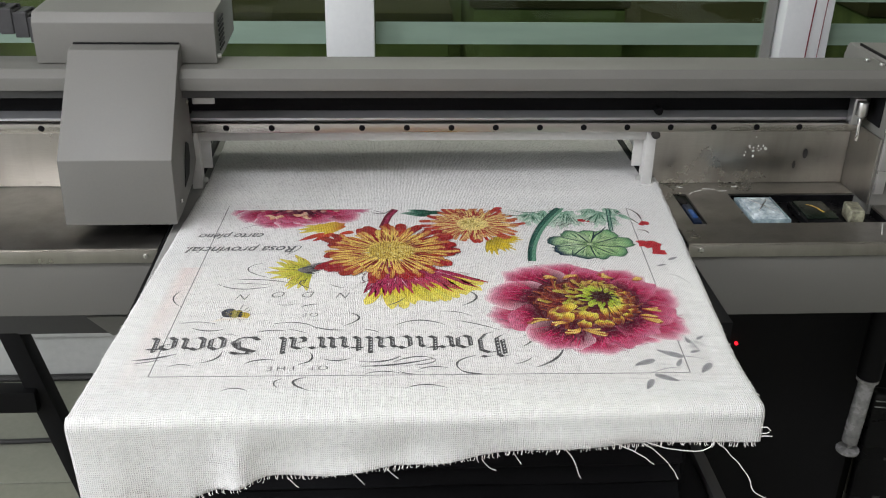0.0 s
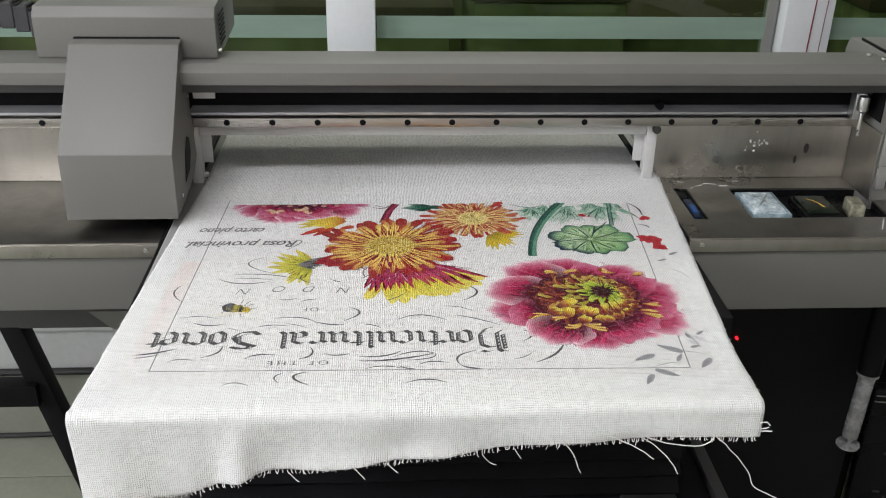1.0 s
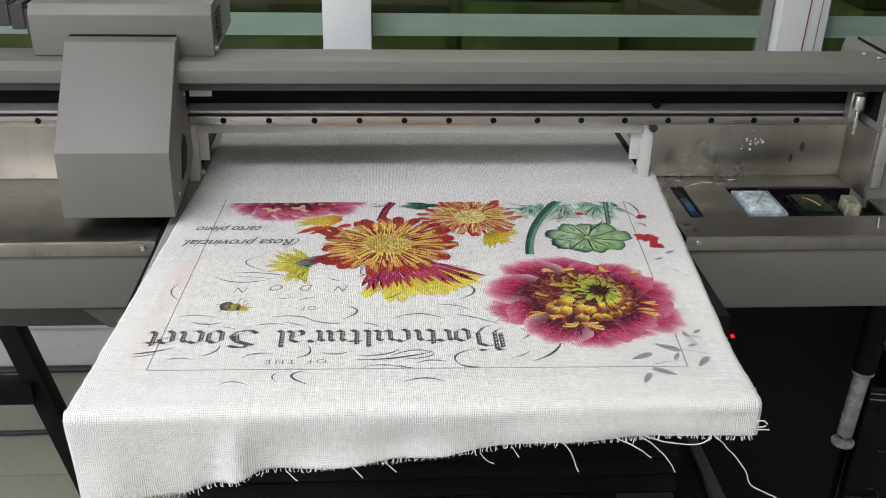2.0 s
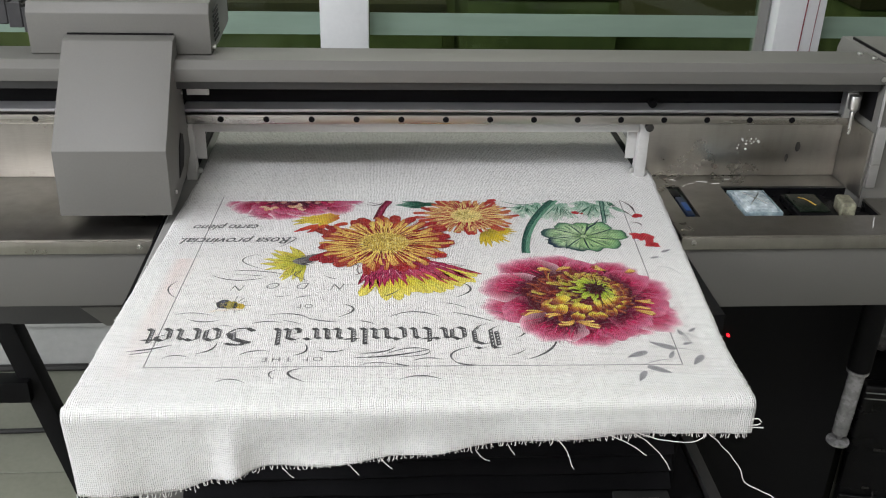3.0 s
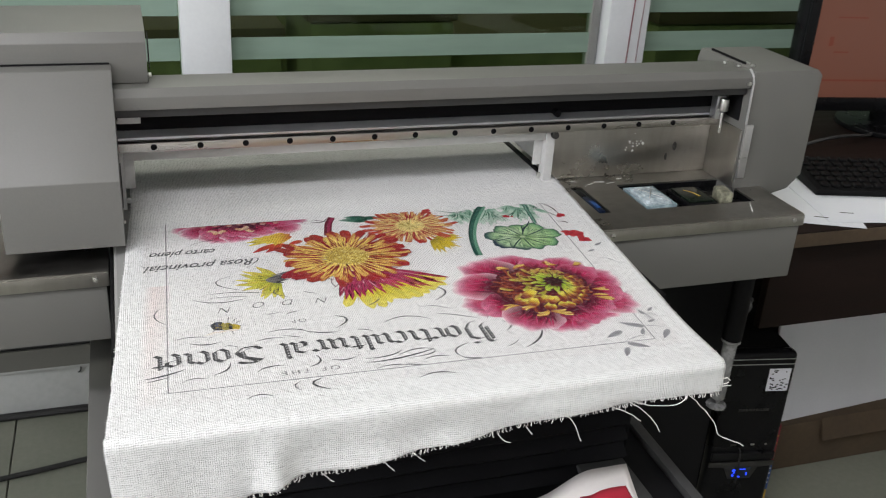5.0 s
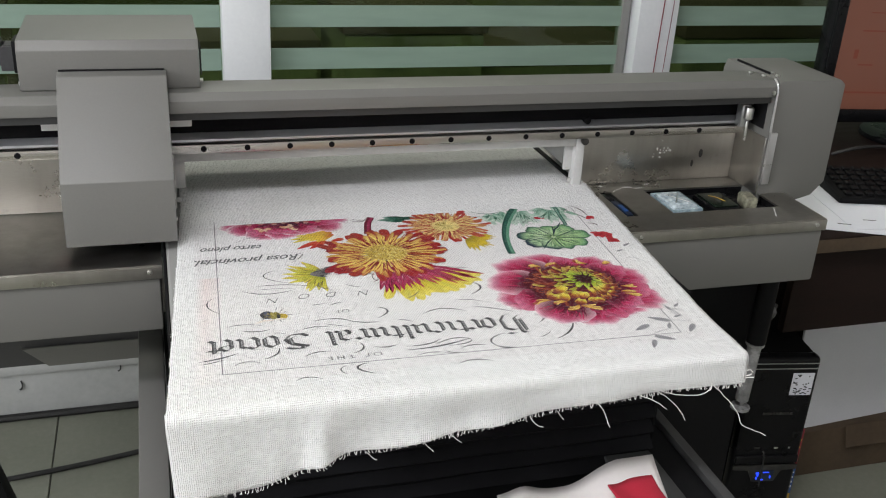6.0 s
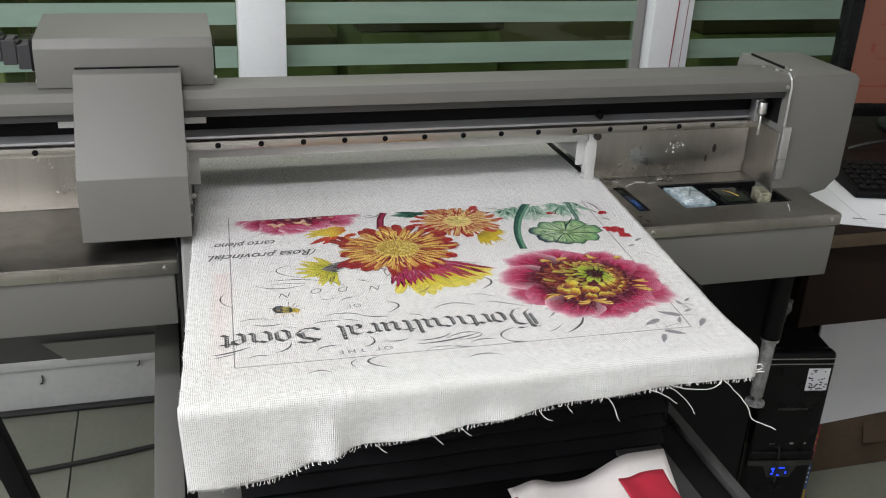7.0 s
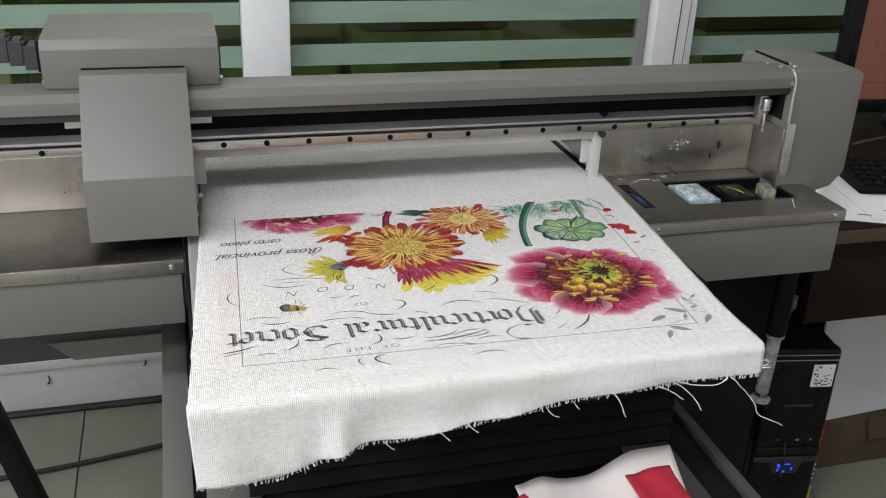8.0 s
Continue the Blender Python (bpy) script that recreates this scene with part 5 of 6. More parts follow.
def small_blooms(parent):
    ink, rng = Ink(1), random.Random(5)
    # yellow bud with a grey calyx
    for i in range(16):
        a = radians(110 + 150 * i / 15) + rng.uniform(-0.08, 0.08)
        petal(ink, -0.115, 0.304, a, 0.006, rng.uniform(0.030, 0.052), 0.0048, [(0, (0.20, 0.26, 0.03, 1)), (0.45, (0.62, 0.60, 0.06, 1)), (1, (0.80, 0.70, 0.16, 1))], (0.60, 0.24, 0.04, 1) if i % 4 == 0 else (0.52, 0.46, 0.05, 1), rng, 0.03, 7, 5, 0.5, None, rng.uniform(-0.2, 0.2))
        hairs(ink, rng, -0.115, 0.304, a, 0.08, 0.012, 0.038, 2, (0.12, 0.10, 0.02, 0.85), 0.0011)
    for i in range(9):
        a = radians(-40 + 80 * i / 8)
        petal(ink, -0.130, 0.306, a * 0.7, 0.0, rng.uniform(0.016, 0.028), 0.0036, [(0, (0.16, 0.13, 0.16, 0.9)), (1, DARK)], DARK, rng, 0.1, 5, 3)
        hairs(ink, rng, -0.132, 0.306, a * 0.7, 0.1, 0.002, 0.030, 3, (0.02, 0.02, 0.025, 0.9), 0.0011)
    for k in range(4):
        ink.ribbon([(-0.122, 0.313 + 0.002 * k), (-0.104, 0.319 + 0.0015 * k), (-0.084, 0.331)], 0.0030 - 0.0005 * k, ((0.05, 0.05, 0.06, 0.95), (0.16, 0.15, 0.18, 0.9))[k % 2])
    ink.done("bud_print", parent, "printed yellow bud with a grey calyx")
    ink = Ink(1)
    for i in range(13):
        a = radians(146 + 74 * i / 12) + rng.uniform(-0.05, 0.05)
        petal(ink, -0.078, 0.428, a, 0.004, rng.uniform(0.040, 0.066), 0.0052, [(0, (0.50, 0.05, 0.02, 1)), (0.4, (0.78, 0.48, 0.05, 1)), (1, (0.78, 0.66, 0.10, 1))], (0.62, 0.58, 0.06, 1), rng, 0.03, 8, 5, 0.5, None, rng.uniform(-0.2, 0.2))
    for x, y, a, l in ((-0.094, 0.404, 222, 0.034), (-0.082, 0.400, 238, 0.022), (-0.106, 0.404, 215, 0.036), (-0.070, 0.408, 200, 0.018)):
        petal(ink, x, y, radians(a), 0, l, 0.0050, [(0, (0.60, 0.10, 0.03, 1)), (1, (0.52, 0.02, 0.025, 1))], (0.40, 0.012, 0.02, 1), rng, 0.03, 7, 5)
    ink.done("bud_print", parent, "printed yellow and red petals")
    ink = Ink(1)
    for i in range(14):
        a = radians(-100 + 110 * i / 13)
        hairs(ink, rng, 0.098, 0.385, a, 0.1, 0.006, 0.040, 2, (0.20, 0.15, 0.03, 0.8), 0.0011)
        petal(ink, 0.098, 0.385, a, 0.003, rng.uniform(0.028, 0.050), 0.0036, [(0, (0.28, 0.22, 0.02, 1)), (0.6, YELLOW), (1, (0.72, 0.52, 0.06, 1))], (0.42, 0.34, 0.03, 1), rng, 0.1, 6, 5)
    ink.done("bud_print", parent, "printed small yellow bloom")
    # red berries and hearts at the border
    for x, y, r in ((0.301, 0.424, 0.008), (0.291, 0.368, 0.011), (0.298, 0.360, 0.010), (0.299, 0.343, 0.009), (0.118, 0.474, 0.008), (0.226, 0.438, 0.010)):
        ink = Ink(3)
        for i in range(5):
            petal(ink, x, y, rng.uniform(0, 6.28), 0, r * rng.uniform(0.9, 1.4), r * 0.55, [(0, (0.42, 0.02, 0.03, 1)), (1, (0.62, 0.05, 0.06, 1))], (0.50, 0.02, 0.03, 1), rng, 0.15, 5, 5)
        ink.done("berry_print", parent, "printed red berry")
    for p0, p1 in (((0.266, 0.464), (0.298, 0.424)), ((0.289, 0.476), (0.304, 0.434)), ((0.288, 0.408), (0.303, 0.396))):
        ink = Ink(2)
        ink.ribbon([(p0[0] + (p1[0] - p0[0]) * t + 0.004 * math.sin(t * 4), p0[1] + (p1[1] - p0[1]) * t) for t in np.linspace(0, 1, 8)], 0.0022, (0.06, 0.03, 0.03, 1))
        ink.done("twig_print", parent, "printed thin dark twig")
    ink = Ink(2)
    # dark forked stalk
    ink.ribbon([(-0.017, 0.476), (-0.026, 0.455), (-0.034, 0.418)], 0.010, (0.16, 0.008, 0.03, 1), False)
    ink.ribbon([(-0.016, 0.475), (-0.025, 0.455), (-0.033, 0.420)], 0.004, (0.34, 0.03, 0.09, 1), False)
    ink.ribbon([(-0.024, 0.474), (-0.030, 0.464), (-0.038, 0.462), (-0.048, 0.466)], 0.0022, (0.05, 0.03, 0.03, 1))
    ink.ribbon([(-0.030, 0.464), (-0.040, 0.470), (-0.046, 0.474)], 0.0016, (0.05, 0.03, 0.03, 1))
    ink.done("stalk_print", parent, "printed crimson stalk")


def foliage_print(parent):
    ink, rng = Ink(1), random.Random(8)
    # feathery leaves hanging in tufts along the top
    for x, y, n, sp, l in ((0.180, 0.470, 22, 0.7, 0.040), (0.160, 0.462, 16, 0.8, 0.030), (0.205, 0.468, 22, 0.5, 0.046), (0.238, 0.474, 20, 0.9, 0.030), (0.252, 0.466, 22, 0.6, 0.044), (0.268, 0.474, 10, 0.8, 0.024)):
        for q in range(int(n * 1.5)):
            a = radians(-95) + rng.uniform(-sp, sp)
            g = rng.random()
            c = lerp((0.14, 0.40, 0.24, 0.9), (0.48, 0.70, 0.54, 0.7), g ** 0.5)
            petal(ink, x + rng.uniform(-0.010, 0.010), y - rng.uniform(0, 0.020), a, 0, l * rng.uniform(0.4, 0.95), rng.uniform(0.0022, 0.0050), [(0, (0.10, 0.32, 0.19, 0.9)), (0.5, c), (1, lerp(c, (0.58, 0.74, 0.60, 0.4), 0.6))], lerp(c, (0.06, 0.22, 0.14, 1), 0.5 * rng.random() ** 2), rng, 0.03, 7, 5, 0.6, 0.475, rng.uniform(-0.5, 0.5))
        hairs(ink, rng, x, y, radians(-95), sp, 0.004, l * 1.1, 12, (0.02, 0.12, 0.07), 0.0011, 0.475)
    # curved stem
    for dx, col, w in ((0.0, (0.025, 0.12, 0.085, 1), 0.0100), (0.0022, (0.14, 0.33, 0.22, 1), 0.0045), (-0.0030, (0.012, 0.07, 0.055, 1), 0.0025)):
        ink.z += 0.00001
        ink.ribbon([(0.142 + dx * (1 + t) + 0.012 * t + 0.046 * t * t, 0.322 + 0.153 * t) for t in np.linspace(0, 1, 14)], w, col, False)
    for k in range(3):
        ink.ribbon([(0.262 - 0.010 * t + 0.002 * k, 0.474 - 0.070 * t) for t in np.linspace(0, 1, 10)], 0.0016, ((0.02, 0.10, 0.08, 1), (0.16, 0.36, 0.26, 1), (0.03, 0.12, 0.10, 1))[k], False)
    for x0, y0, x1, y1 in ((0.170, 0.466, 0.118, 0.460), (0.180, 0.470, 0.130, 0.474)):
        ink.ribbon([(x0 + (x1 - x0) * t, y0 + (y1 - y0) * t - 0.010 * math.sin(math.pi * t)) for t in np.linspace(0, 1, 10)], 0.0018, (0.06, 0.22, 0.14, 1))
    ink.done("foliage_print", parent, "printed green stem and leaves")
    ink = Ink(1)
    for x, y, a, l, w in ((0.030, 0.464, 182, 0.040, 0.008), (0.030, 0.466, 168, 0.034, 0.006), (0.028, 0.462, 205, 0.026, 0.006), (0.026, 0.464, 10, 0.022, 0.006), (0.024, 0.468, 150, 0.026, 0.005)):
        petal(ink, x, y, radians(a), 0, l, w, [(0, DKGREEN), (0.6, (0.02, 0.12, 0.08, 1)), (1, (0.20, 0.38, 0.28, 0.9))], (0.03, 0.16, 0.10, 1), rng, 0.03, 8, 7, 0.6, 0.475, rng.uniform(-0.3, 0.3))
        hairs(ink, rng, x, y, radians(a), 0.2, 0.003, l * 0.9, 4, (0.004, 0.03, 0.02), 0.0010, 0.475)
    ink.done("leaf_print", parent, "printed dark green leaf")
    # seed head like a scalloped umbrella
    ink, cx, cy = Ink(3), 0.2195, 0.366
    ridge = (0.010, 0.045, 0.050, 1)

    def rim(a):
        return 0.0415 + 0.012 * math.cos(a) ** 2 + 0.0025 * math.sin(2 * a + 0.6)
    for i in range(9):
        a = 2 * math.pi * i / 9 + 0.1
        far = 0.5 - 0.5 * math.cos(a - 0.5)
        lit = lerp((0.48, 0.72, 0.32, 1), (0.66, 0.84, 0.54, 1), rng.random())
        tip = lerp((0.20, 0.44, 0.20, 1), (0.012, 0.03, 0.085, 1), far ** 2)
        petal(ink, cx, cy, a, 0.002, rim(a) * rng.uniform(0.92, 1.06), 0.0165, [(0, (0.16, 0.30, 0.10, 1)), (0.35, lit), (0.72, lerp(lit, (0.20, 0.42, 0.16, 1), 0.4)), (0.9, tip), (1, ridge)], lerp(ridge, tip, 0.3), rng, 0.35, 12, 9, 0.8, None, 0.0, True)
        hairs(ink, rng, cx, cy, a, 0.16, 0.012, rim(a) * 0.9, 7, (0.03, 0.14, 0.06, 0.8), 0.0010)
        hairs(ink, rng, cx, cy, a, 0.10, 0.012, rim(a) * 0.8, 3, (0.52, 0.66, 0.38, 0.8), 0.0012)
    for i in range(9):
        a = 2 * math.pi * (i + 0.5) / 9 + 0.1 + rng.uniform(-0.06, 0.06)
        ink.ribbon([(cx + q * math.cos(a + 3 * (q - 0.02)), cy + q * math.sin(a + 3 * (q - 0.02))) for q in np.linspace(0.003, rim(a) * 0.92, 8)], 0.0022, ridge)
    ink.poly([(cx + 0.004 * math.cos(a), cy + 0.004 * math.sin(a)) for a in np.linspace(0, 6.28, 10)[:-1]], (0.46, 0.60, 0.34, 1))
    ink.ribbon([(cx + 0.004, cy + 0.010), (cx + 0.012, cy + 0.026), (cx + 0.020, cy + 0.034), (cx + 0.030, cy + 0.050)], 0.0030, (0.012, 0.04, 0.06, 1))
    ink.done("seed_head_print", parent, "printed green scalloped seed head")


def bee_print(parent):
    """A bee seen from the side: dark striped body at one end, ochre head, folded wing and thin legs."""
    ink, rng = Ink(2), random.Random(6)
    x, y = -0.187, 0.207
    for dx, dy, rx, ry, col in ((0.011, -0.004, 0.0085, 0.0070, (0.62, 0.46, 0.06, 1)), (-0.010, 0.002, 0.0105, 0.0092, (0.020, 0.022, 0.030, 0.95)), (0.003, -0.001, 0.0065, 0.0088, (0.30, 0.27, 0.06, 1)), (-0.003, 0.000, 0.0030, 0.0088, (0.42, 0.36, 0.10, 1)), (0.006, -0.003, 0.0024, 0.0080, (0.03, 0.03, 0.035, 1)), (-0.012, 0.003, 0.0026, 0.0080, (0.10, 0.11, 0.15, 1))):
        ink.poly([(x + 0.75 * dx + 0.78 * rx * math.cos(a) * (1 + 0.06 * math.sin(5 * a)), y + dy + ry * math.sin(a)) for a in np.linspace(0, 6.28, 18)[:-1]], col)
        ink.z += 0.00001
    for k in range(60):
        a, q = rng.uniform(0, 6.28), rng.uniform(0.2, 1.05)
        px, py = x - 0.003 + 0.012 * q * math.cos(a), y + 0.0085 * q * math.sin(a)
        ink.ribbon([(px, py), (px + 0.0015, py - 0.0004), (px + 0.003, py - 0.001)], 0.0006, rng.choice(((0.02, 0.02, 0.03, 1), (0.55, 0.42, 0.08, 1))))
    for px, py, a, l in ((-0.018, 0.003, 150, 0.008), (-0.014, -0.005, 235, 0.010), (-0.004, -0.008, 250, 0.008), (0.006, -0.008, 280, 0.009), (0.018, -0.003, 10, 0.008), (0.010, 0.006, 60, 0.012), (0.004, 0.008, 80, 0.013), (0.014, 0.003, 40, 0.009)):
        b = radians(a)
        ink.ribbon([(x + 0.75 * px + l * t * math.cos(b), y + py + l * t * math.sin(b) + 0.0015 * math.sin(4 * t)) for t in np.linspace(0, 1, 6)], 0.0011, (0.10, 0.10, 0.12, 0.9))
    for dx, a in ((-0.010, 205), (0.0, 190), (0.012, 178)):
        petal(ink, x + dx, y - 0.010, radians(a), 0, 0.016, 0.0020, [(0, (0.80, 0.48, 0.18, 0.45)), (1, (0.82, 0.55, 0.25, 0.15))], (0.82, 0.6, 0.3, 0.1), rng, 0.1, 5, 5)
    ink.done("bee_print", parent, "printed black and yellow bee")


# strokes of a broad pen for the heading's letters: heights 0 to 1, ascenders to 1.6
MINIM = ((-0.12, 0.90), (0.0, 0.78), (0.0, 0.20), (0.13, 0.06))
GLYPHS = {
    "i": (0.36, [MINIM]),
    "u": (0.74, [MINIM, tuple((x + 0.40, y) for x, y in MINIM), ((0.05, 0.12), (0.36, 0.22))]),
    "r": (0.54, [MINIM, ((0.02, 0.80), (0.24, 0.98), (0.38, 0.82))]),
    "t": (0.48, [((0.0, 1.30), (0.0, 0.20), (0.16, 0.04)), ((-0.18, 0.92), (0.26, 0.92))]),
    "l": (0.40, [((-0.08, 1.62), (0.0, 1.50), (0.0, 0.20), (0.14, 0.05))]),
    "a": (0.74, [((0.0, 0.82), (0.20, 0.98), (0.42, 0.82), (0.42, 0.20), (0.55, 0.06)), ((0.42, 0.58), (0.06, 0.42), (0.04, 0.18), (0.18, 0.04), (0.42, 0.24))]),
    "c": (0.60, [((0.40, 0.84), (0.20, 1.0), (0.0, 0.80), (0.0, 0.20), (0.18, 0.0), (0.42, 0.14))]),
    "e": (0.60, [((0.38, 0.62), (0.40, 0.84), (0.20, 1.0), (0.0, 0.80), (0.0, 0.20), (0.18, 0.0), (0.42, 0.14)), ((0.0, 0.48), (0.38, 0.64))]),
    "o": (0.66, [((0.20, 1.0), (0.0, 0.80), (0.0, 0.20), (0.20, 0.0), (0.42, 0.20), (0.42, 0.80), (0.20, 1.0))]),
    "S": (1.15, [((0.85, 1.36), (0.60, 1.62), (0.22, 1.58), (0.06, 1.30), (0.30, 1.04), (0.70, 0.78), (0.84, 0.44), (0.60, 0.06), (0.22, 0.02), (0.0, 0.26)), ((0.30, 1.50), (0.26, 1.20), (0.60, 0.92), (0.66, 0.40), (0.40, 0.16))]),
    "H": (1.20, [((0.0, 1.50), (0.20, 1.62), (0.30, 1.44), (0.30, 0.20), (0.10, 0.0)), ((0.12, 1.3), (0.12, 0.3)), ((0.34, 1.0), (0.62, 1.14), (0.86, 0.92), (0.86, 0.24), (0.62, -0.10), (0.40, -0.16)), ((0.5, 1.5), (0.72, 1.64), (0.9, 1.5))]),
    " ": (0.45, []),
}


def heading(parent):
    """The heading "Horticultural Societ" in pen strokes, read from the far side of the table."""
    text = "Horticultural Societ"
    ink = Ink(5)
    size, x0, y0 = 0.0240, 0.0955, 0.1565
    total = sum(GLYPHS[ch][0] for ch in text)
    k = 0.362 / total
    nib = Vector((0.078, 0.050))
    pen, rng = 0.0, random.Random(17)
    for ch in text:
        adv, strokes = GLYPHS[ch]
        for st in strokes:
            for a, b in zip(st, st[1:]):
                a, b = (Vector((v[0] + rng.uniform(-0.015, 0.015), v[1] if v[1] < 1 else 1 + 0.52 * (v[1] - 1))) for v in (a, b))
                if ch == "H":
                    a.y, b.y = a.y * 1.28, b.y * 1.28
                q = [a + nib, b + nib, b - nib, a - nib]
                pts = [(x0 - (pen + 0.18 + v.x) * k, y0 - v.y * size - (pen * k) * -0.012) for v in q]
                ink.poly(pts, (0.022, 0.022, 0.025, 0.93))
                ink.z += 0.0000025
                # pale engraved ticks along one side of the broad strokes
                if abs(b.y - a.y) > 0.35:
                    for q0 in np.linspace(0.10, 0.86, 5):
                        m0, m1 = a.lerp(b, q0), a.lerp(b, q0 + 0.085)
                        c = [m0 + nib * 0.15, m1 + nib * 0.15, m1 - nib * 0.62, m0 - nib * 0.62]
                        ink.z += 0.0000006
                        ink.poly([(x0 - (pen + 0.18 + v.x) * k, y0 - v.y * size + pen * k * 0.012) for v in c], (0.42, 0.42, 0.43, 0.75))
        pen += adv
    ink.done("heading_print", parent, "grey engraved blackletter heading Horticultural Societ")


def lettering(parent):
    """Smaller words in the built-in font, also read from the far side."""
    def words(text, x, y, size, shear, stretch=1.0, spacing=1.0, turn=0.0, weight=0.0, label=""):
        cu = bpy.data.curves.new("words", "FONT")
        cu.body, cu.size, cu.shear, cu.space_character, cu.align_x, cu.offset = text, size, shear, spacing, "CENTER", weight
        tmp = new("words", cu)
        deps = bpy.context.evaluated_depsgraph_get()
        me = bpy.data.meshes.new_from_object(tmp.evaluated_get(deps))
        bpy.data.objects.remove(tmp)
        me.transform(Matrix.Translation((x, y - EDGE, 0.00045)) @ pose(0, 0, 0, 0, 0, 180 + turn) @ Matrix.Diagonal((stretch, 1, 1, 1)))
        me.materials.clear()
        me.materials.append(M["print"])
        at = me.color_attributes.new("ink", "FLOAT_COLOR", "POINT")
        at.data.foreach_set("color", [0.05, 0.05, 0.055, 0.88] * len(me.vertices))
        uv = me.uv_layers[0] if me.uv_layers else me.uv_layers.new(name="UVMap")
        uv.name = "UVMap"
        for lp in me.loops:
            co = me.vertices[lp.vertex_index].co
            uv.data[lp.index].uv = (co.x, co.y + EDGE)
        ob = new("words_print", me)
        ob.parent = parent
        ob["label"] = label
    words("Rosa provincial.", -0.201, 0.368, 0.0235, 0.45, 0.88, 1.0, 0, 0.0002, "dark italic words Rosa provincial.")
    words("carto pleno", -0.217, 0.405, 0.0205, 0.45, 0.82, 1.0, 0, 0.0002, "dark italic words carto pleno")
    words("OF THE", -0.115, 0.1045, 0.0105, 0, 1.25, 1.45, 0, -0.0001, "small grey words OF THE")
    for ch, x, y in (("N", -0.183, 0.249), ("O", -0.145, 0.254), ("D", -0.113, 0.253), ("N", -0.075, 0.250)):
        words(ch, x, y, 0.0185, 0.35, 1.0, 1.0, 0, -0.0003, "faint italic letter " + ch)
    words("OF", -0.1095, 0.2065, 0.011, 0, 1.1, 1.3, 0, -0.0001, "small grey word OF")


def flourishes(parent):
    ink = Ink(2)

    def stroke(x0, y0, x1, y1, x2, y2, w):
        """A pen stroke from one point to another, pulled towards a third, thin at its ends."""
        pts = [((1 - t) ** 2 * x0 + 2 * t * (1 - t) * x1 + t * t * x2, (1 - t) ** 2 * y0 + 2 * t * (1 - t) * y1 + t * t * y2) for t in np.linspace(0, 1, 20)]
        ink.ribbon(pts, w, (0.03, 0.03, 0.035, 0.92))
        ink.z += 0.0000025
    # thin border lines
    line = (0.10, 0.10, 0.11, 0.8)
    ink.ribbon([(-0.253, 0.0905), (0.261, 0.0822)], 0.0011, line, False)
    ink.ribbon([(-0.253, 0.0905), (-0.234, 0.49)], 0.0011, line, False)
    ink.ribbon([(0.261, 0.0822), (0.289, 0.474)], 0.0011, line, False)
    # swashes round the words
    stroke(-0.252, 0.260, -0.268, 0.242, -0.247, 0.223, 0.0016)
    stroke(-0.169, 0.325, -0.212, 0.310, -0.155, 0.284, 0.0015)
    stroke(-0.200, 0.283, -0.162, 0.287, -0.129, 0.271, 0.0016)
    stroke(-0.216, 0.273, -0.192, 0.253, -0.157, 0.267, 0.0019)
    stroke(-0.201, 0.273, -0.179, 0.276, -0.154, 0.269, 0.0012)
    stroke(-0.118, 0.282, -0.137, 0.274, -0.110, 0.259, 0.0016)
    stroke(-0.093, 0.271, -0.085, 0.263, -0.076, 0.262, 0.0014)
    stroke(-0.146, 0.226, -0.136, 0.222, -0.126, 0.227, 0.0012)
    stroke(-0.122, 0.219, -0.115, 0.225, -0.104, 0.225, 0.0015)
    stroke(-0.242, 0.187, -0.228, 0.196, -0.203, 0.186, 0.0013)
    stroke(-0.228, 0.179, -0.211, 0.168, -0.195, 0.176, 0.0019)
    stroke(-0.193, 0.165, -0.188, 0.168, -0.180, 0.162, 0.0010)
    stroke(-0.161, 0.168, -0.149, 0.175, -0.131, 0.170, 0.0017)
    stroke(-0.146, 0.185, -0.114, 0.193, -0.101, 0.174, 0.0016)
    stroke(-0.104, 0.178, -0.090, 0.170, -0.074, 0.171, 0.0019)
    stroke(-0.133, 0.175, -0.121, 0.172, -0.111, 0.166, 0.0013)
    stroke(-0.069, 0.206, -0.045, 0.196, -0.074, 0.179, 0.0022)
    stroke(-0.052, 0.171, -0.044, 0.171, -0.036, 0.164, 0.0016)
    stroke(-0.020, 0.179, 0.004, 0.199, 0.033, 0.177, 0.0018)
    stroke(0.027, 0.206, 0.046, 0.209, 0.061, 0.195, 0.0012)
    stroke(0.059, 0.252, 0.082, 0.235, 0.051, 0.218, 0.0024)
    stroke(0.043, 0.187, 0.062, 0.182, 0.087, 0.166, 0.0016)
    stroke(0.109, 0.156, 0.124, 0.146, 0.107, 0.135, 0.0022)
    stroke(0.119, 0.151, 0.144, 0.160, 0.147, 0.131, 0.0020)
    stroke(0.147, 0.134, 0.143, 0.109, 0.114, 0.096, 0.0026)
    stroke(0.093, 0.102, 0.105, 0.104, 0.113, 0.114, 0.0012)
    stroke(0.059, 0.119, 0.028, 0.110, 0.042, 0.092, 0.0020)
    stroke(0.041, 0.093, 0.048, 0.086, 0.061, 0.087, 0.0024)
    stroke(-0.057, 0.111, -0.029, 0.107, -0.016, 0.120, 0.0020)
    stroke(-0.057, 0.103, -0.021, 0.101, 0.017, 0.115, 0.0024)
    stroke(-0.024, 0.109, 0.001, 0.125, 0.017, 0.114, 0.0016)
    stroke(0.017, 0.114, 0.021, 0.104, -0.012, 0.103, 0.0014)
    stroke(0.000, 0.095, 0.013, 0.104, 0.030, 0.097, 0.0015)
    stroke(-0.275, 0.119, -0.255, 0.120, -0.234, 0.130, 0.0024)
    stroke(-0.273, 0.113, -0.261, 0.115, -0.249, 0.119, 0.0014)
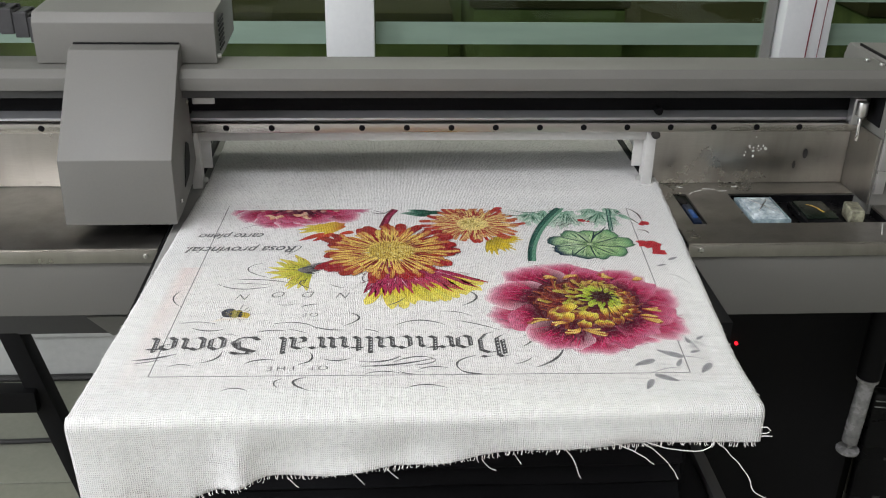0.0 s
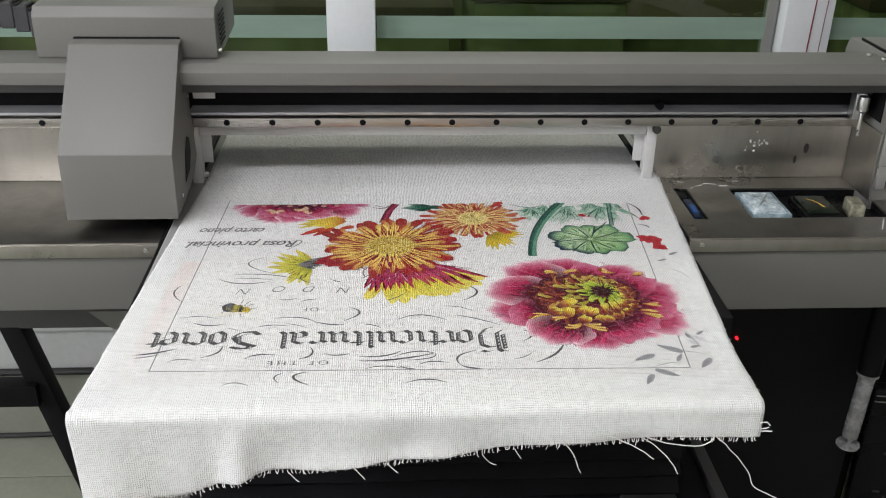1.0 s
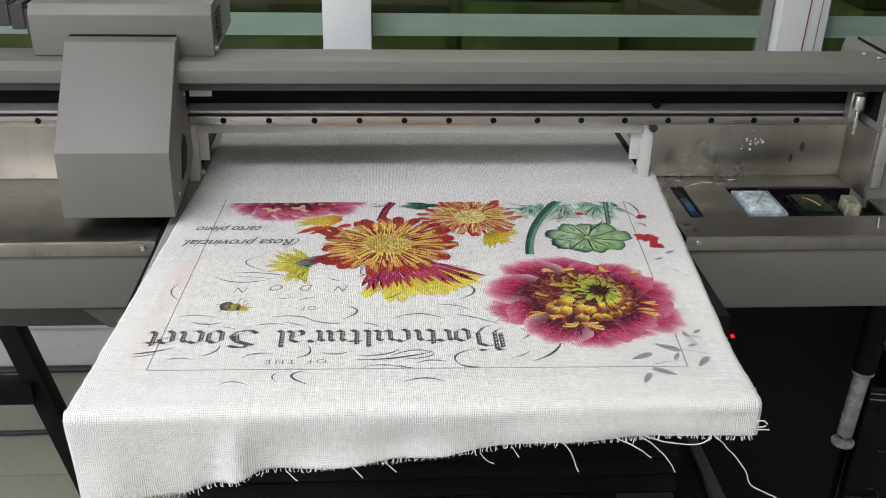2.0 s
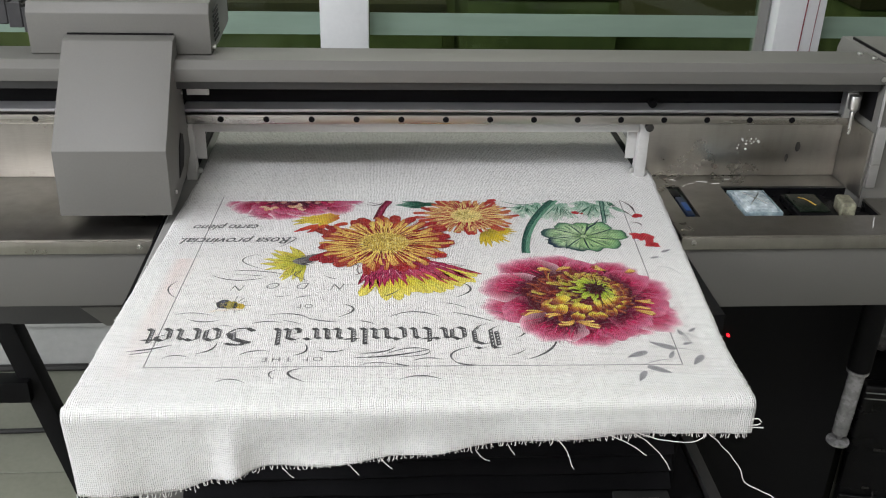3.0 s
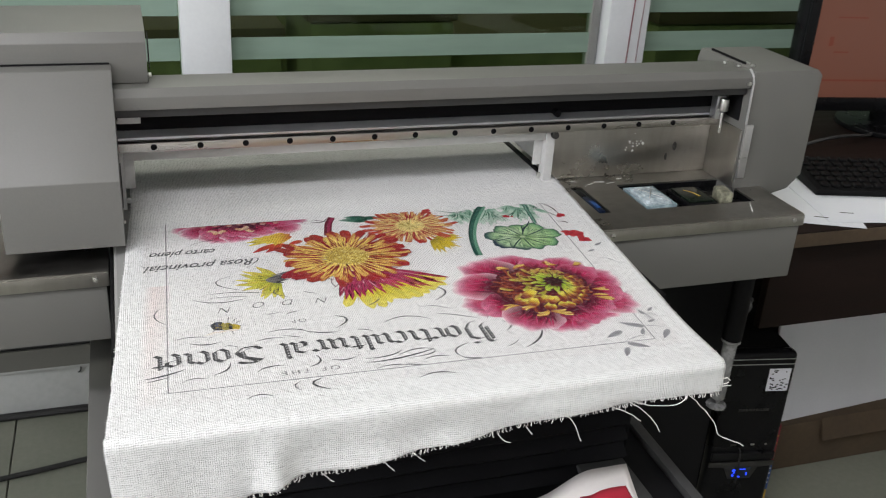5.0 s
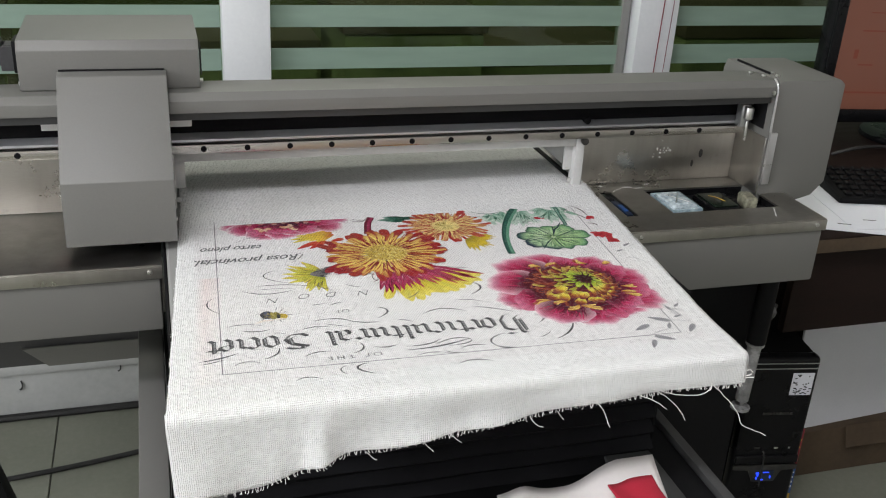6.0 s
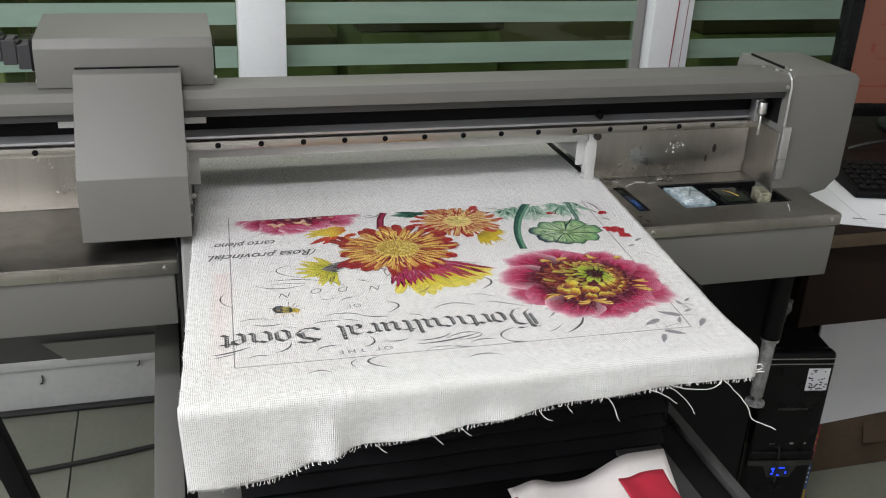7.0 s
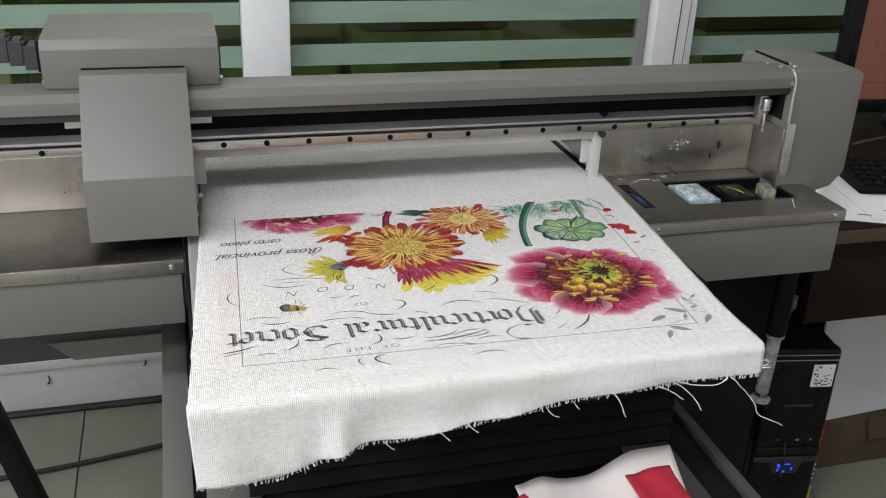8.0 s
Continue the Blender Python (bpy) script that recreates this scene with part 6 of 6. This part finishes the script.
    stroke(-0.239, 0.106, -0.229, 0.115, -0.214, 0.107, 0.0013)
    stroke(-0.209, 0.113, -0.190, 0.118, -0.191, 0.133, 0.0020)
    stroke(-0.167, 0.109, -0.158, 0.120, -0.138, 0.116, 0.0017)
    stroke(-0.115, 0.108, -0.096, 0.113, -0.105, 0.129, 0.0021)
    stroke(-0.091, 0.117, -0.079, 0.110, -0.065, 0.117, 0.0017)
    stroke(-0.128, 0.084, -0.141, 0.078, -0.130, 0.068, 0.0015)
    stroke(-0.106, 0.085, -0.131, 0.079, -0.101, 0.063, 0.0024)
    stroke(-0.183, 0.064, -0.171, 0.075, -0.156, 0.063, 0.0014)
    stroke(-0.013, 0.064, 0.006, 0.076, 0.026, 0.064, 0.0017)
    stroke(-0.051, 0.089, -0.034, 0.098, -0.013, 0.088, 0.0012)
    stroke(-0.018, 0.093, -0.011, 0.087, -0.003, 0.088, 0.0016)
    stroke(0.080, 0.189, 0.098, 0.188, 0.111, 0.171, 0.0010)
    stroke(-0.029, 0.221, -0.020, 0.223, -0.009, 0.237, 0.0016)
    stroke(-0.054, 0.296, -0.060, 0.277, -0.051, 0.274, 0.0012)
    stroke(-0.022, 0.323, -0.003, 0.292, 0.003, 0.311, 0.0015)
    stroke(-0.051, 0.328, -0.066, 0.296, -0.051, 0.290, 0.0014)
    stroke(-0.211, 0.417, -0.185, 0.442, -0.167, 0.419, 0.0010)
    stroke(-0.143, 0.367, -0.117, 0.375, -0.148, 0.343, 0.0014)
    ink.done("flourish_print", parent, "thin dark pen flourishes and border lines")
    # grey sprigs at the corner
    ink, rng = Ink(2), random.Random(3)
    for x, y, a, s in ((0.232, 0.106, 205, 1.0), (0.252, 0.094, 60, 0.6), (0.262, 0.110, 150, 1.1), (0.286, 0.098, 230, 0.9), (0.226, 0.080, -30, 1.0), (0.222, 0.072, 240, 0.8), (0.272, 0.118, 20, 0.5), (0.276, 0.135, 100, 0.5), (0.285, 0.142, 40, 0.5), (0.298, 0.31, 200, 0.5), (0.305, 0.322, 30, 0.6)):
        ink = Ink(2)
        petal(ink, x, y, radians(a), 0, 0.024 * s, 0.0042 * s, [(0, (0.20, 0.20, 0.22, 0.8)), (1, (0.13, 0.13, 0.15, 0.85))], (0.34, 0.34, 0.37, 0.6), rng, 0.1, 6, 5)
        ink.done("sprig_print", parent, "grey printed sprig leaf")
    for p0, p1 in (((0.222, 0.082), (0.258, 0.092)), ((0.258, 0.112), (0.290, 0.100)), ((0.282, 0.118), (0.275, 0.150))):
        ink = Ink(2)
        ink.ribbon([(p0[0] + (p1[0] - p0[0]) * t, p0[1] + (p1[1] - p0[1]) * t + 0.003 * math.sin(t * 3)) for t in np.linspace(0, 1, 8)], 0.0010, (0.22, 0.22, 0.24, 0.8))
        ink.done("sprig_print", parent, "thin grey printed twig")
    ink = Ink(2)
    for i in range(3):
        arc_pts = [(0.283 + (0.008 - 0.002 * i) * math.cos(t), 0.128 + (0.010 - 0.002 * i) * math.sin(t)) for t in np.linspace(0, 5, 16)]
        ink.ribbon(arc_pts, 0.0007, (0.25, 0.25, 0.28, 0.7))
    ink.done("sprig_print", parent, "faint grey printed curls near the border")
    ink = Ink(2)
    arc_pts = [(0.295 + 0.02 * math.cos(t), 0.245 + 0.04 * math.sin(t)) for t in np.linspace(0.2, 1.9, 16)]
    ink.ribbon(arc_pts, 0.0009, (0.25, 0.25, 0.28, 0.7))
    ink.done("sprig_print", parent, "grey printed sprigs near the border")
    ink = Ink(-1)
    rows = [[(-0.282 + 0.02 * v + 0.57 * (j / 6), 0.068 + 0.405 * v) for j in range(7)] for v in np.linspace(0, 1, 8)]
    ink.grid(rows, [[(0.74, 0.67, 0.67, 0.20)] * 7] * 8)
    ink.done("tint_print", parent, "faint warm grey printed ground")
    # pale pink wash along one margin
    ink = Ink(0)
    rows = [[(-0.286 + 0.018 * v + 0.035 * (j / 3), 0.075 + 0.24 * v) for j in range(4)] for v in np.linspace(0, 1, 10)]
    cols = [[(0.80, 0.42, 0.38, al * (0.08 + 0.22 * v)) for al in (0.0, 1.0, 0.7, 0.0)] for v in np.linspace(0, 1, 10)]
    ink.grid(rows, cols)
    ink.done("wash_print", parent, "faint pink printed wash")


def print_all(c):
    flourishes(c)
    heading(c)
    lettering(c)
    small_blooms(c)
    foliage_print(c)
    half_flower(c)
    daisy(c, 0.080, 0.428, 0.064, 31, (0.92, 0.78, 0.30, 1), (0.80, 0.36, 0.12, 1), (0.48, 0.035, 0.026, 1), disk=False, squash=0.86, clip=0.476)
    daisy(c, -0.026, 0.350, 0.089, 32, (0.93, 0.74, 0.18, 1), (0.74, 0.24, 0.05, 1), (0.37, 0.012, 0.020, 1), squash=0.87)
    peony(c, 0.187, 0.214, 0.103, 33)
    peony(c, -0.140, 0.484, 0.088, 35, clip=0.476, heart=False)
    bee_print(c)


# ---- things below and beside the machine ----
def scraps():
    bm = bmesh.new()
    n, m = 28, 8
    rows = []
    for i in range(n + 1):
        t = i / n
        x = 0.066 + 0.194 * t
        rise = 0.5 - 0.5 * math.cos(math.pi * min(1, max(0, t - 0.42) / 0.36))
        edge = 0.003 + 0.030 * rise + 0.009 * math.exp(-((t - 0.16) / 0.10) ** 2)
        row = []
        for j in range(m + 1):
            s = j / m
            row.append(bm.verts.new((x + 0.012 * s * t, 0.0 + 0.115 * s, 0.5722 + edge * s ** 1.5)))
        rows.append(row)
    for a, b in zip(rows, rows[1:]):
        for j in range(m):
            bm.faces.new((a[j], a[j + 1], b[j + 1], b[j]))
    ob = solo("vinyl_offcut", bm, M["sheetwhite"], "curled off-white vinyl offcut leaning on the bellows", "offcut")
    ob.modifiers.new("thickness", "SOLIDIFY").thickness = 0.0012
    for name, cx, cy, w, d, hgt, seed, rot in (("felt_offcut", 0.232, 0.030, 0.044, 0.075, 0.010, 1, 4), ("felt_offcut", 0.052, 0.030, 0.034, 0.06, 0.008, 3, 14)):
        bm = bmesh.new()
        bmesh.ops.create_grid(bm, x_segments=20, y_segments=14, size=0.5)
        for v in bm.verts:
            x, y = v.co.x, v.co.y
            lift = hgt * (0.5 + y) ** 1.5
            v.co = Vector((x * w * 1.4, y * d * 1.5, 0.002 + lift + 0.006 * (0.5 + noise.noise((x * 3 + seed, y * 3, seed)))))
        ob = solo(name, bm, M["red"], "crumpled crimson felt offcut lying on the base", "offcut", "felt offcuts")
        ob.matrix_world = pose(cx, cy, 0.579, 0, 0, rot)
        ob.modifiers.new("thickness", "SOLIDIFY").thickness = 0.002


def syringe():
    s = thing("syringe", "cloudy plastic syringe hanging from a dark tube below the tray", "syringe", at=(0.706, 0.522, 0.358))
    part("barrel", cyl((0, 0, 0.012), (0.004, 0, 0.128), 0.0125, n=20, bevel=0.002), M["syringe"], s)
    part("flange", cyl((0.004, 0, 0.129), (0.004, 0, 0.134), 0.017, n=20, bevel=0.001), M["syringe"], s)
    part("plunger_rod", box(-0.002, 0.006, -0.0015, 0.0015, -0.006, 0.011, 0.0005), M["syringe"], s)
    part("plunger_cap", cyl((0.0, 0, -0.006), (0.0, 0, -0.001), 0.018, n=20, bevel=0.001), M["syringe"], s)
    part("holder", cyl((0.004, 0, 0.135), (0.006, 0, 0.321), 0.018, n=20, bevel=0.002), M["black"], s, "dark ink bottle")


def computer():
    c = thing("computer_tower", "glossy black desktop computer tower on the floor", "computer", at=(0.842, 0.583, FLOOR))
    c.rotation_euler = (0, 0, radians(-10))

    def p(name, bm, mat, label="", parent=c):
        return part(name, bm, mat, parent, label)
    w, h = 0.0705, 0.458
    p("case", box(-w + 0.001, w - 0.001, 0.03, 0.42, 0.012, h - 0.005, 0.006), M["black"], "matt black steel case")
    f = p("front_panel", box(-w, w, 0, 0.03, 0.006, h, 0.012, 4), M["gloss_black"], "glossy black front")
    for z in (h - 0.013, h - 0.0245):
        p("drive_line", box(-w + 0.006, w - 0.005, -0.0015, 0.001, z, z + 0.0015), M["alu"], "thin silver line", f)
    p("badge", box(0.017, 0.061, -0.0012, -0.0002, 0.374, 0.424), M["greysheet"], "pale square sticker", f)
    rng = random.Random(14)
    for i in range(34):
        bx, bz = 0.019 + rng.random() * 0.036, 0.376 + rng.random() ** 1.6 * 0.044
        p("sticker_mark", box(bx, bx + rng.uniform(0.002, 0.006), -0.002, -0.0013, bz, bz + 0.002), M["black"], "", f)
    for i in range(9):
        p("nameplate", box(-0.028 + i * 0.0070, -0.0225 + i * 0.0070, -0.0012, -0.0002, 0.328, 0.333), M["bolt"], "small grey bar of worn lettering", f)
    p("shelf_ridge", box(-w + 0.004, w - 0.004, -0.006, 0.001, 0.213, 0.231, 0.004, 3), M["gloss_black"], "rounded ridge over the trim", f)
    bm = prism([(-w + 0.002, 0.208), (w - 0.002, 0.208), (w - 0.002, 0.197), (0.036, 0.194), (0.024, 0.167), (-0.022, 0.167), (-0.034, 0.194), (-w + 0.002, 0.197)], -0.004, -0.0003, axis="y", bevel=0.001)
    p("trim", bm, M["bolt"], "silver front trim", f)
    p("light_window", box(-0.019, 0.021, -0.0052, -0.0041, 0.171, 0.195, 0.0004), M["navy"], "dark blue window", f)
    for x, z, a, b in ((-0.014, 0.189, 0.0028, 0.0022), (-0.013, 0.183, 0.0014, 0.0014), (-0.015, 0.177, 0.0018, 0.0018), (-0.003, 0.1735, 0.0036, 0.0012), (0.004, 0.1915, 0.0060, 0.0008), (0.014, 0.180, 0.0010, 0.0030)):
        p("power_light", box(x - a, x + a, -0.0066, -0.0053, z - b, z + b), M["led_blue"], "glowing blue power light", f)
    for x, a, m in ((-0.024, 0.006, "bolt"), (0.016, 0.004, "screw"), (0.044, 0.002, "screw")):
        p("port", box(x - a, x + a, -0.001, -0.0003, 0.246, 0.250), M[m], "", f)
    p("plug_cable", tube(bezier((-0.012, -0.004, 0.243), (-0.012, -0.018, 0.240), (-0.010, -0.012, 0.20), (-0.008, -0.010, 0.160), 10), 0.0016, 6), M["cable"], "thin black cable", f)
    pk = thing("packet", "tall red and blue printed packet standing beside the computer", "packet", at=(0.936, 0.630, FLOOR))
    pk.rotation_euler = (0, 0, radians(-8))
    part("upper_band", box(-0.006, 0.006, -0.03, 0.05, 0.175, 0.268, 0.002), M["darkred"], pk, "red upper part")
    part("middle_band", box(-0.006, 0.006, -0.03, 0.05, 0.105, 0.1745, 0.001), M["blue"], pk, "blue middle part")
    part("lower_band", box(-0.006, 0.006, -0.03, 0.05, 0.0, 0.1045, 0.002), M["ochre"], pk, "yellow and red lower part")
    for z in (0.122, 0.134, 0.146, 0.158):
        part("print_bar", box(-0.004, 0.003, -0.0308, -0.0301, z, z + 0.004), M["paper"], pk)
    for z in (0.20, 0.222, 0.24):
        part("print_bar", box(-0.003, 0.003, -0.0308, -0.0301, z, z + 0.004), M["ochre"], pk)
    ra = solo("crumpled_rag", crumple(0.052, 0.036, 0.034, 3), M["syringe"], "crumpled grey film on top of the computer", "rag")
    ra.matrix_world = pose(0.862, 0.735, FLOOR + 0.453 + 0.021, 0, 0, 20)


def crumple(rx, ry, rz, seed):
    bm = bmesh.new()
    bmesh.ops.create_icosphere(bm, subdivisions=3, radius=1)
    for v in bm.verts:
        k = 1 + 0.45 * noise.noise(v.co * 2.2 + Vector((seed, 0, 0))) + 0.2 * noise.noise(v.co * 6 + Vector((seed, 3, 0)))
        v.co = Vector((v.co.x * rx * k, v.co.y * ry * k, max(-0.7, v.co.z) * rz * k))
    return bm


def desk_corner():
    d = thing("desk", "dark brown wooden computer desk beside the printer", "desk", at=(1.5, 0.9, FLOOR))
    o = Matrix.Translation((-1.5, -0.9, -FLOOR))

    def p(name, bm, mat, label="", parent=d):
        bm.transform(o)
        return part(name, bm, mat, parent, label)
    p("top", box(0.765, 2.2, 0.50, 1.34, 0.672, 0.700, 0.003), M["desk"], "dark brown worn top")
    p("edge_band", box(0.765, 2.2, 0.4965, 0.4995, 0.674, 0.698, 0.001), M["carton"], "chipped lighter edge")
    p("apron", box(0.77, 2.2, 0.53, 0.548, 0.50, 0.671, 0.002), M["desk"], "brown apron board")
    p("back_board", box(0.72, 2.2, 1.30, 1.318, FLOOR, 0.671, 0.002), M["desk"], "brown back board")
    p("side_board", box(2.17, 2.2, 0.55, 1.30, FLOOR, 0.671, 0.002), M["desk"], "brown side board")
    for x0, y0, w, dd, a, z in ((0.86, 0.60, 0.21, 0.297, -24, 0.7005), (0.98, 0.58, 0.21, 0.297, -12, 0.7015)):
        sh = solo("paper_sheet", box(-w / 2, w / 2, -dd / 2, dd / 2, 0, 0.0008), M["paper"], "white printed paper sheet on the desk", "paper", "papers on the desk")
        sh.matrix_world = pose(x0 + 0.02, y0 + 0.07, z, 0, 0, a)
    for x, y, a in ((0.865, 0.548, -24), (0.925, 0.556, -20)):
        t = solo("print_line", box(-0.012, 0.012, -0.001, 0.001, 0, 0.0004), M["black"], "short dark printed line on the paper", "printed line", "printed lines")
        t.matrix_world = pose(x, y, 0.7025, 0, 0, a)
    kb = thing("keyboard", "black computer keyboard on the desk", "keyboard", at=(1.155, 0.66, 0.7026))
    kb.rotation_euler = (0, 0, radians(-14))
    part("body", prism([(-0.075, 0), (-0.075, 0.012), (0.075, 0.026), (0.075, 0)], -0.22, 0.22, bevel=0.003), M["black"], kb)
    key = link_bm("key", box(-0.0075, 0.0075, -0.0075, 0.0075, 0, 0.006, 0.0018, 1), M["black"])
    for r in range(6):
        for i in range(20):
            ob = new("key", key)
            ob.parent = kb
            ob.matrix_basis = pose(-0.20 + i * 0.021, -0.058 + r * 0.0225, 0.0135 + r * 0.0021, 5.3)
    mon = thing("monitor", "black computer monitor showing an orange screen", "monitor", at=(1.385, 0.98, 0.70))
    mon.rotation_euler = (0, 0, radians(-8))
    part("casing", box(-0.26, 0.26, 0.0, 0.05, 0.045, 0.40, 0.006), M["gloss_black"], mon)
    part("bezel", box(-0.26, -0.238, -0.008, -0.0005, 0.045, 0.40, 0.003), M["gloss_black"], mon, "glossy black bezel")
    part("bezel", box(0.238, 0.26, -0.008, -0.0005, 0.045, 0.40, 0.003), M["gloss_black"], mon)
    part("bezel", box(-0.2375, 0.2375, -0.008, -0.0005, 0.045, 0.075, 0.003), M["gloss_black"], mon)
    part("bezel", box(-0.2375, 0.2375, -0.008, -0.0005, 0.38, 0.40, 0.003), M["gloss_black"], mon)
    sc = part("screen", box(-0.2375, 0.2375, -0.003, -0.0008, 0.0755, 0.3795), M["screen"], mon, "dull orange screen picture")
    for x0, x1, z0, z1 in ((-0.2375, 0.2375, 0.112, 0.116), (-0.2, -0.19, 0.19, 0.21), (-0.185, -0.15, 0.175, 0.178), (-0.19, -0.12, 0.25, 0.253), (-0.18, -0.10, 0.29, 0.292)):
        part("screen_mark", box(x0, x1, -0.0036, -0.0031, z0, z1), M["screenbar"], sc, "darker bar on the screen")
    part("stand_neck", box(-0.03, 0.03, 0.012, 0.045, 0.008, 0.044, 0.004), M["gloss_black"], mon)
    part("stand_foot", cyl((0, 0.02, 0), (0, 0.02, 0.012), 0.11, n=32, bevel=0.003), M["gloss_black"], mon)
    pl = solo("desk_cable", tube(bezier((1.10, 0.9, 0.706), (1.16, 0.85, 0.75), (1.24, 0.9, 0.71), (1.3, 0.94, 0.706), 16), 0.004, 8), M["cable"], "black cable lying on the desk behind the keyboard", "cable")
    rg = solo("green_tag", crumple(0.016, 0.012, 0.014, 7), M["inkgreen"], "crumpled green scrap on the desk", "scrap")
    rg.matrix_world = pose(0.995, 0.83, 0.712, 0, 0, 0)
    # board leaning beside the computer and a carton
    wb = solo("white_board_sheet", box(0, 0.40, 0, 0.006, 0, 0.46, 0.001), M["greysheet"], "large pale board leaning beside the computer", "board")
    wb.matrix_world = pose(1.045, 0.775, 0.055, -6, 3, 4)
    ct = thing("carton", "brown cardboard carton under the desk", "carton", at=(1.30, 0.935, FLOOR))
    part("body", box(-0.235, 0.26, -0.17, 0.2, 0, 0.125, 0.004), M["carton"], ct)
    part("flap", prism([(-0.17, 0.126), (-0.185, 0.075), (-0.187, 0.078), (-0.17, 0.129)], -0.10, 0.26), M["carton"], ct)


def floor_cables():
    pts = bezier((-1.6, 1.30, FLOOR + 0.006), (-1.1, 1.02, FLOOR + 0.006), (-0.6, 1.12, FLOOR + 0.006), (-0.2, 1.22, FLOOR + 0.006), 30)
    solo("floor_cable", tube(pts, 0.006, 8), M["cable"], "black cable lying across the floor tiles", "cable", "floor cables")
    pts = bezier((-1.8, 1.368, FLOOR + 0.009), (-1.2, 1.370, FLOOR + 0.009), (-0.7, 1.368, FLOOR + 0.009), (0.1, 1.371, FLOOR + 0.009), 30)
    solo("floor_cable", tube(pts, 0.009, 8), M["cable"], "thick black cable along the foot of the wall", "cable", "floor cables")
    for x, z in ((-0.655, 0.045), (-0.43, 0.07)):
        solo("wall_hook", tube(bezier((x, WALL_Y, z + 0.008), (x + 0.004, WALL_Y - 0.006, z + 0.002), (x + 0.004, WALL_Y - 0.006, z - 0.012), (x - 0.004, WALL_Y - 0.003, z - 0.014), 8), 0.0018, 6), M["cable"], "small black hook on the lower wall", "hook", "wall hooks")


def floor_tiles():
    """Square tiles as pieces of the floor."""
    floor = bpy.data.objects["floor"]
    size, gap = 0.40, 0.003
    me = link_bm("tile", box(-size / 2 + gap / 2, size / 2 - gap / 2, -size / 2 + gap / 2, size / 2 - gap / 2, -0.0055, 0.0, 0.0012, 1), M["tile"])
    x = -2.6 + 0.2 + 0.02
    while x < 2.75:
        y = -2.4
        while y < WALL_Y - 0.1:
            ob = new("tile", me)
            ob.parent = floor
            ob.location = (x, y - 0.02, FLOOR)
            y += size
        x += size


room()
glazing()
store_room()
printer()
wells_and_pads()
carriage()
cable_chain()
sheet = cloth()
print_all(sheet)
scraps()
syringe()
computer()
desk_corner()
floor_cables()
floor_tiles()
